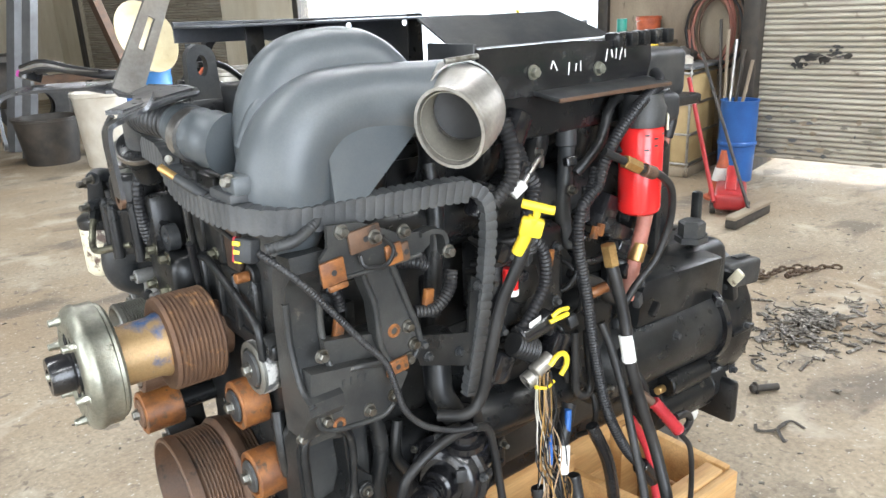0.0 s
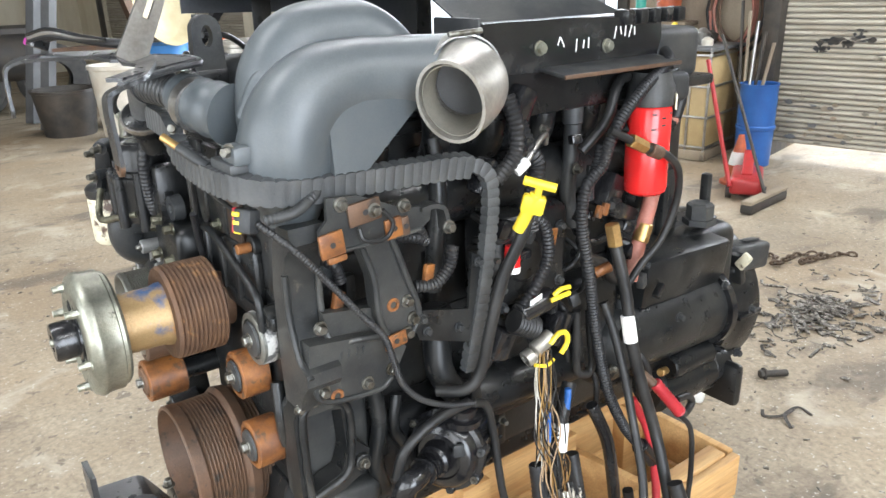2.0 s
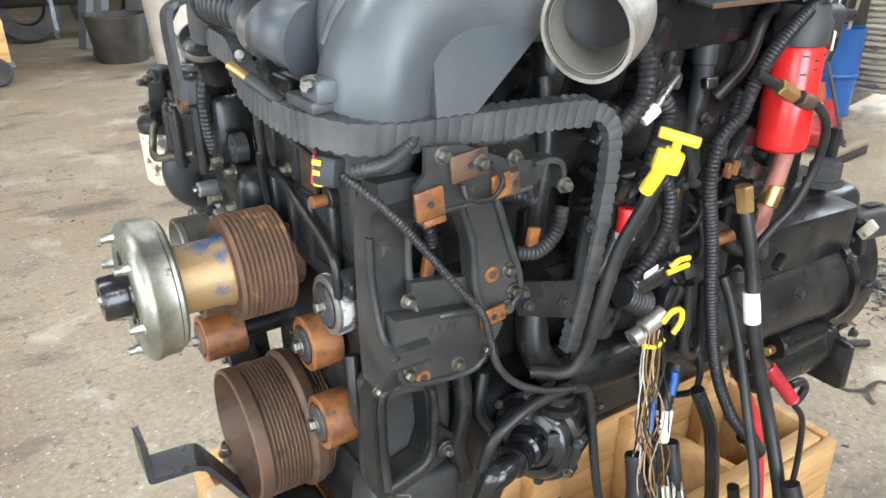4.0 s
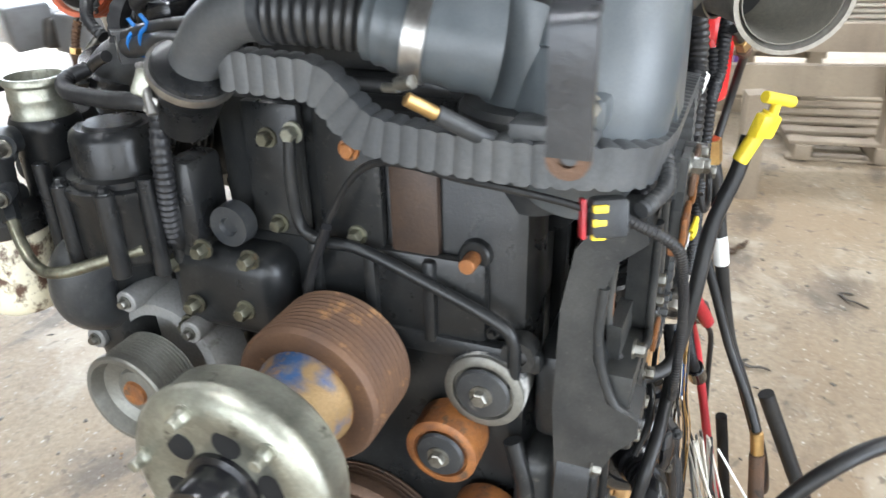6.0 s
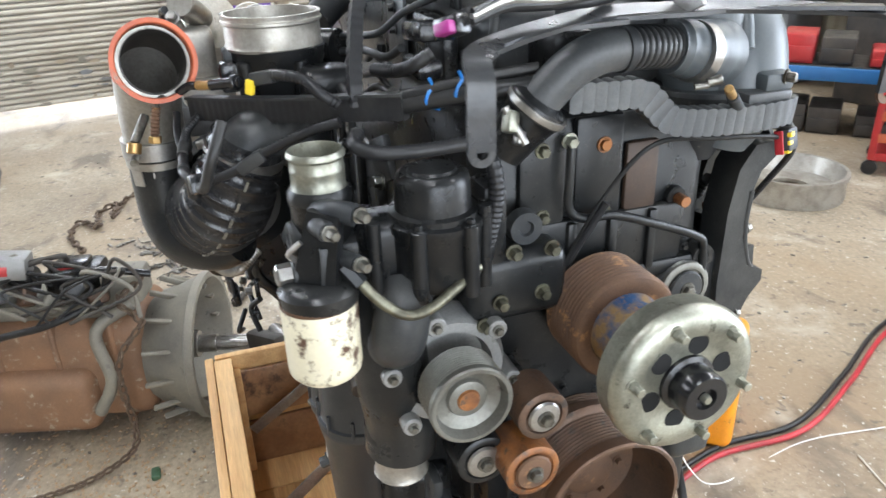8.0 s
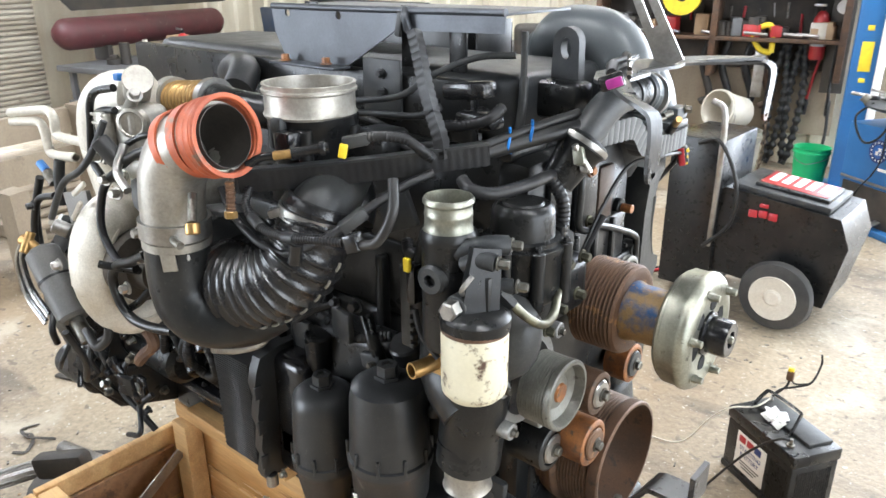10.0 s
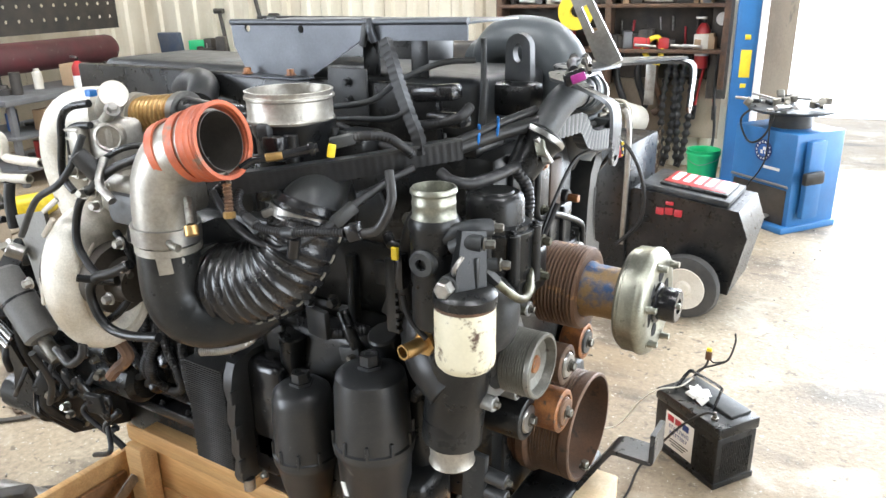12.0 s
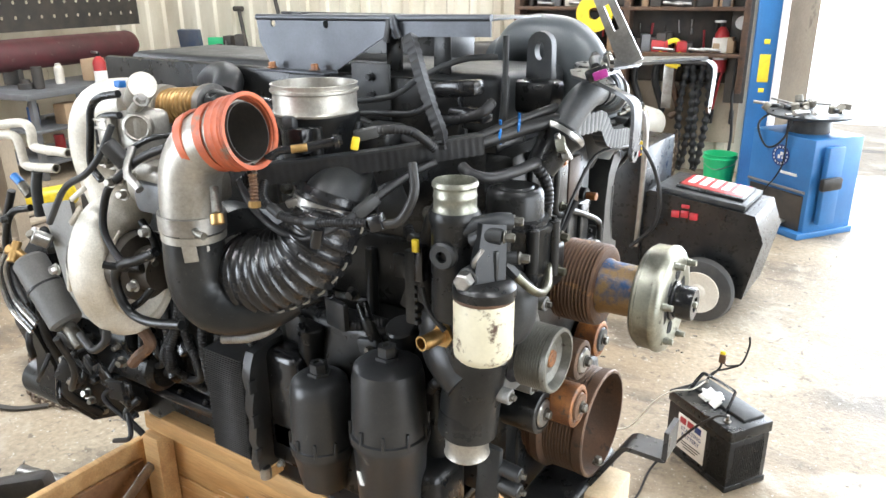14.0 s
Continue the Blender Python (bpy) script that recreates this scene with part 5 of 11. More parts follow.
flange = part("cooler_flange", slab(B(), [(0.17, 0.735), (0.285, 0.735), (0.290, 0.75), (0.283, 0.78), (0.290, 0.80), (0.284, 0.84), (0.291, 0.865), (0.284, 0.90), (0.290, 0.93), (0.284, 0.955), (0.275, 0.975), (0.23, 0.985), (0.17, 0.98)], (-0.146, 0, 0), EXH, UP, -0.020), CAN, engine, "cast cooler flange")
for z in (0.775, 0.845, 0.915):
    # black boxes that paint the shade of slots
    part("flange_slot", box(B(), (-0.1665, 0.286, z), (0.006, 0.016, 0.026), 0.002), MARK_SHADE, flange)
part("flange_foot", rod(B(), (-0.166, 0.275, 0.742), (-0.166, 0.275, 0.718), 0.011), STEEL, flange)
part("cooler_duct", box(B(), (-0.20, 0.20, 0.87), (0.09, 0.10, 0.21), 0.02, None, 3), GLOSS, engine)
part("oil_stub", rod(B(), (-0.235, 0.20, 0.93), (-0.25, 0.215, 1.03), 0.024, 22), BLACK, engine)
part("module_neck", rod(B(), (-0.44, 0.19, 1.03), (-0.44, 0.21, 1.075), 0.026, 22), BLACK, engine)
part("module_pipe", hose(B(), [(-0.37, 0.20, 1.0), (-0.40, 0.22, 1.03), (-0.395, 0.23, 1.065), (-0.37, 0.22, 1.10)], 0.010), BLACK, engine)

# cable duct along the hot side, looms and plugs
FLAT = [(-0.008, -0.016), (0.008, -0.016), (0.010, 0.0), (0.008, 0.016), (-0.008, 0.016), (-0.010, 0.0)]


def duct(points, pitch=0.011, section=FLAT, size=1.0, up=None, depth=0.10, material=None, label=""):
    ln = resample(bend(points, 10), pitch / 4)
    return part("cable_duct", sweep(B(), ln, lambda s, i: size * (1.0 if i % 4 else 1.0 - depth), section=section, up=up), material or DUSTY, engine, label)


duct([(-0.365, 0.412, 1.350), (-0.43, 0.358, 1.357), (-0.50, 0.295, 1.366), (-0.55, 0.245, 1.374), (-0.585, 0.208, 1.379)], 0.010, section=[(-0.007, -0.0130), (0.007, -0.0130), (0.007, 0.0130), (-0.007, 0.0130)], up=(-0.69, 0.72, 0), material=LOOM, depth=0.07, label="flat black ribbed cable duct")
part("duct_lid", sweep(B(), bend([(-0.365, 0.414, 1.364), (-0.43, 0.360, 1.371), (-0.50, 0.297, 1.380), (-0.55, 0.247, 1.388), (-0.585, 0.210, 1.393)], 6), 1.0, section=[(-0.0085, -0.0015), (0.0085, -0.0015), (0.0085, 0.0015), (-0.0085, 0.0015)], up=(-0.69, 0.72, 0)), DUSTY, engine)
duct([(-0.472, 0.214, 1.516), (-0.484, 0.220, 1.496), (-0.506, 0.234, 1.461), (-0.528, 0.244, 1.425), (-0.545, 0.250, 1.398), (-0.548, 0.250, 1.376)], 0.010, section=[(-0.0068, -0.0072), (0.0068, -0.0072), (0.0068, 0.0072), (-0.0068, 0.0072)], up=X, depth=0.12, material=LOOM, label="upright ribbed cable duct")
part("cable", hose(B(), [(-0.580, 0.210, 1.380), (-0.605, 0.160, 1.390), (-0.625, 0.125, 1.396), (-0.640, 0.08, 1.400)], 0.010), RUBBER, engine)
part("cable", hose(B(), [(-0.580, 0.212, 1.389), (-0.600, 0.170, 1.400), (-0.615, 0.130, 1.408), (-0.630, 0.08, 1.415)], 0.006), RUBBER, engine)
for x, y, z in ((-0.597, 0.180, 1.387), (-0.611, 0.153, 1.394)):
    part("cable_tie", hose(B(), [(x + 0.004, y - 0.006, z - 0.012), (x - 0.002, y + 0.009, z - 0.004), (x - 0.003, y + 0.008, z + 0.006), (x, y + 0.002, z + 0.013), (x - 0.002, y + 0.006, z + 0.022)], 0.0019, 6), CABLE_BLUE, engine, "bright blue cable tie")
plug = part("sensor_plug", hose(B(), [(-0.439, 0.389, 1.391), (-0.452, 0.376, 1.394), (-0.470, 0.359, 1.398)], 0.0062, 12), GLOSS, engine, "black sensor plug")
part("lock_clip", box(B(), (-0.484, 0.351, 1.394), (0.010, 0.007, 0.017), 0.002, pose(0, 0, 0, 0, -12, 44)), YELLOW, plug, "yellow lock clip")
part("plug_body", box(B(), (-0.490, 0.336, 1.404), (0.032, 0.014, 0.014), 0.003, pose(0, 0, 0, 0, 10, 44)), DUSTY, plug)
part("plug_ring", rod(B(), (-0.462, 0.367, 1.396), (-0.467, 0.362, 1.397), 0.0088, 16), GLOSS, plug)
part("loom", ribbed(B(), [(-0.500, 0.328, 1.408), (-0.514, 0.317, 1.409), (-0.532, 0.300, 1.406), (-0.545, 0.288, 1.394), (-0.548, 0.27, 1.380)], 0.0060, 0.005, 0.15, 12), LOOM, engine)
part("loom", hose(B(), [(-0.402, 0.425, 1.378), (-0.413, 0.413, 1.387), (-0.424, 0.403, 1.389)], 0.005, 10), GLOSS, engine)
part("loom", ribbed(B(), [(-0.424, 0.403, 1.389), (-0.432, 0.396, 1.390), (-0.439, 0.389, 1.391)], 0.0055, 0.005, 0.1, 10), COPPER, engine, "brass sensor sleeve")
part("loom", ribbed(B(), [(-0.355, 0.432, 1.345), (-0.375, 0.435, 1.322), (-0.395, 0.432, 1.302), (-0.425, 0.432, 1.290), (-0.455, 0.425, 1.284), (-0.475, 0.425, 1.290)], 0.0048, 0.004, 0.14, 10), LOOM, engine)
part("loom", ribbed(B(), [(-0.475, 0.425, 1.290), (-0.495, 0.385, 1.305), (-0.515, 0.345, 1.330), (-0.535, 0.30, 1.352), (-0.550, 0.27, 1.362)], 0.0055, 0.005, 0.14, 10), LOOM, engine)
part("loom_clip", rod(B(), (-0.478, 0.427, 1.278), (-0.484, 0.427, 1.304), 0.008), GLOSS, engine)
part("sensor_plug", box(B(), (-0.507, 0.362, 1.318), (0.036, 0.015, 0.015), 0.003, pose(0, 0, 0, 0, 32, 62)), DUSTY, engine)
part("loom", hose(B(), [(-0.575, 0.29, 1.318), (-0.560, 0.295, 1.290), (-0.545, 0.290, 1.23), (-0.540, 0.285, 1.17)], 0.010, 14), RUBBER, engine)
part("loom_guard", box(B(), (-0.520, 0.285, 1.185), (0.018, 0.016, 0.11), 0.004), DUSTY, engine)
for k in range(9):
    part("guard_step", box(B(), (-0.531, 0.289, 1.135 + 0.012 * k), (0.006, 0.010, 0.006), 0.001), DUSTY, engine)
part("sensor_plug", box(B(), (-0.553, 0.31, 1.235), (0.014, 0.016, 0.05), 0.003), GLOSS, engine)
part("lock_clip", box(B(), (-0.552, 0.321, 1.262), (0.010, 0.006, 0.018), 0.002), YELLOW, engine, "yellow lock clip")
part("loom", ribbed(B(), [(-0.553, 0.31, 1.20), (-0.565, 0.312, 1.17), (-0.59, 0.31, 1.145)], 0.004, 0.005, 0.15, 8), LOOM, engine)
part("loom", ribbed(B(), [(-0.630, 0.135, 1.345), (-0.635, 0.165, 1.348), (-0.632, 0.20, 1.346), (-0.6226, 0.2488, 1.3462), (-0.605, 0.268, 1.352), (-0.585, 0.26, 1.358)], 0.0075, 0.006, 0.12, 12), LOOM, engine)
part("loom", ribbed(B(), [(-0.630, 0.140, 1.342), (-0.645, 0.134, 1.318), (-0.648, 0.134, 1.285), (-0.645, 0.140, 1.250), (-0.64, 0.145, 1.225)], 0.0085, 0.006, 0.14, 12), LOOM, engine)
# small plates and pipes on the cover side
part("relay_plate", box(B(), (-0.345, 0.143, 1.425), (0.075, 0.006, 0.085), 0.003), DUSTY, engine, "grey bracket plate")
bolts("plate_bolt", [(-0.348, 0.147, 1.447), (-0.350, 0.147, 1.420)], EXH, engine, 0.008, 0.009, BLACK)
part("corner_block", box(B(), (-0.215, 0.115, 1.470), (0.035, 0.04, 0.03), 0.004), GLOSS, engine)
part("air_line", hose(B(), [(-0.30, 0.22, 1.405), (-0.335, 0.21, 1.415), (-0.42, 0.19, 1.428), (-0.455, 0.165, 1.455), (-0.50, 0.125, 1.478), (-0.545, 0.10, 1.482)], 0.0045), DUSTY, engine, "thin bent steel line")
part("air_line", hose(B(), [(-0.29, 0.24, 1.385), (-0.36, 0.20, 1.40), (-0.45, 0.19, 1.405), (-0.485, 0.18, 1.42)], 0.005), DUSTY, engine)
part("vent_valve", rod(B(), (-0.555, 0.095, 1.455), (-0.555, 0.095, 1.512), 0.0045), DUSTY, engine)
part("vent_line", hose(B(), [(-0.556, 0.095, 1.455), (-0.558, 0.10, 1.42), (-0.556, 0.11, 1.36)], 0.006), DUSTY, engine)
part("sensor_box", box(B(), (-0.520, 0.165, 1.443), (0.07, 0.03, 0.022), 0.006, pose(0, 0, 0, 0, 6, 0)), GLOSS, engine)
part("sensor_box", box(B(), (-0.545, 0.175, 1.410), (0.06, 0.03, 0.02), 0.006), GLOSS, engine)
part("loom", ribbed(B(), [(-0.51, 0.22, 1.405), (-0.545, 0.205, 1.408), (-0.575, 0.195, 1.418), (-0.58, 0.175, 1.43)], 0.007, 0.006, 0.15, 10), LOOM, engine)

# gas elbow across the front with its bellows and loose clamp
part("gas_elbow", hose(B(), [(-0.640, 0.094, 1.372), (-0.645, 0.078, 1.392), (-0.651, 0.055, 1.415), (-0.656, 0.030, 1.428), (-0.658, 0.003, 1.431)], 0.0215, 28), TRAY, engine, "grey cast gas elbow")
part("front_bellows", bellows_tube(B(), [(-0.658, 0.000, 1.431), (-0.650, -0.035, 1.428), (-0.638, -0.070, 1.423)], 0.0225, 0.0080, 0.2, 32), CAN, engine, "ribbed steel bellows")
part("elbow_ring", sweep(B(), [Vector((-0.658, 0.006, 1.431)), Vector((-0.6575, -0.002, 1.431))], 0.0240, 32), DUSTY, engine)
part("cuff", sweep(B(), bend([(-0.638, -0.068, 1.423), (-0.636, -0.084, 1.420), (-0.628, -0.112, 1.413), (-0.612, -0.150, 1.405)], 5), lambda s, i: 0.0255 + 0.010 * s + (0.0015 if i % 3 == 0 else 0), 36), DUCT, engine, "stepped grey duct inlet")
clamp = part("loose_clamp", sweep(B(), [Vector((-0.6375, -0.096, 1.416)), Vector((-0.6345, -0.110, 1.413))], 0.0322, 36), STEEL, engine, "steel band clamp")
part("air_sensor", rod(B(), (-0.672, -0.128, 1.372), (-0.650, -0.158, 1.350), 0.0065, 14), DUSTY, engine, "small sensor with a brass tip")
part("sensor_tip", rod(B(), (-0.684, -0.112, 1.384), (-0.672, -0.128, 1.372), 0.0050, 10), COPPER, engine)
part("clamp_screw", rod(B(), (-0.666, -0.098, 1.388), (-0.672, -0.112, 1.392), 0.005), BOLT, clamp)
part("clamp_screw", rod(B(), (-0.662, -0.086, 1.384), (-0.668, -0.100, 1.386), 0.0035), BOLT, clamp)
socket = part("gas_socket", lathe(B(), (-0.645, 0.088, 1.380), (0.30, 0.50, -0.81), [(-0.010, 0), (-0.010, 0.022), (-0.006, 0.031), (0.0, 0.0335), (0.006, 0.0335), (0.010, 0.030), (0.030, 0.026), (0.060, 0.022), (0.060, 0)], 40), BLACK, engine, "black gas valve socket")
part("socket_ring", lathe(B(), (-0.646, 0.0865, 1.3825), (0.30, 0.50, -0.81), [(0, 0.029), (0, 0.0348), (0.003, 0.0352), (0.007, 0.0348), (0.007, 0.029)], 40), STEEL, socket, "steel vee clamp")
part("socket_bolt", rod(B(), (-0.655, 0.128, 1.386), (-0.670, 0.112, 1.350), 0.0045), STEEL, socket)
part("socket_lug", box(B(), (-0.660, 0.124, 1.372), (0.014, 0.014, 0.022), 0.003, pose(0, 0, 0, 20, 15, 20)), ZINC, socket)
part("socket_lug", box(B(), (-0.664, 0.116, 1.356), (0.010, 0.010, 0.014), 0.002, pose(0, 0, 0, 20, 15, 20)), STEEL, socket)
# bent strap bracket round the front with its two hanging ends
strap = [(-0.763, -0.236, 1.384), (-0.764, -0.236, 1.41), (-0.765, -0.236, 1.438), (-0.762, -0.235, 1.452), (-0.748, -0.232, 1.458), (-0.726, -0.205, 1.461), (-0.688, -0.11, 1.466), (-0.672, -0.03, 1.468), (-0.676, 0.04, 1.469), (-0.695, 0.10, 1.466), (-0.735, 0.168, 1.463), (-0.762, 0.198, 1.460), (-0.780, 0.206, 1.455), (-0.790, 0.208, 1.447), (-0.793, 0.209, 1.430), (-0.793, 0.209, 1.41), (-0.793, 0.209, 1.392)]
br = part("front_bracket", sweep(B(), bend(strap, 6), 1.0, section=[(-0.0022, -0.0115), (0.0022, -0.0115), (0.0022, 0.0115), (-0.0022, 0.0115)], up=(-1, 0.0, 0)), STRAP, engine, "bent flat-steel front bracket")
for x, y, z in ((-0.763, -0.236, 1.384), (-0.793, 0.209, 1.391)):
    part("bracket_end", lathe(B(), (x + 0.0022, y, z), FRONT, [(0, 0.005), (0, 0.0115), (0.0044, 0.0115), (0.0044, 0.005)], 28), STRAP if y > 0 else BROWN, br)
part("bracket_arm", slab(B(), [(-0.018, 0.0), (0.018, 0.0), (0.013, 0.15), (-0.013, 0.15)], (-0.690, -0.049, 1.466), (0.88, 0.10, -0.46), (0.46, 0.05, 0.88), 0.005, [[(-0.004, 0.055), (0.004, 0.055), (0.004, 0.095), (-0.004, 0.095)]]), STEEL, br, "slotted bare steel arm")
part("bracket_plate", slab(B(), [(-0.685, 0.03), (-0.640, 0.02), (-0.612, -0.03), (-0.618, -0.075), (-0.660, -0.12), (-0.712, -0.185), (-0.745, -0.228), (-0.758, -0.218), (-0.725, -0.165), (-0.690, -0.105), (-0.700, -0.055)], (0, 0, 1.4625), X, EXH, 0.004), STRAP, br)
part("plate_fold", hose(B(), [(-0.640, 0.022, 1.464), (-0.611, -0.03, 1.463), (-0.616, -0.078, 1.461), (-0.660, -0.124, 1.461), (-0.712, -0.188, 1.461), (-0.748, -0.232, 1.460)], 0.004, 8), STRAP, br)
part("bracket_plate", slab(B(), [(-0.695, 0.02), (-0.640, 0.0), (-0.635, 0.05), (-0.665, 0.11), (-0.735, 0.180), (-0.750, 0.17), (-0.700, 0.11)], (0, 0, 1.4605), X, EXH, 0.004), STRAP, br)
# hose running down from the bracket with the open clamp and magenta plug
mp = part("bracket_plug", box(B(), (-0.742, 0.212, 1.480), (0.026, 0.018, 0.016), 0.003, pose(0, 0, 0, 10, 20, 30)), GLOSS, engine)
part("lock_clip", box(B(), (-0.749, 0.219, 1.480), (0.017, 0.014, 0.010), 0.002, pose(0, 0, 0, 10, 20, 30)), MAGENTA, mp, "magenta lock clip")
part("loom", ribbed(B(), [(-0.735, 0.20, 1.486), (-0.72, 0.17, 1.490), (-0.70, 0.12, 1.486), (-0.68, 0.06, 1.482), (-0.66, 0.02, 1.482)], 0.006, 0.005, 0.14, 10), LOOM, engine)
for k in range(3):
    part("wire", hose(B(), [(-0.755, 0.20, 1.492 - 0.004 * k), (-0.735, 0.16, 1.500 - 0.005 * k), (-0.71, 0.11, 1.492 - 0.003 * k), (-0.69, 0.05, 1.487)], 0.0028, 6), (GLOSS, STEEL, RUBBER)[k], engine)

# ---- engine: cold side ----
duct_ = part("intake_duct", sweep(B(), bend([(-0.572, -0.198, 1.285), (-0.575, -0.206, 1.325), (-0.574, -0.213, 1.370), (-0.562, -0.218, 1.408), (-0.532, -0.221, 1.434), (-0.485, -0.223, 1.442), (-0.435, -0.226, 1.441), (-0.388, -0.238, 1.440), (-0.362, -0.250, 1.440)], 8), lambda s, i: 0.036 + 0.022 * min(1, s * 6) - 0.012 * min(1, max(0, s - 0.25) / 0.35), 40), DUCT, engine, "large grey plastic intake duct")
part("duct_shoulder", sweep(B(), bend([(-0.556, -0.168, 1.345), (-0.564, -0.170, 1.405), (-0.556, -0.172, 1.450), (-0.530, -0.173, 1.478), (-0.490, -0.175, 1.486), (-0.452, -0.180, 1.484), (-0.424, -0.190, 1.464), (-0.408, -0.205, 1.430)], 8), lambda s, i: 0.048 - 0.006 * s, 36), DUCT, duct_)
part("duct_seam", sweep(B(), bend([(-0.612, -0.190, 1.405), (-0.590, -0.196, 1.448), (-0.545, -0.200, 1.475), (-0.490, -0.203, 1.483), (-0.440, -0.208, 1.477), (-0.400, -0.222, 1.468)], 6), 0.010, 12), DUCT, duct_, "raised moulding seam")
part("duct_web", slab(B(), [(0, 0), (0.035, 0.0), (0.125, 0.075), (0.12, 0.095), (0.0, 0.10)], (-0.545, -0.232, 1.330), X, (0, 0.10, 1), 0.04), DUCT, duct_)
part("duct_funnel", lathe(B(), (-0.567, -0.170, 1.27), UP, [(0, 0), (0, 0.022), (0.03, 0.036), (0.07, 0.056), (0.075, 0.062), (0.085, 0.062), (0.09, 0.058), (0.09, 0)], 36), DUSTY, duct_)
part("duct_lug", box(B(), (-0.625, -0.215, 1.372), (0.045, 0.04, 0.022), 0.006), DUCT, duct_)
bolts("duct_bolt", [(-0.645, -0.222, 1.378)], (-1, -0.5, 0), duct_, 0.009, 0.012)
mouth = part("inlet_elbow", open_tube(B(), [(-0.434, -0.342, 1.419), (-0.412, -0.335, 1.423), (-0.385, -0.318, 1.430), (-0.366, -0.290, 1.437), (-0.358, -0.262, 1.440)], lambda s, i: 0.0455 - 0.002 * s + (0.002 if s < 0.08 else 0), 0.004, 36), ALU, engine, "dull aluminium inlet elbow with an open mouth")
part("mouth_dark", open_tube(B(), [(-0.430, -0.341, 1.420), (-0.410, -0.334, 1.424), (-0.390, -0.322, 1.429), (-0.372, -0.30, 1.434)], 0.0408, 0.001, 30), BELL, mouth, "dusty inside of the elbow")
# black disc added to close the elbow, standing in for the shade deep inside
part("inlet_plate", lathe(B(), (-0.372, -0.300, 1.434), (-0.55, -0.85, 0), [(0, 0), (0, 0.040), (0.002, 0.040), (0.002, 0)], 28), MARK_SHADE, mouth)
part("inlet_clamp", open_tube(B(), [(-0.366, -0.285, 1.438), (-0.362, -0.274, 1.439), (-0.358, -0.262, 1.440)], 0.0485, 0.002, 40), STEEL, mouth, "steel clamp")
part("clamp_screw", rod(B(), (-0.392, -0.287, 1.487), (-0.350, -0.298, 1.490), 0.0035), BOLT, mouth)

duct([(-0.645, 0.055, 1.385), (-0.648, 0.01, 1.384), (-0.650, -0.03, 1.380), (-0.650, -0.065, 1.350), (-0.650, -0.12, 1.341), (-0.648, -0.18, 1.338), (-0.642, -0.225, 1.338), (-0.620, -0.252, 1.334), (-0.575, -0.260, 1.330), (-0.53, -0.262, 1.329), (-0.457, -0.262, 1.327), (-0.385, -0.262, 1.324), (-0.345, -0.262, 1.320)], 0.0135, [(-0.010, -0.0155), (0.010, -0.0155), (0.010, 0.0155), (-0.010, 0.0155)], 1.0, (-1, 0, 0), 0.12, TRAY, "segmented grey cable duct")
duct([(-0.352, -0.262, 1.322), (-0.330, -0.263, 1.316), (-0.314, -0.264, 1.298), (-0.311, -0.265, 1.265), (-0.316, -0.266, 1.22), (-0.326, -0.266, 1.15), (-0.340, -0.264, 1.08), (-0.350, -0.26, 1.02)], 0.0125, [(-0.010, -0.008), (0.010, -0.008), (0.010, 0.008), (-0.010, 0.008)], 1.0, (0, 0, 1), 0.15, TRAY, "narrow ribbed cable duct")
part("duct_lid", box(B(), (-0.636, -0.200, 1.358), (0.030, 0.06, 0.012), 0.003, pose(0, 0, 0, 0, 0, 0)), TRAY, engine)
# duct plug with yellow bars
dplug = part("harness_plug", box(B(), (-0.643, -0.240, 1.302), (0.018, 0.026, 0.028), 0.004, pose(0, 0, 0, 0, 12, 25)), DUSTY, engine, "grey harness plug")
for z in (1.291, 1.301, 1.311):
    part("lock_clip", box(B(), (-0.652, -0.236, z), (0.006, 0.010, 0.0055), 0.001, pose(0, 0, 0, 0, 12, 25)), YELLOW, dplug, "yellow lock clip")
part("seal", box(B(), (-0.649, -0.224, 1.301), (0.010, 0.0035, 0.028), 0.001, pose(0, 0, 0, 0, 12, 25)), CABLE_RED, dplug, "red seal")
part("loom", ribbed(B(), [(-0.63, -0.260, 1.304), (-0.60, -0.272, 1.310), (-0.575, -0.268, 1.322), (-0.56, -0.262, 1.332)], 0.0065, 0.005, 0.14, 10), DUSTY, engine)
part("loom", ribbed(B(), [(-0.636, -0.250, 1.300), (-0.609, -0.285, 1.270), (-0.571, -0.292, 1.220), (-0.537, -0.294, 1.174), (-0.508, -0.294, 1.137), (-0.494, -0.294, 1.093), (-0.483, -0.293, 1.060), (-0.454, -0.292, 1.026), (-0.407, -0.290, 0.998), (-0.362, -0.29, 0.984)], 0.0042, 0.0040, 0.18, 12), LOOM, engine, "thin ribbed black conduit")
part("loom", hose(B(), [(-0.365, -0.29, 0.985), (-0.338, -0.285, 0.968), (-0.325, -0.285, 0.92), (-0.32, -0.30, 0.82), (-0.30, -0.31, 0.72)], 0.0062), RUBBER, engine)
part("small_wire", hose(B(), [(-0.612, 0.03, 1.18), (-0.625, -0.01, 1.26), (-0.638, -0.06, 1.318), (-0.648, -0.14, 1.318), (-0.648, -0.20, 1.312), (-0.646, -0.235, 1.305)], 0.003, 8), RUBBER, engine)
part("small_wire", ribbed(B(), [(-0.608, 0.032, 1.16), (-0.618, 0.018, 1.20), (-0.63, -0.01, 1.255)], 0.0045, 0.004, 0.15, 8), LOOM, engine)

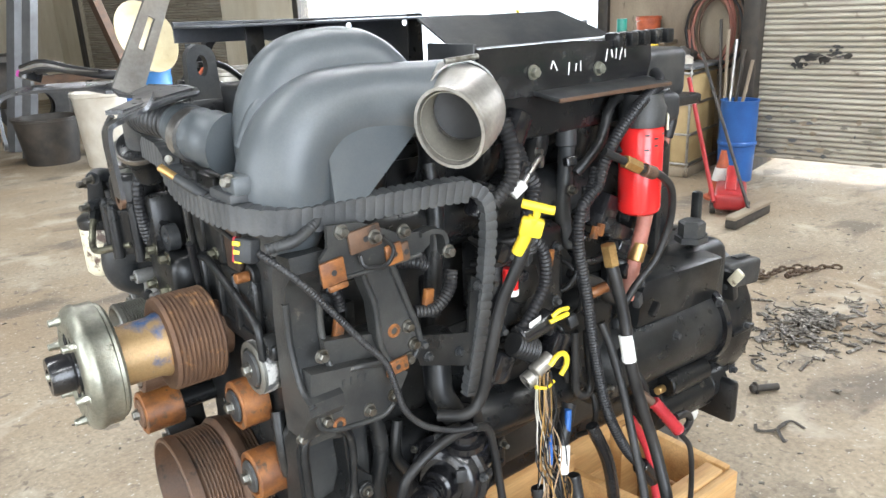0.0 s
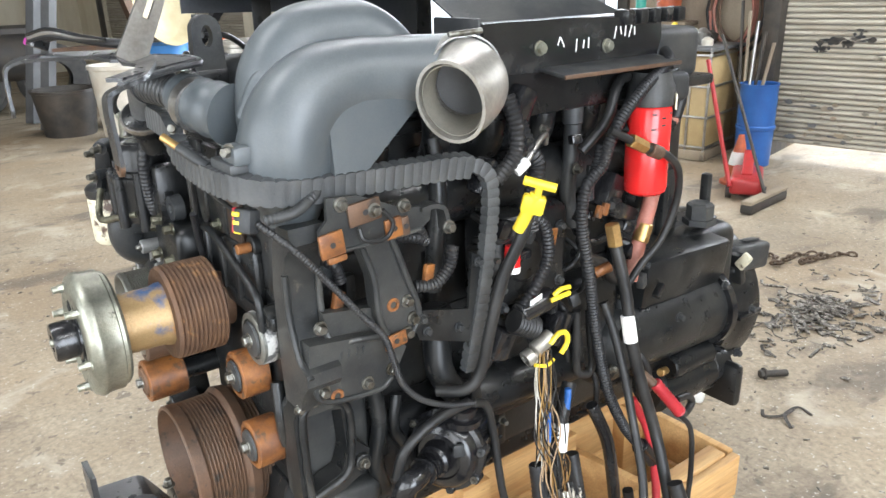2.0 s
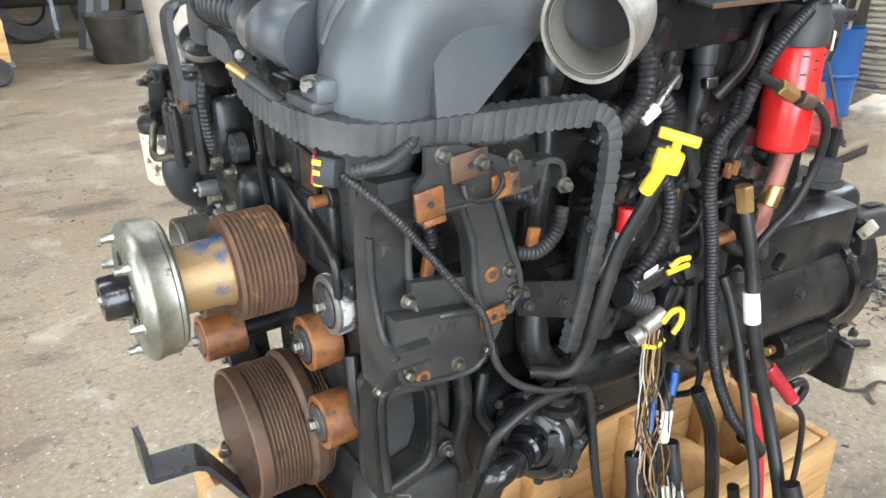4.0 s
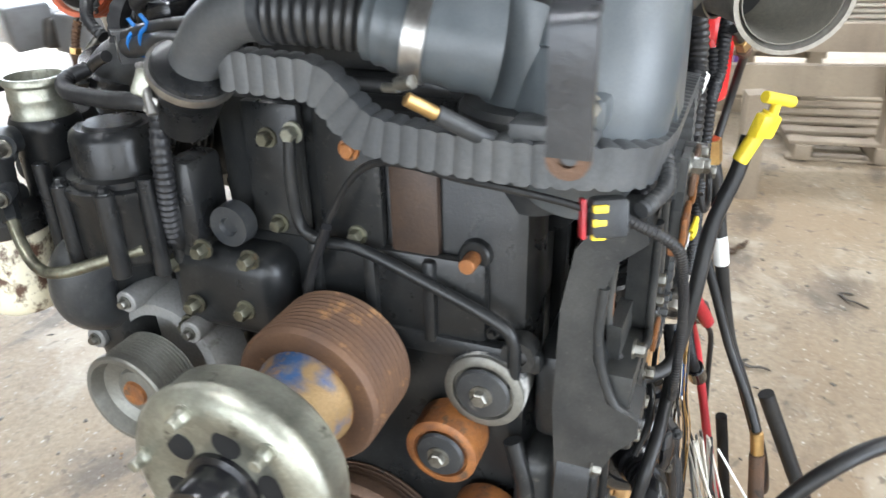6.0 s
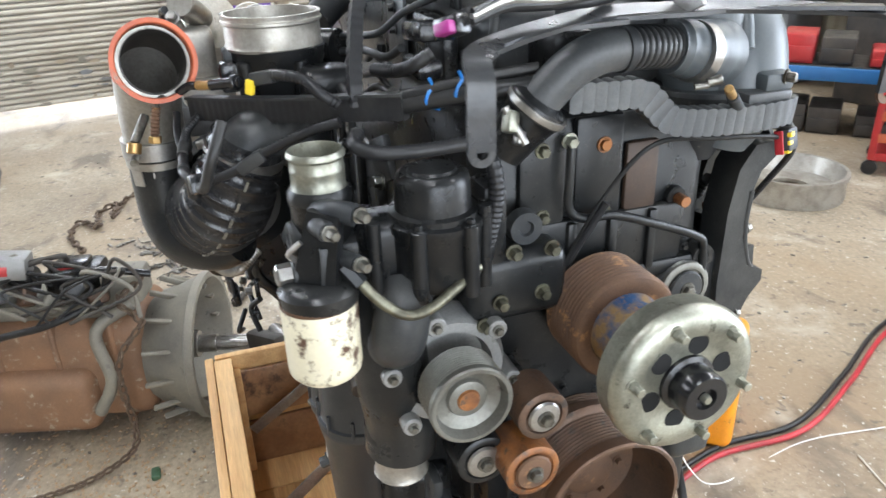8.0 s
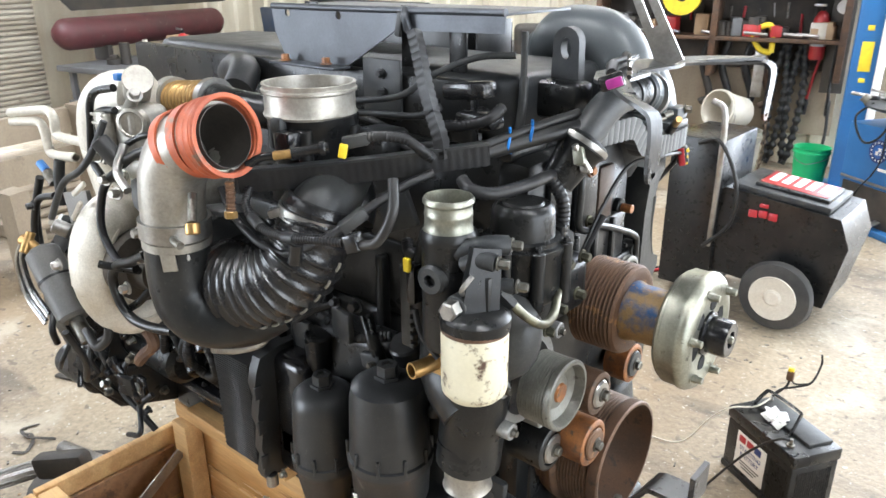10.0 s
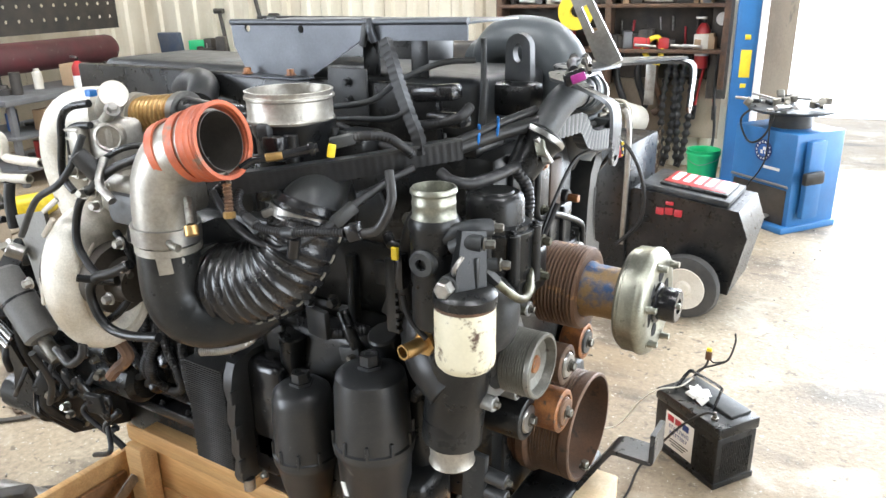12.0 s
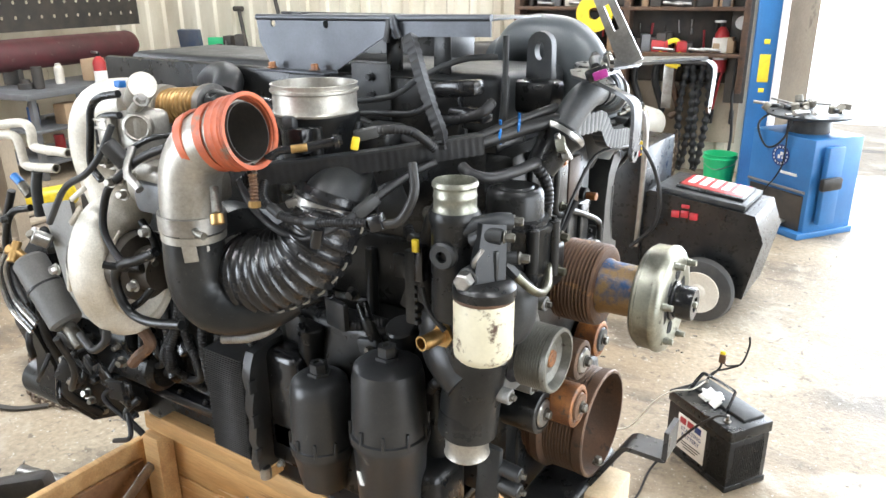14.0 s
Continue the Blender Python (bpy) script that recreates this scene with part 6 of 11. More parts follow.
# cast accessory bracket
cb = part("accessory_bracket", slab(B(), [(-0.594, 1.139), (-0.525, 1.130), (-0.483, 1.121), (-0.456, 1.094), (-0.479, 1.056), (-0.505, 1.043), (-0.584, 1.056), (-0.598, 1.101)], (0, -0.240, 0), X, UP, 0.024), CAST, engine, "ribbed cast accessory bracket")
part("bracket_leg", slab(B(), [(-0.262, 1.288), (-0.266, 1.268), (-0.246, 1.250), (-0.234, 1.215), (-0.232, 1.160), (-0.246, 1.118), (-0.273, 1.106), (-0.274, 1.090), (-0.256, 1.068), (-0.240, 1.030), (-0.206, 1.030), (-0.201, 1.10), (-0.203, 1.20), (-0.212, 1.255), (-0.232, 1.285)], (-0.606, 0, 0), EXH, UP, 0.048), CAST, cb)
part("bracket_leg", slab(B(), [(-0.516, 1.250), (-0.470, 1.252), (-0.433, 1.136), (-0.448, 1.106), (-0.482, 1.110), (-0.496, 1.147), (-0.500, 1.201)], (0, -0.240, 0), X, UP, 0.022), CAST, cb)
part("bracket_web", slab(B(), [(-0.565, 1.168), (-0.492, 1.156), (-0.479, 1.105), (-0.565, 1.110)], (0, -0.236, 0), X, UP, 0.012), CAST, cb)
part("bracket_back", box(B(), (-0.525, -0.205, 1.10), (0.14, 0.05, 0.09), 0.012), IRON, cb)
for line_, r_ in (([(-0.604, -0.236, 1.225), (-0.603, -0.235, 1.17), (-0.602, -0.250, 1.118), (-0.60, -0.274, 1.10)], 0.0045), ([(-0.560, -0.236, 1.225), (-0.560, -0.235, 1.17), (-0.556, -0.250, 1.128), (-0.525, -0.265, 1.128), (-0.486, -0.264, 1.120)], 0.0045),
                  ([(-0.513, -0.264, 1.246), (-0.499, -0.264, 1.201), (-0.495, -0.264, 1.150), (-0.482, -0.264, 1.114)], 0.0042), ([(-0.471, -0.264, 1.250), (-0.452, -0.264, 1.195), (-0.434, -0.264, 1.138), (-0.448, -0.264, 1.108)], 0.0045), ([(-0.592, -0.264, 1.100), (-0.582, -0.264, 1.060), (-0.506, -0.264, 1.047), (-0.481, -0.264, 1.058)], 0.0040)):
    part("bracket_rib", hose(B(), line_, r_, 10), CAST, cb)
for x, z, w in ((-0.552, 1.085, 0.004), (-0.541, 1.085, 0.003), (-0.530, 1.084, 0.004), (-0.521, 1.083, 0.003)):
    part("cast_mark", box(B(), (x, -0.2643, z + 0.028), (w, 0.0012, 0.010), 0.0003), CAST, cb)
bolts("bracket_bolt", [(-0.519, -0.264, 1.063), (-0.581, -0.264, 1.073), (-0.481, -0.264, 1.070), (-0.451, -0.262, 1.158), (-0.443, -0.262, 1.131), (-0.453, -0.262, 1.113), (-0.576, -0.260, 1.157)], SIDE, cb, 0.0095, 0.010)
for p in ((-0.566, -0.2645, 1.098), (-0.563, -0.2645, 1.060), (-0.472, -0.2625, 1.158)):
    part("bracket_boss", lathe(B(), p, SIDE, [(-0.01, 0), (-0.01, 0.0095), (0, 0.0095), (0.0012, 0.0085), (0.0012, 0.005), (-0.001, 0.0045), (-0.001, 0)], 20), ORANGE_RUST, cb, "rust-rimmed hole")
strip = part("bracket_strip", slab(B(), [(-0.578, 1.255), (-0.486, 1.256), (-0.440, 1.258), (-0.425, 1.268), (-0.422, 1.287), (-0.464, 1.290), (-0.485, 1.300), (-0.525, 1.318), (-0.566, 1.322), (-0.567, 1.296), (-0.578, 1.285)], (0, -0.278, 0), X, UP, 0.006), CAST, engine, "dark pressed bracket strip")
part("strip_hook", sweep(B(), bend([(-0.44, -0.281, 1.284), (-0.422, -0.282, 1.286), (-0.406, -0.283, 1.278), (-0.402, -0.283, 1.250)], 6), 1.0, section=[(-0.003, -0.010), (0.003, -0.010), (0.003, 0.010), (-0.003, 0.010)], up=(0, 0, 1)), CAST, strip)
part("strip_fold", hose(B(), [(-0.578, -0.284, 1.256), (-0.486, -0.284, 1.257), (-0.440, -0.284, 1.259)], 0.003, 8), CAST, strip)
bolts("strip_bolt", [(-0.549, -0.284, 1.312), (-0.508, -0.288, 1.298), (-0.464, -0.284, 1.294), (-0.403, -0.292, 1.256)], SIDE, strip, 0.0095, 0.010)
part("strip_cable", hose(B(), [(-0.500, -0.295, 1.298), (-0.488, -0.298, 1.280), (-0.502, -0.300, 1.264), (-0.528, -0.298, 1.268), (-0.532, -0.294, 1.282)], 0.0028, 8), RUBBER, strip)
for p, s, mm in (((-0.565, -0.287, 1.268), (0.032, 0.005, 0.030), ORANGE_RUST), ((-0.520, -0.287, 1.298), (0.044, 0.005, 0.028), BROWN), ((-0.481, -0.287, 1.270), (0.024, 0.005, 0.026), ORANGE_RUST), ((-0.464, -0.286, 1.269), (0.012, 0.005, 0.024), BROWN), ((-0.476, -0.270, 1.112), (0.034, 0.005, 0.020), ORANGE_RUST), ((-0.556, -0.280, 1.247), (0.026, 0.008, 0.009), ORANGE_RUST)):
    tab = part("rusty_tab", box(B(), p, s, 0.003, pose(0, 0, 0, 0, -6, 0)), mm, strip, "rusted steel tab")
    # black disc on the uncut tab, a hole's shade painted on
    part("tab_hole", lathe(B(), (p[0], p[1] - 0.0028, p[2]), SIDE, [(0, 0), (0, 0.0036), (0.0006, 0.0036), (0.0006, 0)], 14), MARK_SHADE, tab)
# pressed loom bracket
lb = part("loom_bracket", slab(B(), [(-0.345, 1.200), (-0.328, 1.190), (-0.322, 1.105), (-0.320, 1.09), (-0.338, 1.022), (-0.328, 0.952), (-0.349, 0.962), (-0.354, 1.069), (-0.437, 1.098), (-0.448, 1.130), (-0.430, 1.139), (-0.353, 1.119)], (0, -0.262, 0), X, UP, 0.005, [[(-0.345, 1.075), (-0.333, 1.072), (-0.340, 1.02), (-0.346, 1.02)]]), IRON, engine, "black pressed-steel loom bracket")
bolts("loom_bolt", [(-0.432, -0.268, 1.128), (-0.425, -0.268, 1.108), (-0.372, -0.268, 1.098), (-0.336, -0.268, 1.185)], SIDE, lb, 0.0075, 0.008, DUSTY)
for pts, r in (([(-0.47, -0.235, 1.27), (-0.445, -0.245, 1.262), (-0.42, -0.245, 1.25), (-0.405, -0.24, 1.23)], 0.0065), ([(-0.45, -0.23, 1.235), (-0.42, -0.24, 1.232), (-0.40, -0.24, 1.222)], 0.0075), ([(-0.43, -0.25, 1.168), (-0.40, -0.255, 1.166), (-0.375, -0.255, 1.185), (-0.365, -0.25, 1.21)], 0.0085), ([(-0.545, -0.215, 1.225), (-0.53, -0.225, 1.215), (-0.522, -0.22, 1.19)], 0.007)):
    part("loom", ribbed(B(), pts, r, 0.0055, 0.16, 12), LOOM, engine)
for p in ((-0.407, -0.250, 1.180), (-0.535, -0.232, 1.170), (-0.177, -0.250, 1.180)):
    part("orange_plug", box(B(), p, (0.016, 0.008, 0.028), 0.002, pose(0, 0, 0, 0, 14, 10)), ORANGE_RUST, engine, "orange plug clip")
part("coolant_tube", hose(B(), [(-0.352, -0.19, 1.345), (-0.355, -0.205, 1.28), (-0.362, -0.205, 1.2), (-0.366, -0.20, 1.13)], 0.013, 18), IRON, engine)
part("lower_elbow", hose(B(), [(-0.365, -0.205, 1.09), (-0.372, -0.215, 1.045), (-0.372, -0.222, 1.01), (-0.355, -0.23, 0.975), (-0.325, -0.225, 0.955)], 0.0205, 24), IRON, engine, "smooth black steel elbow")
part("elbow_collar", rod(B(), (-0.366, -0.206, 1.105), (-0.366, -0.206, 1.065), 0.024, 22), BLACK, engine)

# electric pump low on the side
PAX = Vector((-0.86, -0.45, 0.12)).normalized()
PUMP = Vector((-0.338, -0.222, 0.887))
pump = part("electric_pump", lathe(B(), PUMP, PAX, [(-0.03, 0), (-0.03, 0.048), (-0.022, 0.054), (0.045, 0.057), (0.048, 0.063), (0.058, 0.063), (0.060, 0.056), (0.072, 0.053), (0.078, 0.046), (0.080, 0.036), (0.076, 0.034), (0.076, 0.026), (0.096, 0.024), (0.100, 0.020), (0.100, 0)], 48), GLOSS, engine, "round glossy black pump")
pu, pv, pw = frame_of(PAX)
for k in range(18):
    a = radians(20 * k)
    c = PUMP + PAX * 0.010 + (pu * math.cos(a) + pv * math.sin(a)) * 0.0575
    part("pump_rib", sweep(B(), [c - PAX * 0.032, c, c + PAX * 0.034], 0.0032, 6), GLOSS, pump)
for k in range(8):
    a = radians(45 * k + 12)
    c = PUMP + PAX * 0.058 + (pu * math.cos(a) + pv * math.sin(a)) * 0.0605
    part("pump_lug", rod(B(), c - PAX * 0.016, c + PAX * 0.004, 0.0075, 12), GLOSS, pump)
    part("pump_bolt", bolt(B(), c + PAX * 0.004, PAX, 0.006, 0.006), BOLT if k % 2 else DUSTY, pump)
part("pump_cap", lathe(B(), (-0.365, -0.262, 0.945), (0, -0.1, 1), [(0, 0), (0, 0.030), (0.010, 0.030), (0.012, 0.022), (0.024, 0.021), (0.026, 0.014), (0.036, 0.013), (0.036, 0)], 26), GLOSS, pump)
part("pump_plate", box(B(), (-0.395, -0.292, 0.920), (0.016, 0.006, 0.020), 0.002, pose(0, 0, 0, 0, 0, -25)), DUSTY, pump)
snout = PUMP + PAX * 0.096
part("pump_elbow", hose(B(), [snout, snout + PAX * 0.018, (-0.468, -0.288, 0.905), (-0.482, -0.285, 0.893), (-0.488, -0.275, 0.85)], 0.0165, 20), GLOSS, pump)
for k in range(4):
    part("elbow_ring", sweep(B(), [snout + PAX * (0.004 + 0.008 * k), snout + PAX * (0.008 + 0.008 * k)], 0.0205, 22), GLOSS, pump)
part("pump_wire", hose(B(), [(-0.372, -0.262, 0.979), (-0.392, -0.268, 0.985), (-0.43, -0.272, 0.970), (-0.455, -0.262, 0.94)], 0.004, 8), RUBBER, pump)
part("guard_tab", slab(B(), [(-0.46, 0.835), (-0.40, 0.850), (-0.385, 0.820), (-0.415, 0.795), (-0.455, 0.800)], (0, -0.315, 0), X, UP, 0.004), DUSTY, pump, "bent grey guard plate")
part("pump_hose", hose(B(), [(-0.488, -0.272, 0.905), (-0.478, -0.278, 0.945), (-0.448, -0.284, 0.972), (-0.41, -0.286, 0.984), (-0.37, -0.286, 0.986)], 0.0072, 14), RUBBER, engine)
part("mount_box", box(B(), (-0.545, -0.185, 0.955), (0.12, 0.04, 0.16), 0.015, None, 3), CAST, engine)
mf = part("mount_lip", slab(B(), [(-0.612, 0.895), (-0.60, 0.882), (-0.545, 0.900), (-0.512, 0.915), (-0.508, 0.945), (-0.528, 0.965), (-0.532, 1.030), (-0.548, 1.045), (-0.602, 1.052), (-0.614, 1.03)], (0, -0.208, 0), X, UP, 0.030, [[(-0.598, 0.912), (-0.552, 0.926), (-0.542, 0.955), (-0.546, 1.022), (-0.594, 1.034)]]), IRON, engine, "cast mount frame")
part("frame_rim", hose(B(), [(-0.600, -0.240, 0.905), (-0.550, -0.240, 0.920), (-0.537, -0.240, 0.952), (-0.541, -0.240, 1.028), (-0.597, -0.240, 1.041), (-0.603, -0.240, 0.97), (-0.600, -0.240, 0.905)], 0.0055, 10), IRON, mf)
part("frame_boss", rod(B(), (-0.522, -0.205, 0.932), (-0.522, -0.246, 0.932), 0.012), IRON, mf)
part("lower_casting", box(B(), (-0.548, -0.190, 0.845), (0.13, 0.075, 0.075), 0.018, pose(0, 0, 0, 0, 8, 0), 3), CAST, engine)
part("side_rib", hose(B(), [(-0.48, -0.205, 1.03), (-0.475, -0.212, 0.96), (-0.485, -0.212, 0.90), (-0.47, -0.205, 0.84)], 0.012, 12), IRON, engine)
part("side_rib", hose(B(), [(-0.44, -0.205, 0.99), (-0.45, -0.210, 0.94), (-0.43, -0.205, 0.90)], 0.009, 12), IRON, engine)
part("wire_tie", hose(B(), [(-0.605, -0.243, 0.885), (-0.590, -0.252, 0.875), (-0.575, -0.247, 0.888), (-0.592, -0.246, 0.898)], 0.0015, 6), STEEL, engine)
bolts("mount_bolt", [(-0.604, -0.238, 1.045), (-0.586, -0.238, 1.048), (-0.522, -0.246, 0.932), (-0.596, -0.238, 0.885)], SIDE, engine, 0.008, 0.009)
part("tensioner_arm", hose(B(), [(-0.60, -0.165, 1.05), (-0.605, -0.18, 1.0), (-0.60, -0.175, 0.96)], 0.009, 12), IRON, engine, "grimy tensioner arm")
part("lower_block", box(B(), (-0.44, -0.165, 0.86), (0.30, 0.07, 0.18), 0.02, None, 3), BLACK, engine)

# oil dipstick
tube = part("dipstick", hose(B(), [(-0.298, -0.328, 1.262), (-0.308, -0.322, 1.225), (-0.325, -0.305, 1.165), (-0.342, -0.298, 1.09), (-0.352, -0.290, 1.03), (-0.372, -0.28, 1.005), (-0.40, -0.25, 1.0)], 0.0085, 14), RUBBER, engine, "black dipstick tube")
part("dip_handle", rod(B(), (-0.312, -0.322, 1.238), (-0.302, -0.345, 1.290), 0.0085, 14), YELLOW, tube, "yellow plastic dipstick handle")
part("dip_block", box(B(), (-0.304, -0.341, 1.276), (0.030, 0.014, 0.026), 0.004, pose(0, 0, 0, 10, 12, -38)), YELLOW, tube)
part("dip_tee", rod(B(), (-0.316, -0.336, 1.309), (-0.286, -0.364, 1.298), 0.0062, 12), YELLOW, tube)
part("dip_stem", rod(B(), (-0.302, -0.346, 1.285), (-0.301, -0.350, 1.304), 0.005, 10), YELLOW, tube)

# bolted top plate with chalk marks
tp = part("top_plate", slab(B(), [(-0.30, 1.425), (0.05, 1.420), (0.062, 1.455), (0.058, 1.488), (-0.03, 1.488), (-0.12, 1.493), (-0.30, 1.493)], (0, -0.235, 0), X, UP, 0.006), GLOSS, engine, "black control unit plate")
part("plate_flange", box(B(), (-0.075, -0.262, 1.424), (0.25, 0.055, 0.006), 0.002, pose(0, 0, 0, 8, 0, 0)), DUSTY, tp)
part("flange_edge", box(B(), (-0.075, -0.290, 1.420), (0.25, 0.003, 0.006), 0.001), BROWN, tp, "rusty flange edge")
bolts("plate_bolt", [(-0.202, -0.242, 1.456), (-0.066, -0.242, 1.450)], SIDE, tp, 0.011, 0.010, ZINC)
part("plate_side", box(B(), (-0.30, -0.185, 1.45), (0.006, 0.10, 0.10), 0.002), DUSTY, tp)
for k, (x, z, a) in enumerate(((-0.165, 1.463, 20), (-0.158, 1.461, -30), (-0.13, 1.455, 5), (-0.115, 1.456, 8), (-0.105, 1.457, 0), (-0.048, 1.468, 12), (-0.036, 1.470, -15), (-0.026, 1.469, 4), (-0.015, 1.468, 18), (-0.005, 1.468, -6))):
    part("chalk_stroke", box(B(), (x, -0.2425, z), (0.002, 0.001, 0.012 + 0.003 * (k % 3)), 0.0003, pose(0, 0, 0, 0, a, 0)), LABEL, tp, "white chalk stroke")
part("control_unit", box(B(), (-0.10, -0.19, 1.425), (0.34, 0.08, 0.13), 0.01), BLACK, engine)
for k in range(5):
    part("unit_fin", box(B(), (-0.02 + 0.03 * k, -0.235, 1.488), (0.018, 0.03, 0.022), 0.004), BLACK, engine)

# fuel filter
RF = (0.018, -0.262)
ff = part("fuel_filter", lathe(B(), (*RF, 1.356), (0, 0, -1), [(0, 0), (0, 0.032), (0.004, 0.0345), (0.128, 0.0345), (0.136, 0.033), (0.141, 0.027), (0.142, 0)], 44), RED, engine, "bright red spin-on fuel filter with black print")
fh = part("filter_head", lathe(B(), (*RF, 1.357), UP, [(0, 0), (0, 0.036), (0.028, 0.037), (0.034, 0.033), (0.05, 0.03), (0.05, 0)], 32), DUSTY, engine, "cast fuel filter head")
part("head_arm", box(B(), (0.06, -0.22, 1.375), (0.12, 0.09, 0.05), 0.014, None, 3), DUSTY, fh)
part("paper_label", box(B(), (0.044, -0.290, 1.362), (0.024, 0.003, 0.024), 0.0006, pose(0, 0, 0, 0, 0, 42)), CREAM, fh, "torn paper label")
for k in range(5):
    a = radians(232 + 26 * (k % 3))
    part("print_bar", box(B(), (RF[0] + 0.0347 * math.cos(a), RF[1] + 0.0347 * math.sin(a), 1.346 - 0.017 * (k // 3) - 0.006 * (k % 2)), (0.0008, 0.008, 0.0028), 0.0002, Matrix.Rotation(a, 4, "Z")), MARK_SHADE, ff, "small black print")
part("filter_bracket", box(B(), (0.06, -0.20, 1.27), (0.03, 0.06, 0.20), 0.008), BLACK, engine)
part("pink_hose", hose(B(), [(0.125, -0.225, 1.315), (0.095, -0.232, 1.308), (0.078, -0.24, 1.28), (0.065, -0.245, 1.22), (0.045, -0.25, 1.17), (0.03, -0.25, 1.13), (0.01, -0.25, 1.06)], 0.013, 14), PIPE_RED, engine, "faded red coolant hose")
part("brass_joint", rod(B(), (0.04, -0.252, 1.155), (0.028, -0.252, 1.125), 0.014), COPPER, engine)
part("fuel_line", hose(B(), [(-0.11, -0.295, 1.338), (-0.085, -0.302, 1.325), (-0.045, -0.308, 1.305), (0.0, -0.312, 1.288), (0.04, -0.308, 1.255), (0.052, -0.30, 1.20), (0.035, -0.29, 1.14), (0.0, -0.28, 1.10), (-0.025, -0.27, 1.06)], 0.0062, 14), RUBBER, engine, "black rubber fuel line")
part("line_fitting", rod(B(), (-0.075, -0.304, 1.320), (-0.045, -0.308, 1.305), 0.0105, 6), COPPER, engine, "brass line fitting")
part("line_fitting", rod(B(), (-0.035, -0.309, 1.301), (-0.012, -0.311, 1.292), 0.0105, 12), BROWN, engine)
part("loom", ribbed(B(), [(0.075, -0.24, 1.432), (0.045, -0.27, 1.420), (-0.02, -0.282, 1.392), (-0.07, -0.285, 1.355), (-0.098, -0.285, 1.318), (-0.112, -0.285, 1.285), (-0.128, -0.282, 1.270), (-0.142, -0.280, 1.25), (-0.146, -0.280, 1.20), (-0.128, -0.282, 1.12), (-0.106, -0.282, 1.01), (-0.078, -0.288, 0.90), (-0.045, -0.30, 0.82), (-0.01, -0.31, 0.77)], 0.0088, 0.0055, 0.16, 14), LOOM, engine, "thick ribbed black conduit")
part("loom", ribbed(B(), [(-0.10, -0.275, 1.31), (-0.118, -0.278, 1.275), (-0.13, -0.275, 1.258), (-0.125, -0.27, 1.235)], 0.0095, 0.0055, 0.16, 14), LOOM, engine)
part("sleeve_end", rod(B(), (-0.01, -0.31, 0.77), (0.018, -0.318, 0.732), 0.0155, 14), GLOSS, engine)
part("vent_pipe", hose(B(), [(-0.098, -0.205, 1.42), (-0.097, -0.21, 1.36), (-0.100, -0.21, 1.30), (-0.108, -0.212, 1.24), (-0.106, -0.215, 1.20), (-0.088, -0.21, 1.175)], 0.0130, 18), DUSTY, engine, "grey vent pipe")
part("vent_collar", rod(B(), (-0.098, -0.209, 1.365), (-0.099, -0.21, 1.335), 0.0165, 18), DUSTY, engine)
bolts("vent_bolt", [(-0.115, -0.235, 1.272)], SIDE, engine, 0.009, 0.012)
for pts, r in (([(-0.115, -0.245, 1.30), (-0.075, -0.255, 1.34), (-0.05, -0.25, 1.385), (-0.02, -0.24, 1.40), (0.03, -0.235, 1.395)], 0.011), ([(-0.14, -0.26, 1.20), (-0.115, -0.262, 1.24), (-0.11, -0.26, 1.28)], 0.008), ([(0.10, -0.24, 1.40), (0.11, -0.25, 1.36), (0.10, -0.25, 1.325)], 0.015), ([(0.12, -0.23, 1.30), (0.14, -0.22, 1.33), (0.145, -0.21, 1.38), (0.12, -0.21, 1.42)], 0.008),
               ([(-0.118, -0.25, 1.04), (-0.117, -0.252, 0.97), (-0.113, -0.252, 0.93), (-0.09, -0.252, 0.915), (-0.078, -0.252, 0.93), (-0.082, -0.25, 0.98), (-0.086, -0.248, 1.03)], 0.0095), ([(-0.09, -0.24, 1.12), (-0.05, -0.24, 1.10), (-0.02, -0.235, 1.07), (0.02, -0.23, 1.05)], 0.016), ([(-0.03, -0.235, 1.16), (0.03, -0.235, 1.15), (0.08, -0.22, 1.145)], 0.014),
               ([(-0.10, -0.23, 1.15), (-0.06, -0.24, 1.145), (0.0, -0.23, 1.155)], 0.009)):
    part("hose", hose(B(), pts, r * 0.72, 14), RUBBER if r > 0.009 else BLACK, engine)
main = part("battery_cable", hose(B(), [(-0.083, -0.292, 1.158), (-0.080, -0.300, 1.13), (-0.072, -0.312, 1.07), (-0.070, -0.325, 1.0), (-0.055, -0.34, 0.92), (-0.04, -0.36, 0.84), (-0.045, -0.39, 0.77), (-0.05, -0.43, 0.66), (-0.02, -0.45, 0.56), (0.05, -0.45, 0.50)], 0.0098, 16), RUBBER, engine, "thick black rubber hose")
part("hose_fitting", rod(B(), (-0.088, -0.288, 1.190), (-0.083, -0.293, 1.155), 0.0125, 6), COPPER, main, "brass hexagon fitting")
part("white_sleeve", rod(B(), (-0.073, -0.316, 1.043), (-0.071, -0.325, 0.998), 0.0112, 16), LABEL, main, "white printed sleeve")
second = part("battery_cable", hose(B(), [(-0.095, -0.285, 1.06), (-0.088, -0.300, 1.02), (-0.085, -0.325, 0.95), (-0.09, -0.355, 0.87), (-0.105, -0.39, 0.80), (-0.123, -0.412, 0.752)], 0.0070, 14), RUBBER, engine, "black rubber hose")
part("hose_tail", rod(B(), (-0.123, -0.412, 0.752), (-0.128, -0.418, 0.715), 0.010, 12), COPPER, second, "brass hose end")
part("hose_tail", rod(B(), (-0.128, -0.418, 0.715), (-0.14, -0.43, 0.62), 0.012, 12), BROWN, second)
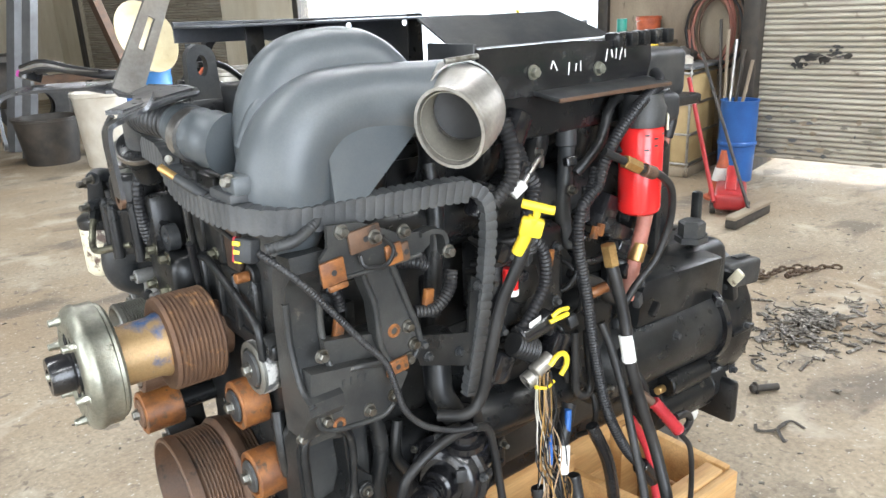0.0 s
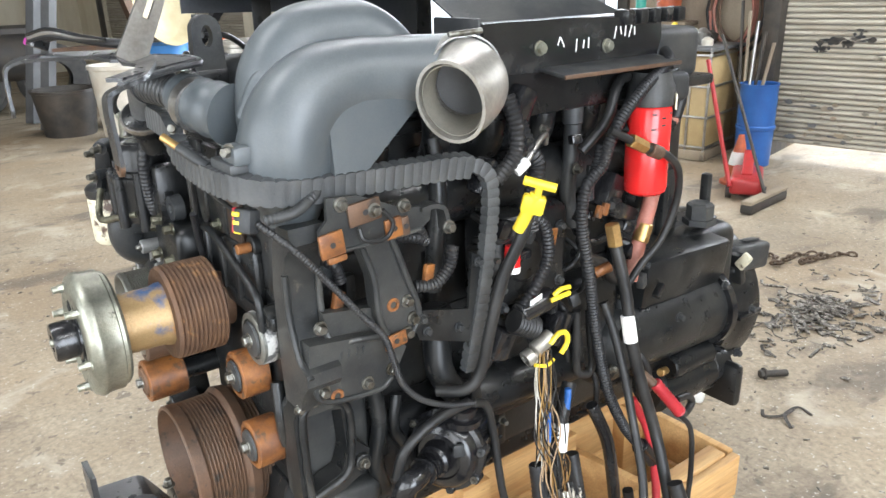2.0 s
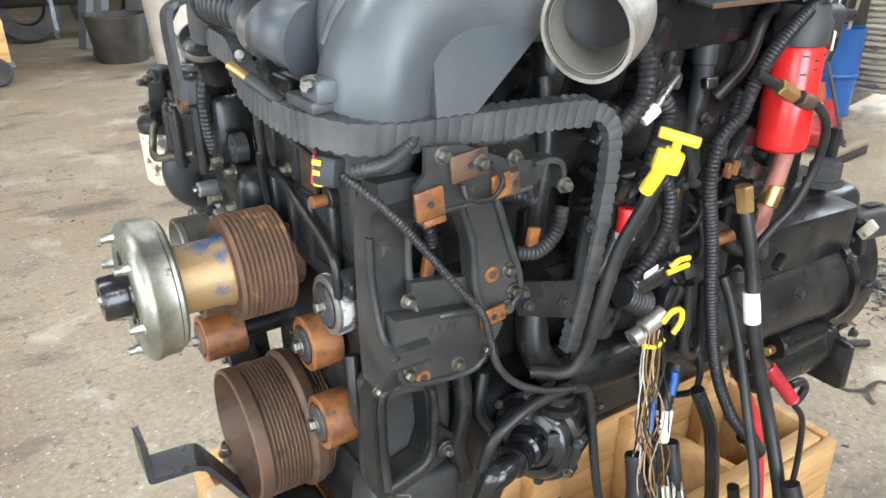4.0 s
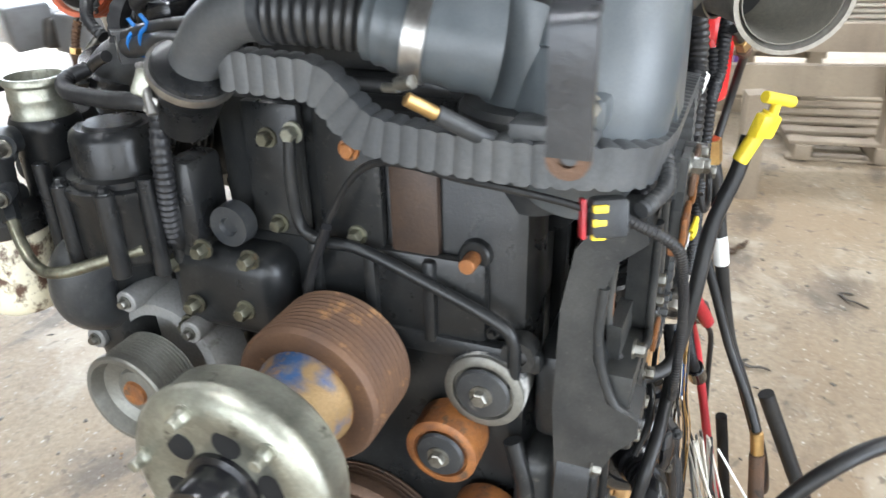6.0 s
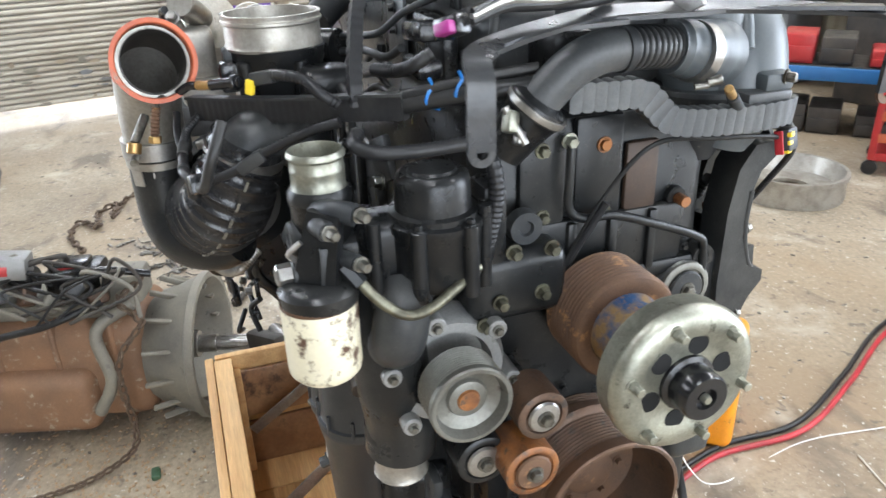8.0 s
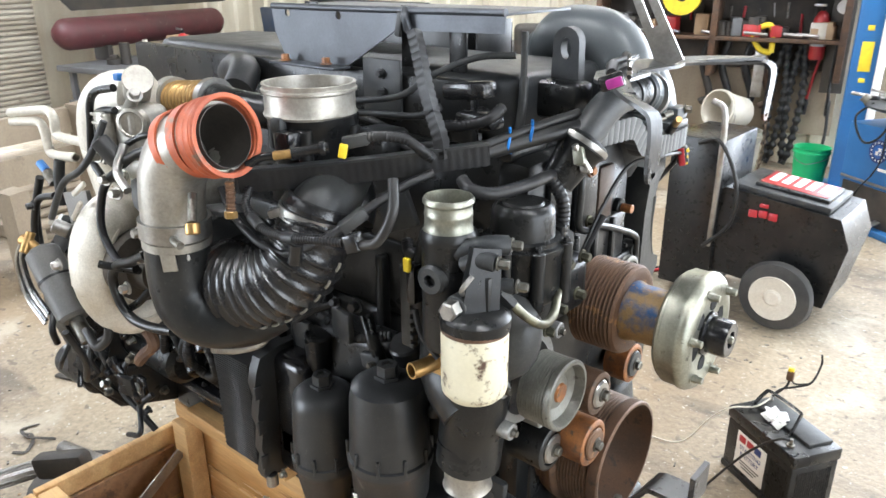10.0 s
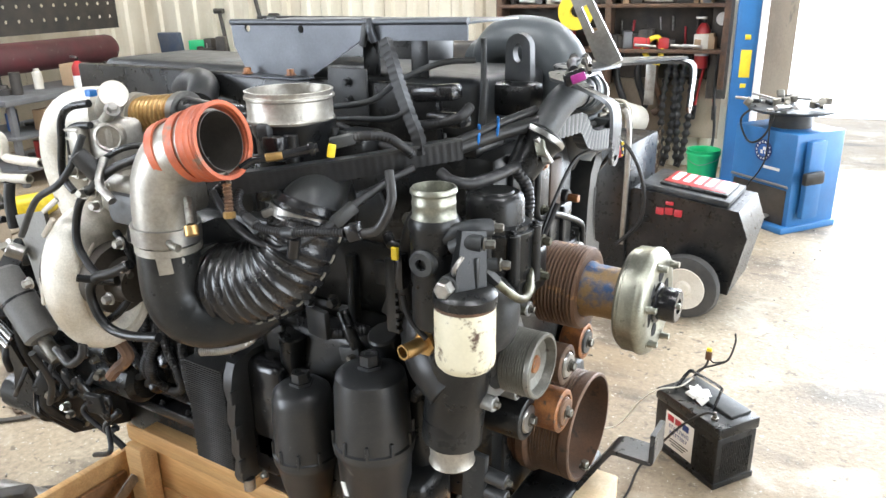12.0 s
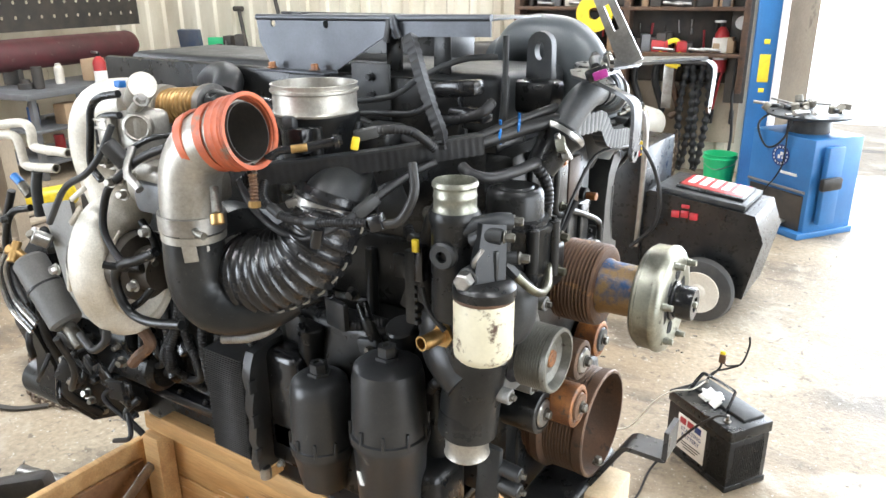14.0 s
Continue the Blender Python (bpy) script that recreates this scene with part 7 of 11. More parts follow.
redc = part("starter_cable", hose(B(), [(0.01, -0.27, 0.90), (0.035, -0.29, 0.872), (0.06, -0.305, 0.845)], 0.009, 12), BROWN, engine, "frayed starter cable")
part("red_boot", ribbed(B(), [(0.04, -0.295, 0.870), (0.06, -0.308, 0.840), (0.085, -0.32, 0.805)], 0.0110, 0.010, 0.14, 14), CABLE_RED, redc, "red rubber cable boot")
part("cable_hook", hose(B(), [(0.08, -0.315, 0.83), (0.12, -0.31, 0.82), (0.135, -0.31, 0.80), (0.11, -0.315, 0.79), (0.09, -0.32, 0.80)], 0.007), RUBBER, redc)
part("cable_tail", hose(B(), [(0.09, -0.32, 0.795), (0.11, -0.33, 0.76), (0.115, -0.335, 0.68), (0.105, -0.34, 0.60)], 0.005), RUBBER, redc)
part("red_cable", hose(B(), [(-0.02, -0.295, 0.86), (0.01, -0.31, 0.79), (0.015, -0.33, 0.70), (0.0, -0.36, 0.58), (0.0, -0.40, 0.45)], 0.0075, 12), CABLE_RED, engine, "red battery cable")
for pts, r, mm in (([(-0.15, -0.27, 0.93), (-0.185, -0.285, 0.87), (-0.21, -0.30, 0.79), (-0.22, -0.31, 0.68)], 0.012, RUBBER), ([(-0.10, -0.275, 0.87), (-0.075, -0.29, 0.80), (-0.065, -0.30, 0.72), (-0.06, -0.31, 0.62)], 0.011, GLOSS), ([(-0.235, -0.285, 0.82), (-0.24, -0.30, 0.76), (-0.25, -0.31, 0.68)], 0.013, LOOM), ([(-0.15, -0.28, 0.80), (-0.15, -0.30, 0.72), (-0.14, -0.31, 0.62)], 0.012, LOOM)):
    part("loom", ribbed(B(), pts, r, 0.008, 0.10, 14), mm, engine)
part("white_sleeve", rod(B(), (-0.182, -0.284, 0.875), (-0.196, -0.294, 0.832), 0.0138, 14), LABEL, engine, "white tape wrap")
part("blue_sleeve", hose(B(), [(-0.166, -0.282, 0.930), (-0.168, -0.284, 0.914), (-0.172, -0.286, 0.895)], 0.0055), BLUE_PLASTIC, engine, "pale blue sleeve")
# cut harness with loose wires
cp = part("harness_connector", rod(B(), (-0.255, -0.262, 1.078), (-0.190, -0.262, 1.090), 0.0175, 22), GLOSS, engine, "round black harness connector")
for dx_ in (-0.012, 0.012):
    part("lock_lever", sweep(B(), bend([(-0.205 + dx_ * 0.2, -0.281, 1.098 + dx_ * 0.3), (-0.192 + dx_ * 0.2, -0.284, 1.103 + dx_ * 0.5), (-0.172, -0.284, 1.103 + dx_ * 0.4)], 4), 0.0038, 8), YELLOW, cp, "yellow lock lever")
part("white_sticker", box(B(), (-0.236, -0.2790, 1.103), (0.024, 0.002, 0.010), 0.0004, pose(0, 0, 0, 15, -15, 0)), LABEL, cp)
part("connector_boot", ribbed(B(), [(-0.265, -0.262, 1.072), (-0.245, -0.264, 1.060), (-0.225, -0.265, 1.050)], 0.0185, 0.0065, 0.10, 16), RUBBER, cp)
cp2 = part("harness_connector", rod(B(), (-0.238, -0.278, 1.020), (-0.205, -0.280, 1.036), 0.0125, 20), ALU, engine, "pale open harness connector")
part("connector_shell", lathe(B(), (-0.250, -0.272, 1.006), (0.8, -0.1, 0.35), [(0, 0.009), (0, 0.013), (0.014, 0.013), (0.014, 0.009)], 22), ALU, cp2)
part("lock_lever", hose(B(), [(-0.218, -0.292, 1.030), (-0.204, -0.295, 1.044), (-0.188, -0.295, 1.040), (-0.184, -0.294, 1.022), (-0.194, -0.292, 1.006)], 0.0042, 8), YELLOW, cp2, "yellow lock lever")
part("lock_lever", hose(B(), [(-0.245, -0.288, 1.002), (-0.225, -0.292, 0.996), (-0.208, -0.290, 1.000)], 0.0030, 8), YELLOW, cp2, "yellow lock lever")
rng = random.Random(5)
for k in range(30):
    x0, y0 = -0.225 + rng.uniform(-0.012, 0.014), -0.285 + rng.uniform(-0.008, 0.008)
    ln = [(x0, y0, 1.02), (x0 + rng.uniform(-0.01, 0.01), y0 - 0.006, 0.96), (x0 + rng.uniform(-0.02, 0.025), y0 - 0.012, 0.88), (x0 + rng.uniform(-0.03, 0.05), y0 - 0.02 + rng.uniform(-0.01, 0.01), 0.80), (x0 + rng.uniform(-0.03, 0.05), y0 - 0.03, 0.72 - rng.uniform(0, 0.05))]
    part("loose_wire", hose(B(), ln, 0.0011, 6, 6), (RUBBER, GLOSS, COPPER, CARD, DUSTY, COPPER, WHITE)[k % 7], engine, "cut wire end")
part("blue_tape", hose(B(), [(-0.222, -0.296, 0.915), (-0.222, -0.298, 0.89), (-0.224, -0.30, 0.865)], 0.0035), BLUE_PLASTIC, engine, "blue tape round wires")
part("red_sensor", rod(B(), (-0.252, -0.245, 1.182), (-0.256, -0.248, 1.148), 0.012, 18), RED, engine, "small red sensor")
part("sensor_band", rod(B(), (-0.2555, -0.2477, 1.152), (-0.2565, -0.2483, 1.142), 0.0126, 18), LABEL, engine)
part("red_plug", rod(B(), (-0.08, -0.25, 1.095), (-0.055, -0.262, 1.105), 0.009), ORANGE_RUST, engine, "red-orange plug")
for p in ((-0.092, -0.265, 1.205), (-0.075, -0.262, 1.205)):
    part("orange_plug", box(B(), p, (0.014, 0.008, 0.020), 0.002, pose(0, 0, 0, 0, 20, 10)), ORANGE_RUST, engine, "orange plug clip")

# intake side lumps
part("fuel_pump", box(B(), (-0.20, -0.195, 1.15), (0.16, 0.08, 0.15), 0.02, None, 3), BLACK, engine, "black fuel pump body")
part("pump_neck", rod(B(), (-0.22, -0.24, 1.15), (-0.22, -0.20, 1.15), 0.035, 24), BLACK, engine)
bolts("pump_bolt", [(-0.268, -0.238, 1.115), (-0.266, -0.238, 1.085), (-0.15, -0.238, 1.19), (-0.15, -0.238, 1.10), (-0.25, -0.238, 1.20)], SIDE, engine, 0.009, 0.010, DUSTY)
for k, pts in enumerate(([(-0.268, -0.25, 1.40), (-0.262, -0.262, 1.36), (-0.268, -0.265, 1.32), (-0.30, -0.262, 1.29)], [(-0.245, -0.24, 1.375), (-0.24, -0.26, 1.33), (-0.225, -0.265, 1.30), (-0.24, -0.268, 1.25), (-0.235, -0.265, 1.21)], [(-0.25, -0.268, 1.24), (-0.215, -0.272, 1.21), (-0.205, -0.27, 1.16), (-0.225, -0.268, 1.12), (-0.245, -0.262, 1.09)])):
    part("loom", ribbed(B(), pts, (0.011, 0.012, 0.009)[k], 0.007, 0.16, 12), LOOM, engine)
part("white_plug", rod(B(), (-0.268, -0.268, 1.298), (-0.25, -0.272, 1.312), 0.008), LABEL, engine, "white sensor plug")
part("bent_tube", hose(B(), [(-0.25, -0.27, 1.31), (-0.225, -0.268, 1.335), (-0.205, -0.26, 1.34), (-0.195, -0.25, 1.325)], 0.0045), STEEL, engine)
for p, s in (((-0.24, -0.245, 1.385), (0.035, 0.03, 0.05)), ((-0.245, -0.255, 1.325), (0.03, 0.03, 0.035)), ((-0.31, -0.245, 1.285), (0.03, 0.03, 0.03)), ((-0.30, -0.245, 1.31), (0.02, 0.03, 0.02)), ((-0.28, -0.255, 1.215), (0.03, 0.02, 0.03)), ((-0.155, -0.24, 1.02), (0.05, 0.03, 0.06)), ((-0.275, -0.24, 1.03), (0.045, 0.03, 0.05)), ((-0.03, -0.225, 1.22), (0.05, 0.04, 0.06)), ((0.0, -0.225, 1.18), (0.08, 0.04, 0.03))):
    part("connector", box(B(), p, s, 0.007, pose(0, 0, 0, 8, 24, 12)), GLOSS, engine)
for k in range(5):
    part("manifold_runner", hose(B(), [(-0.44 + 0.10 * k, -0.13, 1.30), (-0.44 + 0.10 * k, -0.175, 1.32), (-0.44 + 0.10 * k, -0.185, 1.37), (-0.44 + 0.10 * k, -0.15, 1.41)], 0.020, 16), BLACK, engine)
part("manifold_log", hose(B(), [(-0.50, -0.155, 1.26), (-0.2, -0.165, 1.255), (0.15, -0.165, 1.25)], 0.045, 22), BLACK, engine)
part("lower_rail", hose(B(), [(-0.33, -0.19, 0.93), (-0.2, -0.205, 0.93), (-0.08, -0.20, 0.92)], 0.038, 20), BLACK, engine)
part("side_cover", box(B(), (-0.10, -0.17, 0.96), (0.30, 0.06, 0.20), 0.02, None, 3), BLACK, engine)
rng = random.Random(11)
for k in range(26):
    x, z = rng.uniform(-0.30, 0.14), rng.uniform(0.86, 1.34)
    part("fitting", bolt(B(), (x, -0.205 - rng.uniform(0, 0.02), z), (rng.uniform(-0.4, 0.4), -1, rng.uniform(-0.3, 0.3)), rng.uniform(0.006, 0.011), rng.uniform(0.008, 0.018)), (BLACK, DUSTY, BOLT)[k % 3], engine)
rng = random.Random(12)
for k in range(16):
    x, z = rng.uniform(-0.30, 0.10), rng.uniform(0.88, 1.30)
    dx, dz = rng.uniform(-0.09, 0.09), rng.uniform(-0.14, 0.04)
    part("loom", hose(B(), [(x, -0.20, z), (x + dx * 0.3, -0.235, z + dz * 0.2), (x + dx * 0.7, -0.238, z + dz * 0.7), (x + dx, -0.205, z + dz)], rng.uniform(0.004, 0.009), 10), (RUBBER, LOOM, BLACK)[k % 3], engine)

# compressor and gear train housing at the rear
gh = part("gear_housing", box(B(), (0.285, -0.135, 0.92), (0.30, 0.11, 0.28), 0.03, None, 4), IRON, engine, "smooth dark gear housing")
part("housing_drum", rod(B(), (0.00, -0.150, 0.90), (0.36, -0.165, 0.895), 0.082, 36, 0.02), IRON, gh)
part("housing_lip", lathe(B(), (0.335, -0.165, 0.895), X, [(-0.004, 0.070), (-0.004, 0.092), (0.010, 0.094), (0.010, 0.07)], 40), GLOSS, gh)
part("top_box", box(B(), (0.225, -0.165, 1.010), (0.26, 0.11, 0.10), 0.012, pose(0, 0, 0, 6, 3, 0)), IRON, gh)
part("hex_plug", lathe(B(), (0.33, -0.16, 1.07), UP, [(0, 0), (0, 0.033), (0.012, 0.033), (0.012, 0.027), (0.04, 0.027), (0.045, 0.022), (0.045, 0)], 6), DUSTY, gh)
bolts("gear_bolt", [(0.20, -0.195, 1.02), (0.385, -0.262, 0.90), (0.37, -0.25, 0.80), (0.16, -0.25, 0.945), (0.29, -0.255, 0.975)], SIDE, gh, 0.010, 0.012, DUSTY)
gt = part("gear_tab", box(B(), (0.515, -0.155, 0.955), (0.13, 0.055, 0.060), 0.010, pose(0, 0, 0, 0, 6, 0), 3), DUSTY, engine, "grey cast mounting lug")
# black strip on the lug; the slot is only its painted shade
part("lug_slot", box(B(), (0.535, -0.155, 0.9865), (0.055, 0.016, 0.003), 0.001, pose(0, 0, 0, 0, 6, 0)), MARK_SHADE, gt, "dark strip painted as the shade of a slot")
part("lug_rib", box(B(), (0.46, -0.168, 0.945), (0.02, 0.05, 0.075), 0.006, pose(0, 0, 0, 0, -14, 0)), IRON, gt)
part("flaky_paint", box(B(), (0.445, -0.200, 0.97), (0.010, 0.022, 0.040), 0.004, pose(0, 0, 0, 35, 0, 0)), CREAM, engine, "flaking cream paint")
st2 = part("starter_motor", rod(B(), (0.18, -0.175, 0.745), (0.37, -0.175, 0.735), 0.048, 28, 0.012), BLACK, engine, "black starter motor")
part("starter_nose", rod(B(), (0.37, -0.175, 0.735), (0.43, -0.175, 0.73), 0.038, 24), BLACK, st2)
part("solenoid", rod(B(), (0.20, -0.205, 0.805), (0.33, -0.205, 0.80), 0.026, 22), BLACK, st2)
part("copper_post", rod(B(), (0.19, -0.21, 0.805), (0.165, -0.215, 0.81), 0.008), COPPER, st2)
part("starter_flange", box(B(), (0.41, -0.19, 0.70), (0.03, 0.11, 0.10), 0.012), BLACK, st2)

# front foot strap on a timber post
foot = part("mount_strap", sweep(B(), bend([(-0.822, 0.006, 0.915), (-0.822, 0.006, 0.885), (-0.8215, 0.006, 0.866), (-0.818, 0.006, 0.862), (-0.80, 0.005, 0.861), (-0.768, 0.003, 0.860), (-0.757, 0.002, 0.857), (-0.748, 0.002, 0.847), (-0.71, 0.0, 0.782), (-0.66, 0.0, 0.697), (-0.62, 0.0, 0.66)], 4), 1.0, section=[(-0.004, -0.026), (0.004, -0.026), (0.004, 0.026), (-0.004, 0.026)], up=(-1, 0, 0.01)), STRAP, engine, "bent steel front mount strap")
part("strap_nut", bolt(B(), (-0.715, 0.035, 0.82), UP, 0.010, 0.012), BOLT, foot)

# ---- crate ----
crate = thing("engine_crate", (-0.05, 0.13, 0), "low open pine crate that carries the engine", "crate")
CX0, CX1, CY0, CY1, CZ = -0.68, 0.485, -0.215, 0.48, 0.48


def plank(p, s, material=None, m=None, name="plank"):
    return part(name, box(B(), p, s, 0.004, m), material or WOOD, crate)


for y in (CY0 + 0.05, (CY0 + CY1) / 2, CY1 - 0.05):
    plank(((CX0 + CX1) / 2, y, 0.05), (CX1 - CX0, 0.09, 0.095), name="skid")
for k in range(8):
    x = CX0 + 0.075 + k * (CX1 - CX0 - 0.15) / 7
    plank((x, (CY0 + CY1) / 2, 0.112), (0.14, CY1 - CY0, 0.022), name="deck_board")
for y in (CY0, CY1):
    for z in (0.185, 0.305, 0.425):
        plank(((CX0 + CX1) / 2, y, z), (CX1 - CX0, 0.022, 0.112), name="side_board")
    plank(((CX0 + CX1) / 2, y + (0.035 if y < 0.1 else -0.035), CZ - 0.012), (CX1 - CX0 - 0.05, 0.045, 0.035), name="rail")
for x in (CX0, CX1):
    for z in (0.185, 0.305, 0.425):
        plank((x, (CY0 + CY1) / 2, z), (0.022, CY1 - CY0 - 0.03, 0.112), name="end_board")
    if x > 0:
        for z in (0.19, 0.36):
            plank((x - 0.020, 0.30, z), (0.014, 0.33, 0.15), WOOD_DARK, name="lining_board")
for x in (CX0 + 0.04, CX1 - 0.04):
    for y in (CY0 + 0.045, CY1 - 0.045):
        plank((x, y, 0.285), (0.045, 0.06, 0.32), name="post")
# the middle wall that carries the sump
for z in (0.19, 0.33, 0.46):
    plank((-0.09, 0.078, z), (1.08, 0.012, 0.128), WOOD, name="middle_board")
    plank((-0.09, 0.0915, z), (1.08, 0.013, 0.126), SUNLIT_VENEER, name="lining_board")
for x in (0.42, 0.17, -0.10, -0.40):
    plank((x, 0.052, 0.325), (0.075, 0.040, 0.40), name="post")
plank((0.40, 0.124, 0.325), (0.060, 0.048, 0.41), name="post")
plank((-0.30, 0.124, 0.325), (0.060, 0.048, 0.41), name="post")
plank((-0.05, 0.085, 0.553), (0.98, 0.085, 0.045), name="bearer")
plank((0.12, 0.150, 0.618), (0.36, 0.05, 0.026), name="bearer")
plank((0.22, -0.07, 0.30), (0.022, 0.26, 0.36), None, pose(0, 0, 0, 0, 0, 8), name="partition")
plank((-0.722, 0.0, 0.383), (0.05, 0.10, 0.756), SUNLIT_WOOD, name="post")
plank((-0.70, 0.0, 0.05), (0.14, 0.13, 0.095), name="skid")
for x0, y0, z0, x1, y1, z1 in ((0.40, 0.15, 0.45, 0.40, 0.40, 0.28), (0.03, 0.15, 0.50, 0.05, 0.41, 0.28)):
    a_, b_ = Vector((x0, y0, z0)), Vector((x1, y1, z1))
    part("steel_brace", box(B(), (a_ + b_) / 2, (0.005, (b_ - a_).length, 0.030), 0.001, Matrix.Rotation(math.atan2(z1 - z0, y1 - y0), 4, "X")), STEEL, crate, "drilled bare steel brace")
plank((-0.05, 0.30, 0.20), (0.30, 0.30, 0.02), WOOD_DARK, pose(0, 0, 0, 25, 0, 0), name="panel")
plank((-0.36, 0.34, 0.36), (0.10, 0.06, 0.12), None, pose(0, 0, 0, 0, 35, 12), name="block")

# ---- things on the floor near the engine ----
def at(x, y, z=0.0, rz=0.0):
    return pose(x, y, z, 0, 0, rz)


def put(bm, m):
    bmesh.ops.transform(bm, matrix=m, verts=bm.verts)
    return bm


def battery(m):
    t = thing("car_battery", m.translation, "black truck battery with a white label on the floor", "battery")
    b = part("case", put(box(B(), (0, 0, 0.095), (0.295, 0.168, 0.19), 0.006), m), BLACK, t)
    for k in range(16):
        part("case_rib", put(box(B(), (-0.1485, -0.06 + 0.008 * k, 0.10), (0.002, 0.003, 0.14), 0.0006, None, 1), m), BLACK, b)
        part("case_rib", put(box(B(), (-0.135 + 0.005 * k, 0.0848, 0.10), (0.002, 0.002, 0.14), 0.0006, None, 1), m), BLACK, b)
    part("base_ledge", put(box(B(), (0, 0, 0.012), (0.302, 0.176, 0.022), 0.004), m), BLACK, t)
    lid = part("lid", put(box(B(), (0, 0, 0.212), (0.302, 0.176, 0.040), 0.005), m), BLACK, t)
    part("lid_step", put(box(B(), (0.01, -0.035, 0.236), (0.26, 0.09, 0.012), 0.004), m), DUSTY, lid)
    part("handle", put(sweep(B(), bend([(0.105, 0.045, 0.236), (0.100, 0.0, 0.290), (0.085, -0.015, 0.298), (-0.03, -0.02, 0.298), (-0.045, -0.012, 0.290), (-0.055, 0.025, 0.236)], 3), 1.0, section=[(-0.006, -0.003), (0.006, -0.003), (0.006, 0.003), (-0.006, 0.003)], up=(0, 1, 0)), m), GLOSS, t, "black carry handle")
    rng = random.Random(3)
    bm = B()
    for k in range(9):
        box(bm, (0.03 + rng.uniform(-0.035, 0.035), 0.01 + rng.uniform(-0.02, 0.02), 0.243 + rng.uniform(0, 0.012)), (0.035, 0.03, 0.006), 0.002, pose(0, 0, 0, rng.uniform(-35, 35), rng.uniform(-35, 35), rng.uniform(0, 180)))
    part("wrapper", put(bm, m), LABEL, t, "crumpled clear wrapper")
    for x, y in ((0.12, -0.05), (-0.095, 0.055)):
        p = part("terminal", put(lathe(B(), (x, y, 0.232), UP, [(0, 0), (0, 0.012), (0.006, 0.012), (0.006, 0.006), (0.026, 0.005), (0.026, 0)], 14), m), STEEL, t)
        part("terminal_nut", put(bolt(B(), (x, y, 0.242), UP, 0.008, 0.007), m), BOLT, p)
    lab = part("label", put(box(B(), (0.025, 0.0855, 0.105), (0.135, 0.002, 0.135), 0.0005), m), LABEL, b, "white battery label")
    for k, mm in enumerate((CABLE_RED, CABLE_RED, SIGN_BLUE)):
        part("emblem", put(box(B(), (0.067 - 0.036 * k, 0.0870, 0.152), (0.030, 0.001, 0.024), 0.0003), m), mm, lab, "blue emblem block" if k == 2 else "red emblem block")
    for k, txt in enumerate(("STARTING", "BATTERY")):
        c = bpy.data.curves.new("lettering", "FONT")
        c.body, c.size, c.extrude, c.align_x = txt, 0.021, 0.0004, "CENTER"
        ob = new("lettering", c)
        dg = bpy.context.evaluated_depsgraph_get()
        me = bpy.data.meshes.new_from_object(ob.evaluated_get(dg))
        bpy.data.objects.remove(ob)
        bm = B()
        bm.from_mesh(me)
        bpy.data.meshes.remove(me)
        put(bm, m @ pose(0.025, 0.0872, 0.115 - 0.023 * k, 90, 0, 180))
        part("lettering", bm, SIGN_BLUE, lab)
    for k in range(3):
        part("small_print", put(box(B(), (0.025, 0.0870, 0.075 - 0.010 * k), (0.10 - 0.02 * k, 0.001, 0.004), 0.0002), m), MARK_SHADE, lab)
    return t


BAT = at(-0.65, -1.285, 0, -33)
battery(BAT)
lead = thing("battery_lead", (-0.55, -1.30, 0.225), "thin black lead with a fused plug clipped to the battery", "cable")


def lead_line(points, r, material):
    return part("lead", hose(B(), [BAT @ Vector(p) for p in points], r, 8), material, lead)


lead_line([(0.12, -0.05, 0.255), (0.11, -0.07, 0.285), (0.075, -0.10, 0.31), (0.05, -0.13, 0.335), (0.055, -0.16, 0.39), (0.05, -0.15, 0.43)], 0.0035, RUBBER)
lead_line([(0.12, -0.05, 0.255), (0.10, -0.08, 0.30), (0.098, -0.088, 0.325)], 0.004, RUBBER)
lead_line([(0.098, -0.088, 0.335), (0.085, -0.10, 0.315), (0.05, -0.12, 0.33)], 0.003, RUBBER)
lead_line([(0.12, -0.05, 0.25), (0.10, 0.03, 0.245), (0.13, 0.095, 0.235), (0.18, 0.13, 0.17), (0.26, 0.17, 0.03), (0.36, 0.24, 0.005), (0.52, 0.30, 0.005)], 0.003, WHITE)
lead_line([(-0.095, 0.055, 0.252), (-0.075, 0.085, 0.25), (-0.02, 0.13, 0.18), (0.04, 0.18, 0.06), (0.04, 0.24, 0.008), (-0.05, 0.36, 0.005), (-0.12, 0.50, 0.005)], 0.0042, RUBBER)
part("fuse_plug", box(B(), BAT @ Vector((0.098, -0.088, 0.340)), (0.022, 0.018, 0.034), 0.004), BROWN, lead, "brown fuse holder")
part("fuse", box(B(), BAT @ Vector((0.098, -0.088, 0.362)), (0.018, 0.012, 0.014), 0.003), YELLOW, lead, "yellow fuse")


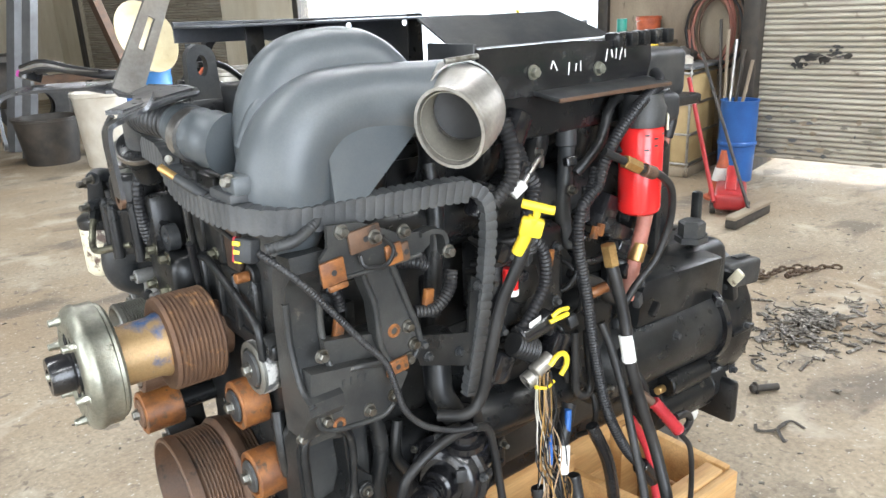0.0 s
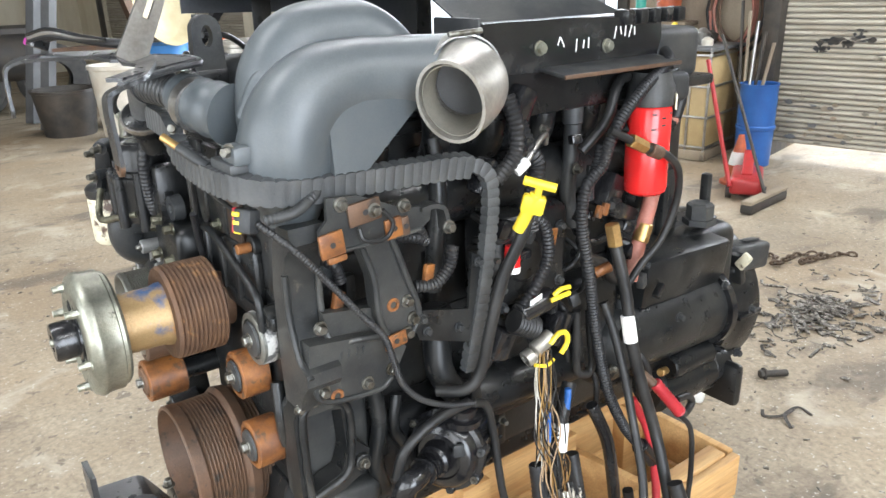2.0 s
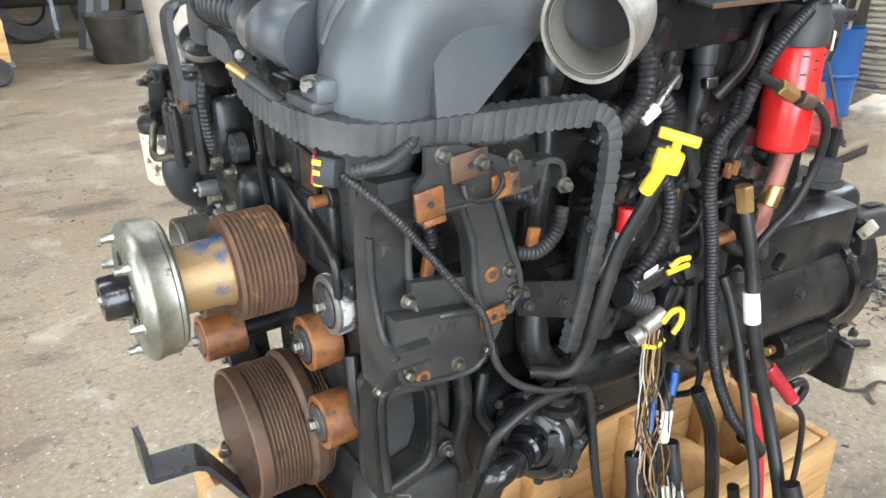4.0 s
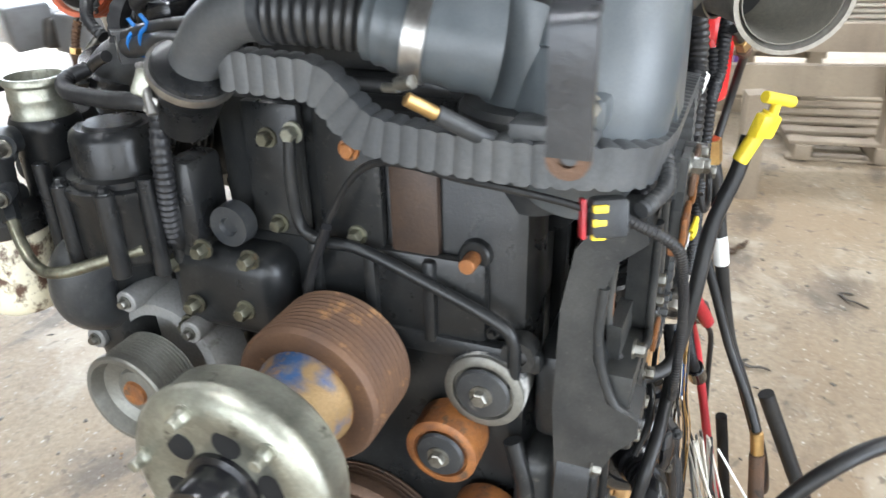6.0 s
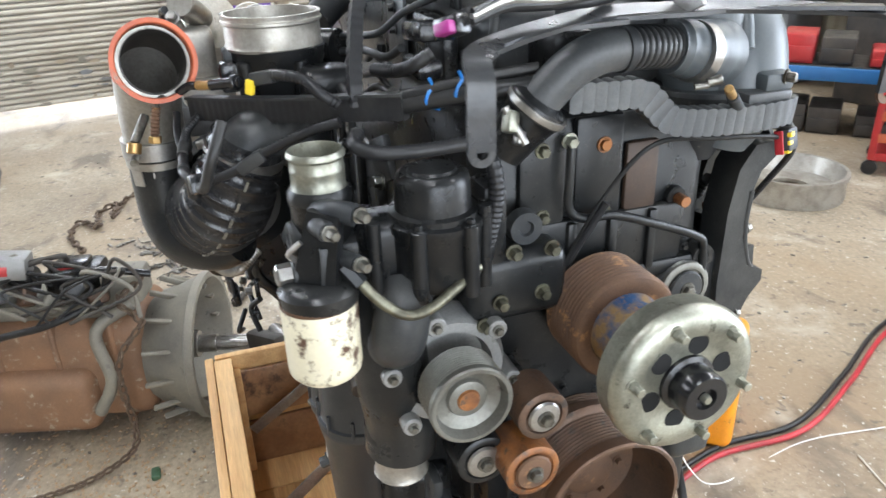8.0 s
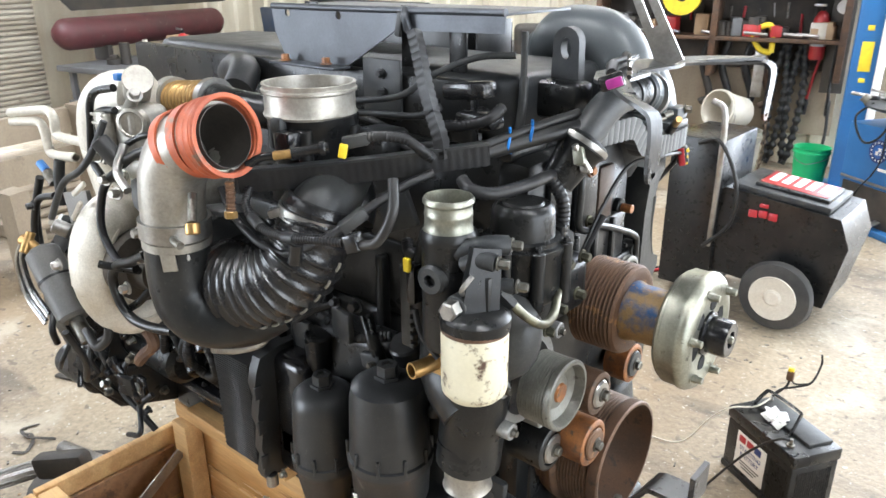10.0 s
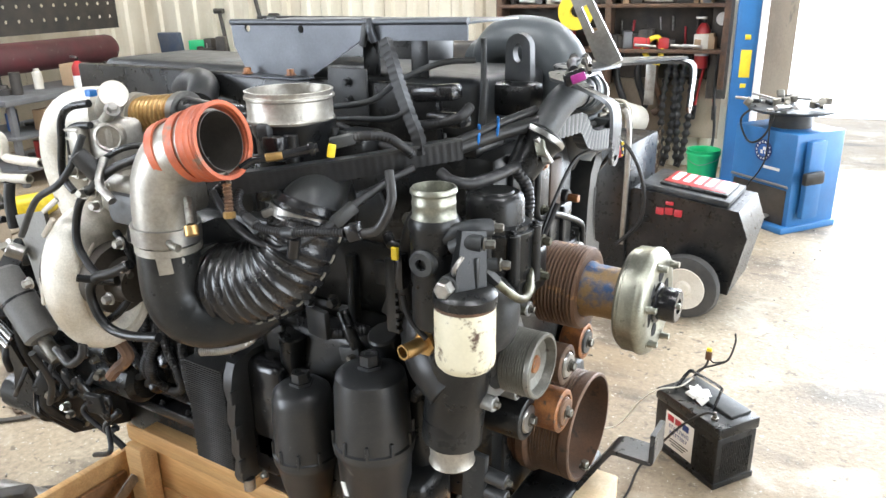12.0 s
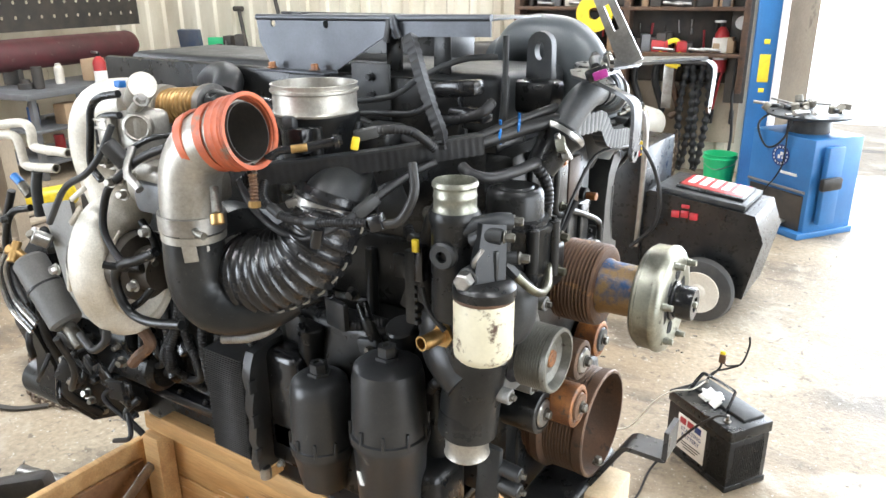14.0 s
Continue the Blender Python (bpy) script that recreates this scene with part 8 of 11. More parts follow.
def jerrycan(m):
    t = thing("jerrycan", m.translation, "amber yellow plastic jug with two black hoses in its neck", "jug")
    bm = B()
    box(bm, (0, 0, 0.165), (0.27, 0.22, 0.33), 0.035, None, 5)
    for v in bm.verts:
        if v.co.z > 0.29:
            v.co.x *= 0.90
            v.co.z += 0.02 * (v.co.x < 0.02)
    b = part("body", put(bm, m), AMBER, t)
    part("shoulder", put(box(B(), (-0.06, 0, 0.335), (0.12, 0.17, 0.05), 0.02, None, 4), m), AMBER, b)
    part("grip", put(hose(B(), [(-0.02, 0, 0.345), (0.0, 0, 0.375), (0.05, 0, 0.38), (0.10, 0, 0.37), (0.12, 0, 0.33)], 0.017, 12), m), AMBER, b)
    part("neck", put(lathe(B(), (-0.075, 0, 0.35), UP, [(0, 0.02), (0, 0.037), (0.03, 0.036), (0.034, 0.038), (0.04, 0.038), (0.04, 0.030), (0.005, 0.028), (0.005, 0)], 26), m), AMBER, b)
    return t


JUG = at(0.275, -0.985, 0, -44) @ Matrix.Diagonal((1.02, 0.98, 1.06, 1.0))
jerrycan(JUG)
mouth_j = JUG @ Vector((-0.075, 0, 0.385))
hoses = thing("drain_hoses", (0.0, -0.60, 0.0), "two black rubber hoses looped from the engine into the jug", "hose")
part("hose", hose(B(), [(-0.20, -0.42, 0.62), (-0.17, -0.50, 0.735), (-0.09, -0.60, 0.76), (0.0, -0.72, 0.70), (0.09, -0.84, 0.54), mouth_j + Vector((0, 0, 0.02)), mouth_j + Vector((0.01, -0.01, -0.15))], 0.0125, 14), RUBBER, hoses)
part("hose", hose(B(), [(-0.22, -0.40, 0.52), (-0.17, -0.48, 0.585), (-0.08, -0.60, 0.60), (0.02, -0.74, 0.55), (0.10, -0.85, 0.47), mouth_j + Vector((0.012, 0.01, 0.01)), mouth_j + Vector((0.02, 0.0, -0.15))], 0.0125, 14), RUBBER, hoses)
part("hose", hose(B(), [(-0.06, -0.42, 0.78), (-0.05, -0.50, 0.60), (-0.03, -0.60, 0.38), (-0.04, -0.66, 0.16), (-0.10, -0.66, 0.03), (-0.22, -0.60, 0.02)], 0.0125, 14), RUBBER, hoses)
part("hose", hose(B(), [(-0.14, -0.43, 0.62), (-0.15, -0.46, 0.45), (-0.19, -0.46, 0.28), (-0.26, -0.42, 0.20)], 0.013, 14), RUBBER, hoses)
rng = random.Random(3)
strands = thing("stripped_wires", (-0.12, -0.42, 0.0), "bundle of thin grey and white stripped wires hanging to the floor", "wire")
for k in range(22):
    a = rng.uniform(-0.04, 0.04)
    part("strand", hose(B(), [(-0.20 + a * 0.4, -0.33 + rng.uniform(-0.02, 0.02), 0.78), (-0.20 + a, -0.39 + rng.uniform(-0.02, 0.02), 0.55), (-0.19 + a * 1.5, -0.44 + rng.uniform(-0.03, 0.03), 0.30), (-0.17 + a * 2, -0.47 + rng.uniform(-0.06, 0.04), 0.05)], 0.002, 5, 5), (WHITE, DUSTY, STEEL)[k % 3], strands)
part("strand", hose(B(), [(-0.18, -0.36, 0.75), (-0.14, -0.50, 0.50), (-0.08, -0.66, 0.20), (0.0, -0.86, 0.01), (0.06, -1.2, 0.005), (0.02, -1.5, 0.005)], 0.002, 6), LABEL, strands)
cables = thing("jumper_cables", (0.2, -1.6, 0.0), "long red and black jumper cables lying on the floor", "cable")
for off, mm in ((0.0, CABLE_RED), (0.035, RUBBER)):
    part("cable", hose(B(), [(-0.10, -0.36, 0.75), (-0.06, -0.42, 0.40), (-0.02, -0.50, 0.08), (0.02 + off, -0.66, 0.012), (0.10 + off, -0.92 - off, 0.010), (0.10 + off, -1.25, 0.010), (0.25 + off, -1.60, 0.010), (0.45 + off, -2.0, 0.010), (0.55 + off, -2.5, 0.010), (0.2 + off, -3.0, 0.010)], 0.009, 10), mm, cables, "red cable" if mm is CABLE_RED else "black cable")


def gearbox():
    t = thing("truck_gearbox", (1.15, 1.05, 0), "dusty brown truck gearbox on the floor with a chain", "gearbox")
    axis = Vector((-0.30, -0.95, 0)).normalized()
    o = Vector((1.02, 0.62, 0.24))          # joint between bell and case
    u = Vector((axis.y, -axis.x, 0))
    m = Matrix.Translation(o) @ Matrix(((-axis.x, u.x, 0), (-axis.y, u.y, 0), (0, 0, 1))).to_4x4()
    case = part("case", put(box(B(), (0.36, 0, 0.0), (0.70, 0.32, 0.36), 0.06, None, 4), m), GEARBOX, t)
    part("case_side", put(box(B(), (0.40, 0.02, -0.08), (0.45, 0.40, 0.22), 0.05, None, 4), m), GEARBOX, case)
    for x in (0.10, 0.28, 0.46, 0.64):
        part("case_rib", put(box(B(), (x, 0, 0.0), (0.018, 0.335, 0.375), 0.02, None, 3), m), GEARBOX, case)
    part("top_cover", put(box(B(), (0.34, 0.0, 0.20), (0.46, 0.22, 0.06), 0.015), m), BELL, t)
    bl = part("bell_housing", put(lathe(B(), (0.02, 0, 0), (-1, 0, 0), [(0, 0), (0, 0.17), (0.03, 0.19), (0.15, 0.235), (0.155, 0.245), (0.18, 0.245), (0.18, 0.225), (0.05, 0.16), (0.05, 0)], 44), m), BELL, t, "dusty grey bell housing")
    for k in range(14):
        a = 2 * math.pi * k / 14
        part("bell_rib", put(box(B(), (-0.065, 0.215 * math.cos(a), 0.215 * math.sin(a)), (0.13, 0.012, 0.02), 0.004, Matrix.Rotation(a - math.pi / 2, 4, "X") @ pose(0, 0, 0, 0, -18, 0)), m), BELL, bl)
    sh = part("input_shaft", put(lathe(B(), (-0.03, 0, 0), (-1, 0, 0), [(0, 0), (0, 0.045), (0.08, 0.045), (0.08, 0.03), (0.14, 0.03), (0.14, 0.024), (0.30, 0.024), (0.30, 0.012), (0.33, 0.012), (0.33, 0)], 22), m), STEEL, t, "bare splined input shaft")
    for k in range(12):
        a = 2 * math.pi * k / 12
        part("spline", put(box(B(), (-0.25, 0.024 * math.cos(a), 0.024 * math.sin(a)), (0.13, 0.004, 0.006), 0.001, Matrix.Rotation(a - math.pi / 2, 4, "X"), 1), m), STEEL, sh)
    tower = part("shift_tower", put(box(B(), (0.22, 0.02, 0.28), (0.16, 0.14, 0.10), 0.02), m), BLACK, t)
    part("tower_lid", put(box(B(), (0.22, 0.04, 0.335), (0.10, 0.09, 0.03), 0.008), m), GLOSS, tower)
    part("tower_tag", put(box(B(), (0.22, 0.086, 0.335), (0.06, 0.002, 0.02), 0.0005), m), RED_PAINT, tower, "faded red tag")
    part("air_cylinder", put(rod(B(), (0.34, 0.05, 0.29), (0.62, 0.05, 0.30), 0.05, 22), m), DUSTY, t)
    part("valve_block", put(box(B(), (0.06, 0.05, 0.27), (0.12, 0.12, 0.10), 0.015), m), BELL, t)
    part("yoke", put(lathe(B(), (0.70, 0, 0), (1, 0, 0), [(0, 0), (0, 0.08), (0.05, 0.075), (0.05, 0.05), (0.12, 0.045), (0.12, 0)], 24), m), DARK, t)
    for k, pts in enumerate(([(0.62, 0.18, 0.22), (0.70, 0.22, 0.20), (0.78, 0.22, 0.05), (0.75, 0.25, -0.18), (0.66, 0.36, -0.225)], [(0.10, 0.16, 0.26), (0.25, 0.22, 0.22), (0.45, 0.21, 0.16), (0.60, 0.20, 0.02)], [(0.02, 0.14, 0.24), (0.12, 0.20, 0.18), (0.10, 0.22, 0.02), (0.16, 0.22, -0.10)], [(0.30, 0.12, 0.33), (0.10, 0.14, 0.36), (-0.04, 0.10, 0.32)], [(0.5, 0.1, 0.3), (0.65, 0.14, 0.26), (0.72, 0.1, 0.1)])):
        part("air_line", put(hose(B(), pts, 0.022 if k == 0 else (0.019 if k == 2 else 0.011), 12), m), (RUBBER, RUBBER, BELL, GLOSS, RUBBER)[k], t, "dusty khaki cable sleeve" if k == 2 else "")
    rng = random.Random(12)
    for k in range(14):
        x, y = rng.uniform(0.0, 0.55), rng.uniform(0.02, 0.16)
        part("wire", put(hose(B(), [(x, y, 0.30), (x + rng.uniform(-0.08, 0.08), y + 0.04, 0.38 + rng.uniform(-0.03, 0.05)), (x + rng.uniform(-0.16, 0.16), y + 0.07, 0.33), (x + rng.uniform(-0.2, 0.2), y + 0.10, 0.24)], rng.uniform(0.004, 0.009), 8), m), (RUBBER, BELL, DARK)[k % 3], t)
    for k in range(7):
        part("fitting", put(box(B(), (0.04 + 0.075 * k, 0.12 + 0.02 * (k % 2), 0.25 + 0.02 * (k % 3)), (0.06, 0.05, 0.045), 0.010, pose(0, 0, 0, 10 * k, 14 * k, 23 * k), 3), m), (BELL, BROWN, GREY)[k % 3], t)
    relay = part("control_unit", put(box(B(), (0.40, 0.11, 0.375), (0.17, 0.10, 0.07), 0.010, pose(0, 0, 0, 6, -8, 12)), m), SHEET_GREY, t, "grey control unit with a red label")
    part("unit_label", put(box(B(), (0.40, 0.161, 0.378), (0.09, 0.004, 0.03), 0.0005, pose(0, 0, 0, 6, -8, 12)), m), RED_PAINT, relay)
    for k in range(10):
        part("case_bolt", put(bolt(B(), (0.12 + 0.055 * k, 0.115, 0.205), (0, 1, 0.4), 0.012, 0.012), m), BELL, case)
    return m


GB = gearbox()


def chain(points, name_at, label, r=0.016, wire=0.0045, floor=False):
    t = thing("chain", name_at, label, "chain")
    ln = resample(bend(points, 10), r * 1.75)
    bm = B()
    lathe_pts = []
    ring = B()
    base = [Vector((0.5 * r * 1.1 * math.cos(a), 1.0 * r * math.sin(a), 0)) for a in (2 * math.pi * k / 10 for k in range(10))]
    sweep(ring, base + [base[0]], wire, 6, cap=False)
    me = mesh_of(ring, "link", CHAIN)
    for k, p in enumerate(ln[:-1]):
        d = (ln[k + 1] - p).normalized()
        ob = new("link", me)
        ob.parent = t
        q = d.to_track_quat("Y", "Z").to_matrix().to_4x4() @ Matrix.Rotation(radians(90 * (k % 2) + (random.uniform(-25, 25) if floor else 0)), 4, "Y")
        ob.matrix_basis = Matrix.Translation(p - Vector(name_at)) @ q
    return t


chain([GB @ Vector(p) for p in ((-0.02, 0.20, 0.20), (0.04, 0.26, 0.12), (0.05, 0.27, 0.0), (0.04, 0.27, -0.12), (0.06, 0.30, -0.20), (0.18, 0.40, -0.228), (0.40, 0.48, -0.230), (0.62, 0.44, -0.228), (0.75, 0.36, -0.228))], (1.05, 0.75, 0), "rusty lifting chain hanging from the gearbox to the floor")
chain([GB @ Vector(p) for p in ((0.0, 0.10, 0.30), (0.05, 0.16, 0.26), (0.0, 0.18, 0.22), (-0.02, 0.20, 0.20))], (1.05, 0.70, 0.4), "rusty chain over the gearbox")
chain([(2.55, 1.05, 0.01), (2.75, 1.12, 0.02), (2.95, 1.08, 0.01), (2.80, 0.98, 0.03), (3.05, 1.0, 0.01), (3.15, 0.90, 0.02), (2.95, 0.92, 0.02), (3.25, 0.85, 0.01), (3.30, 0.78, 0.01)], (2.9, 1.0, 0), "heap of rusty chain on the concrete", 0.026, 0.007, True)
chain([(1.45, -0.30, 0.008), (1.75, -0.22, 0.01), (1.95, -0.32, 0.008), (2.2, -0.45, 0.008)], (1.8, -0.3, 0), "rusty chain stretched on the concrete", 0.022, 0.006, True)

# litter on the concrete
rng = random.Random(21)
bm = B()
for k in range(330):
    a, d = rng.uniform(0, 6.283), abs(rng.gauss(0, 0.30))
    x, y = 2.42 + 1.1 * d * math.cos(a), 0.52 + 0.62 * d * math.sin(a)
    kind = k % 4
    m4 = pose(x, y, 0.006 + 0.03 * max(0, 1 - d / 0.35) * rng.random(), rng.uniform(-20, 20), rng.uniform(-20, 20), rng.uniform(0, 360))
    one = B()
    if kind == 0:
        box(one, (0, 0, 0), (rng.uniform(0.03, 0.12), rng.uniform(0.006, 0.02), 0.008), 0.002, None, 1)
    elif kind == 1:
        rod(one, (0, 0, 0), (rng.uniform(0.02, 0.09), 0, 0), rng.uniform(0.004, 0.009), 8)
    elif kind == 2:
        box(one, (0, 0, 0), (rng.uniform(0.02, 0.06), rng.uniform(0.02, 0.05), 0.004), 0.001, None, 1)
    else:
        hose(one, [(0, 0, 0), (0.03, 0.02, 0), (0.07, rng.uniform(-0.02, 0.02), 0)], 0.003, 6, 4)
    put(one, m4)
    me = bpy.data.meshes.new("tmp")
    one.to_mesh(me)
    one.free()
    for p in me.polygons:
        p.material_index = 0
    bm.from_mesh(me)
    bpy.data.meshes.remove(me)
SCRAP = mat("swept_scrap", (0.13, 0.115, 0.095), 0.55, 0.3, (0.40, 0.37, 0.32), 40, 0.56, 0.06, third=(0.05, 0.045, 0.04), third_at=0.56, third_scale=70)
pile = part("scrap_pile", bm, SCRAP)
tagged(pile, "swept heap of grey metal scrap and rags on the concrete", "scrap", "", "stuff")
bm = B()
for k in range(900):
    a, d = rng.uniform(0, 6.283), rng.gauss(0, 1)
    x, y = 0.62 + 0.28 * rng.gauss(0, 1), 0.88 + 0.22 * rng.gauss(0, 1)
    box(bm, (x, y, 0.002), (rng.uniform(0.003, 0.009), rng.uniform(0.003, 0.008), 0.004), 0, Matrix.Rotation(rng.uniform(0, 3), 4, "Z"))
tagged(part("absorbent_grit", bm, CARD), "scattered tan oil absorbent grit", "grit", "", "stuff")
bm = B()
for k in range(420):
    r, a = rng.uniform(0.9, 4.6), rng.uniform(-1.7, 1.7)
    x, y = -0.3 + r * math.cos(a), r * math.sin(a)
    if abs(x + 0.05) < 0.75 and abs(y - 0.13) < 0.45:
        continue
    box(bm, (x, y, 0.002), (rng.uniform(0.004, 0.022), rng.uniform(0.003, 0.012), 0.004), 0, Matrix.Rotation(rng.uniform(0, 3), 4, "Z"))
tagged(part("floor_litter", bm, SCRAP), "small chips and dirt scattered over the floor", "litter", "", "stuff")


def strip_curl(x, y, rz, s, label):
    m = at(x, y, 0.004, rz)
    ob = part("steel_strip", put(sweep(B(), bend([(0, 0, 0), (0.05 * s, 0.03 * s, 0.012), (0.10 * s, 0.03 * s, 0.004), (0.16 * s, 0.0, 0.002), (0.13 * s, -0.05 * s, 0.0)], 5), 1.0, section=[(-0.001, -0.006), (0.001, -0.006), (0.001, 0.006), (-0.001, 0.006)], up=(0, 0, 1)), m), DARK)
    return tagged(ob, label, "scrap", "floor scraps")


for x, y, rz, s in ((1.40, 0.10, 20, 1.0), (1.52, 0.16, 160, 0.8), (2.05, 0.75, -30, 1.2), (1.85, 0.42, 60, 0.7), (1.05, -1.25, 10, 0.9), (1.75, -0.9, 45, 0.8), (1.2, -0.55, 80, 0.6)):
    strip_curl(x, y, rz, s, "curled dark steel strip on the floor")
bo = thing("loose_bolt", (1.69, 0.34, 0), "large black bolt lying on the floor", "bolt")
part("shank", rod(B(), (1.66, 0.36, 0.018), (1.74, 0.31, 0.018), 0.014, 14), DARK, bo)
part("head", bolt(B(), (1.66, 0.36, 0.02), (-0.8, 0.5, 0), 0.026, 0.022), DARK, bo)
tagged(part("rag", box(B(), (1.30, 0.45, 0.025), (0.05, 0.10, 0.05), 0.015, pose(0, 0, 0, 20, 20, 40)), LABEL), "crumpled white rag on the floor", "rag")
tagged(part("green_cap", box(B(), (0.66, 0.70, 0.010), (0.05, 0.028, 0.02), 0.008), mat("dull_green", (0.05, 0.12, 0.06))), "small dull green cap on the floor", "cap")

# ---- things round the hall ----
def rbox(p, s, bevel=0.006, rz=0.0, tilt=(0, 0)):
    """A box at a hall place (u, v, z), turned rz degrees in the hall."""
    return box(B(), in_room(*p), s, bevel, (ROOM @ pose(0, 0, 0, tilt[0], tilt[1], rz)).to_3x3().to_4x4())


def bucket(m, r, h, material, label, rim=None, tilt=None):
    t = thing("bucket", m.translation, label, "bucket")
    b = part("pail", put(lathe(B(), (0, 0, 0), UP, [(0, 0), (0, r * 0.82), (0.01, r * 0.84), (h * 0.85, r * 0.97), (h * 0.86, r * 1.04), (h * 0.90, r * 1.04), (h * 0.91, r * 0.99), (h * 0.98, r), (h, r * 1.03), (h, r * 0.95), (0.02, r * 0.80), (0.02, 0)], 32), m), material, t)
    part("bail", put(hose(B(), [(r * 1.02, 0, h * 0.88), (r * 0.9, r * 0.5, h * 0.75), (0, r * 1.08, h * 0.62), (-r * 0.9, r * 0.5, h * 0.75), (-r * 1.02, 0, h * 0.88)], 0.003, 6), m), STEEL, t)
    return t


def extinguisher(u, v, z, h=0.42):
    t = thing("fire_extinguisher", in_room(u, v, z), "red fire extinguisher with a white label hung on the wall", "fire extinguisher")
    o = in_room(u, v, z)
    b = part("cylinder", lathe(B(), o, UP, [(0, 0), (0, 0.05), (0.01, 0.056), (h * 0.75, 0.056), (h * 0.86, 0.035), (h * 0.9, 0.018), (h * 0.9, 0)], 24), RED_PAINT, t)
    part("valve", rod(B(), o + Vector((0, 0, h * 0.9)), o + Vector((0, 0, h)), 0.016), BLACK, t)
    part("lever", box(B(), o + Vector((0.02, 0.02, h)), (0.09, 0.015, 0.02), 0.004), STEEL, t)
    part("label", lathe(B(), o + Vector((0, 0, h * 0.25)), UP, [(0, 0.0562), (0, 0.0568), (h * 0.3, 0.0568), (h * 0.3, 0.0562)], 24), LABEL, b, "white label")


def charger():
    """The wheeled black booster cart."""
    m = at(-0.26, -2.72, 0, -1)
    t = thing("booster_cart", (-0.26, -2.72, 0), "black wheeled battery booster cart with a red top panel", "cart")
    prof = [(0.33, 0.18), (-0.20, 0.12), (-0.26, 0.42), (-0.21, 0.545), (0.30, 0.60), (0.36, 0.56)]
    b = part("housing", put(slab(B(), prof, (0, 0.20, 0), X, UP, 0.40), m), BLACK, t)
    part("top_tray", put(box(B(), (0.06, 0.0, 0.588), (0.44, 0.36, 0.03), 0.008, pose(0, 0, 0, 0, -5.5, 0)), m), DUSTY, b)
    part("panel", put(box(B(), (0.03, 0.0, 0.607), (0.33, 0.26, 0.02), 0.006, pose(0, 0, 0, 0, -5.5, 0)), m), BLACK, b)
    pr = part("panel_print", put(box(B(), (0.03, 0.0, 0.6185), (0.30, 0.22, 0.002), 0.0005, pose(0, 0, 0, 0, -5.5, 0)), m), RED_PAINT, b, "red printed panel")
    for k in range(5):
        part("print_bar", put(box(B(), (-0.08 + 0.055 * k, -0.02, 0.621 + 0.0053 * k - 0.011), (0.035, 0.16, 0.001), 0.0002, pose(0, 0, 0, 0, -5.5, 0)), m), LABEL, pr)
    for k, (x, z) in enumerate(((0.16, 0.50), (0.115, 0.505), (0.07, 0.50), (0.115, 0.545))):
        lamp = part("tail_lamp", put(box(B(), (x, 0.207, z), (0.040, 0.012, 0.036 if k < 3 else 0.018), 0.004), m), CABLE_RED, b, "red indicator lens")
    w = part("wheel", put(lathe(B(), (-0.02, 0.290, 0.165), EXH, [(-0.04, 0.06), (-0.04, 0.125), (-0.03, 0.155), (0, 0.165), (0.03, 0.155), (0.04, 0.125), (0.04, 0.06)], 44), m), TYRE, t, "black rubber tyre")
    part("rim", put(lathe(B(), (-0.02, 0.330, 0.165), EXH, [(0, 0), (0, 0.085), (0.008, 0.105), (0.012, 0.102), (0.006, 0.088), (0.002, 0.04), (0.012, 0.03), (0.014, 0)], 36), m), WHITE, w, "cream steel rim")
    part("wheel", put(lathe(B(), (-0.02, -0.235, 0.165), EXH, [(-0.04, 0.0), (-0.04, 0.125), (-0.03, 0.155), (0, 0.165), (0.03, 0.155), (0.04, 0.125), (0.04, 0.0)], 44), m), TYRE, t)
    part("axle", put(rod(B(), (-0.02, -0.235, 0.165), (-0.02, 0.29, 0.165), 0.012), m), STEEL, t)
    part("skid_foot", put(hose(B(), [(-0.13, 0.16, 0.13), (-0.135, 0.16, 0.05), (-0.10, 0.16, 0.012), (-0.05, 0.16, 0.010)], 0.014, 12), m), RUBBER, t)
    part("skid_foot", put(hose(B(), [(-0.13, -0.16, 0.13), (-0.135, -0.16, 0.05), (-0.10, -0.16, 0.012), (-0.05, -0.16, 0.010)], 0.014, 12), m), RUBBER, t)
    part("tower", put(box(B(), (0.45, 0.02, 0.44), (0.26, 0.42, 0.76), 0.01), m), BLACK, t)
    part("handle_bar", put(hose(B(), [(0.34, 0.22, 0.30), (0.33, 0.24, 0.70), (0.34, 0.24, 0.95), (0.40, 0.24, 1.0)], 0.014, 12), m), STEEL, t, "bent steel handle tube")
    part("cable_loop", put(hose(B(), [(0.36, 0.25, 0.30), (0.24, 0.26, 0.45), (0.24, 0.26, 0.65), (0.34, 0.25, 0.82), (0.44, 0.25, 0.80)], 0.010, 10), m), RUBBER, t)
    return t


charger()


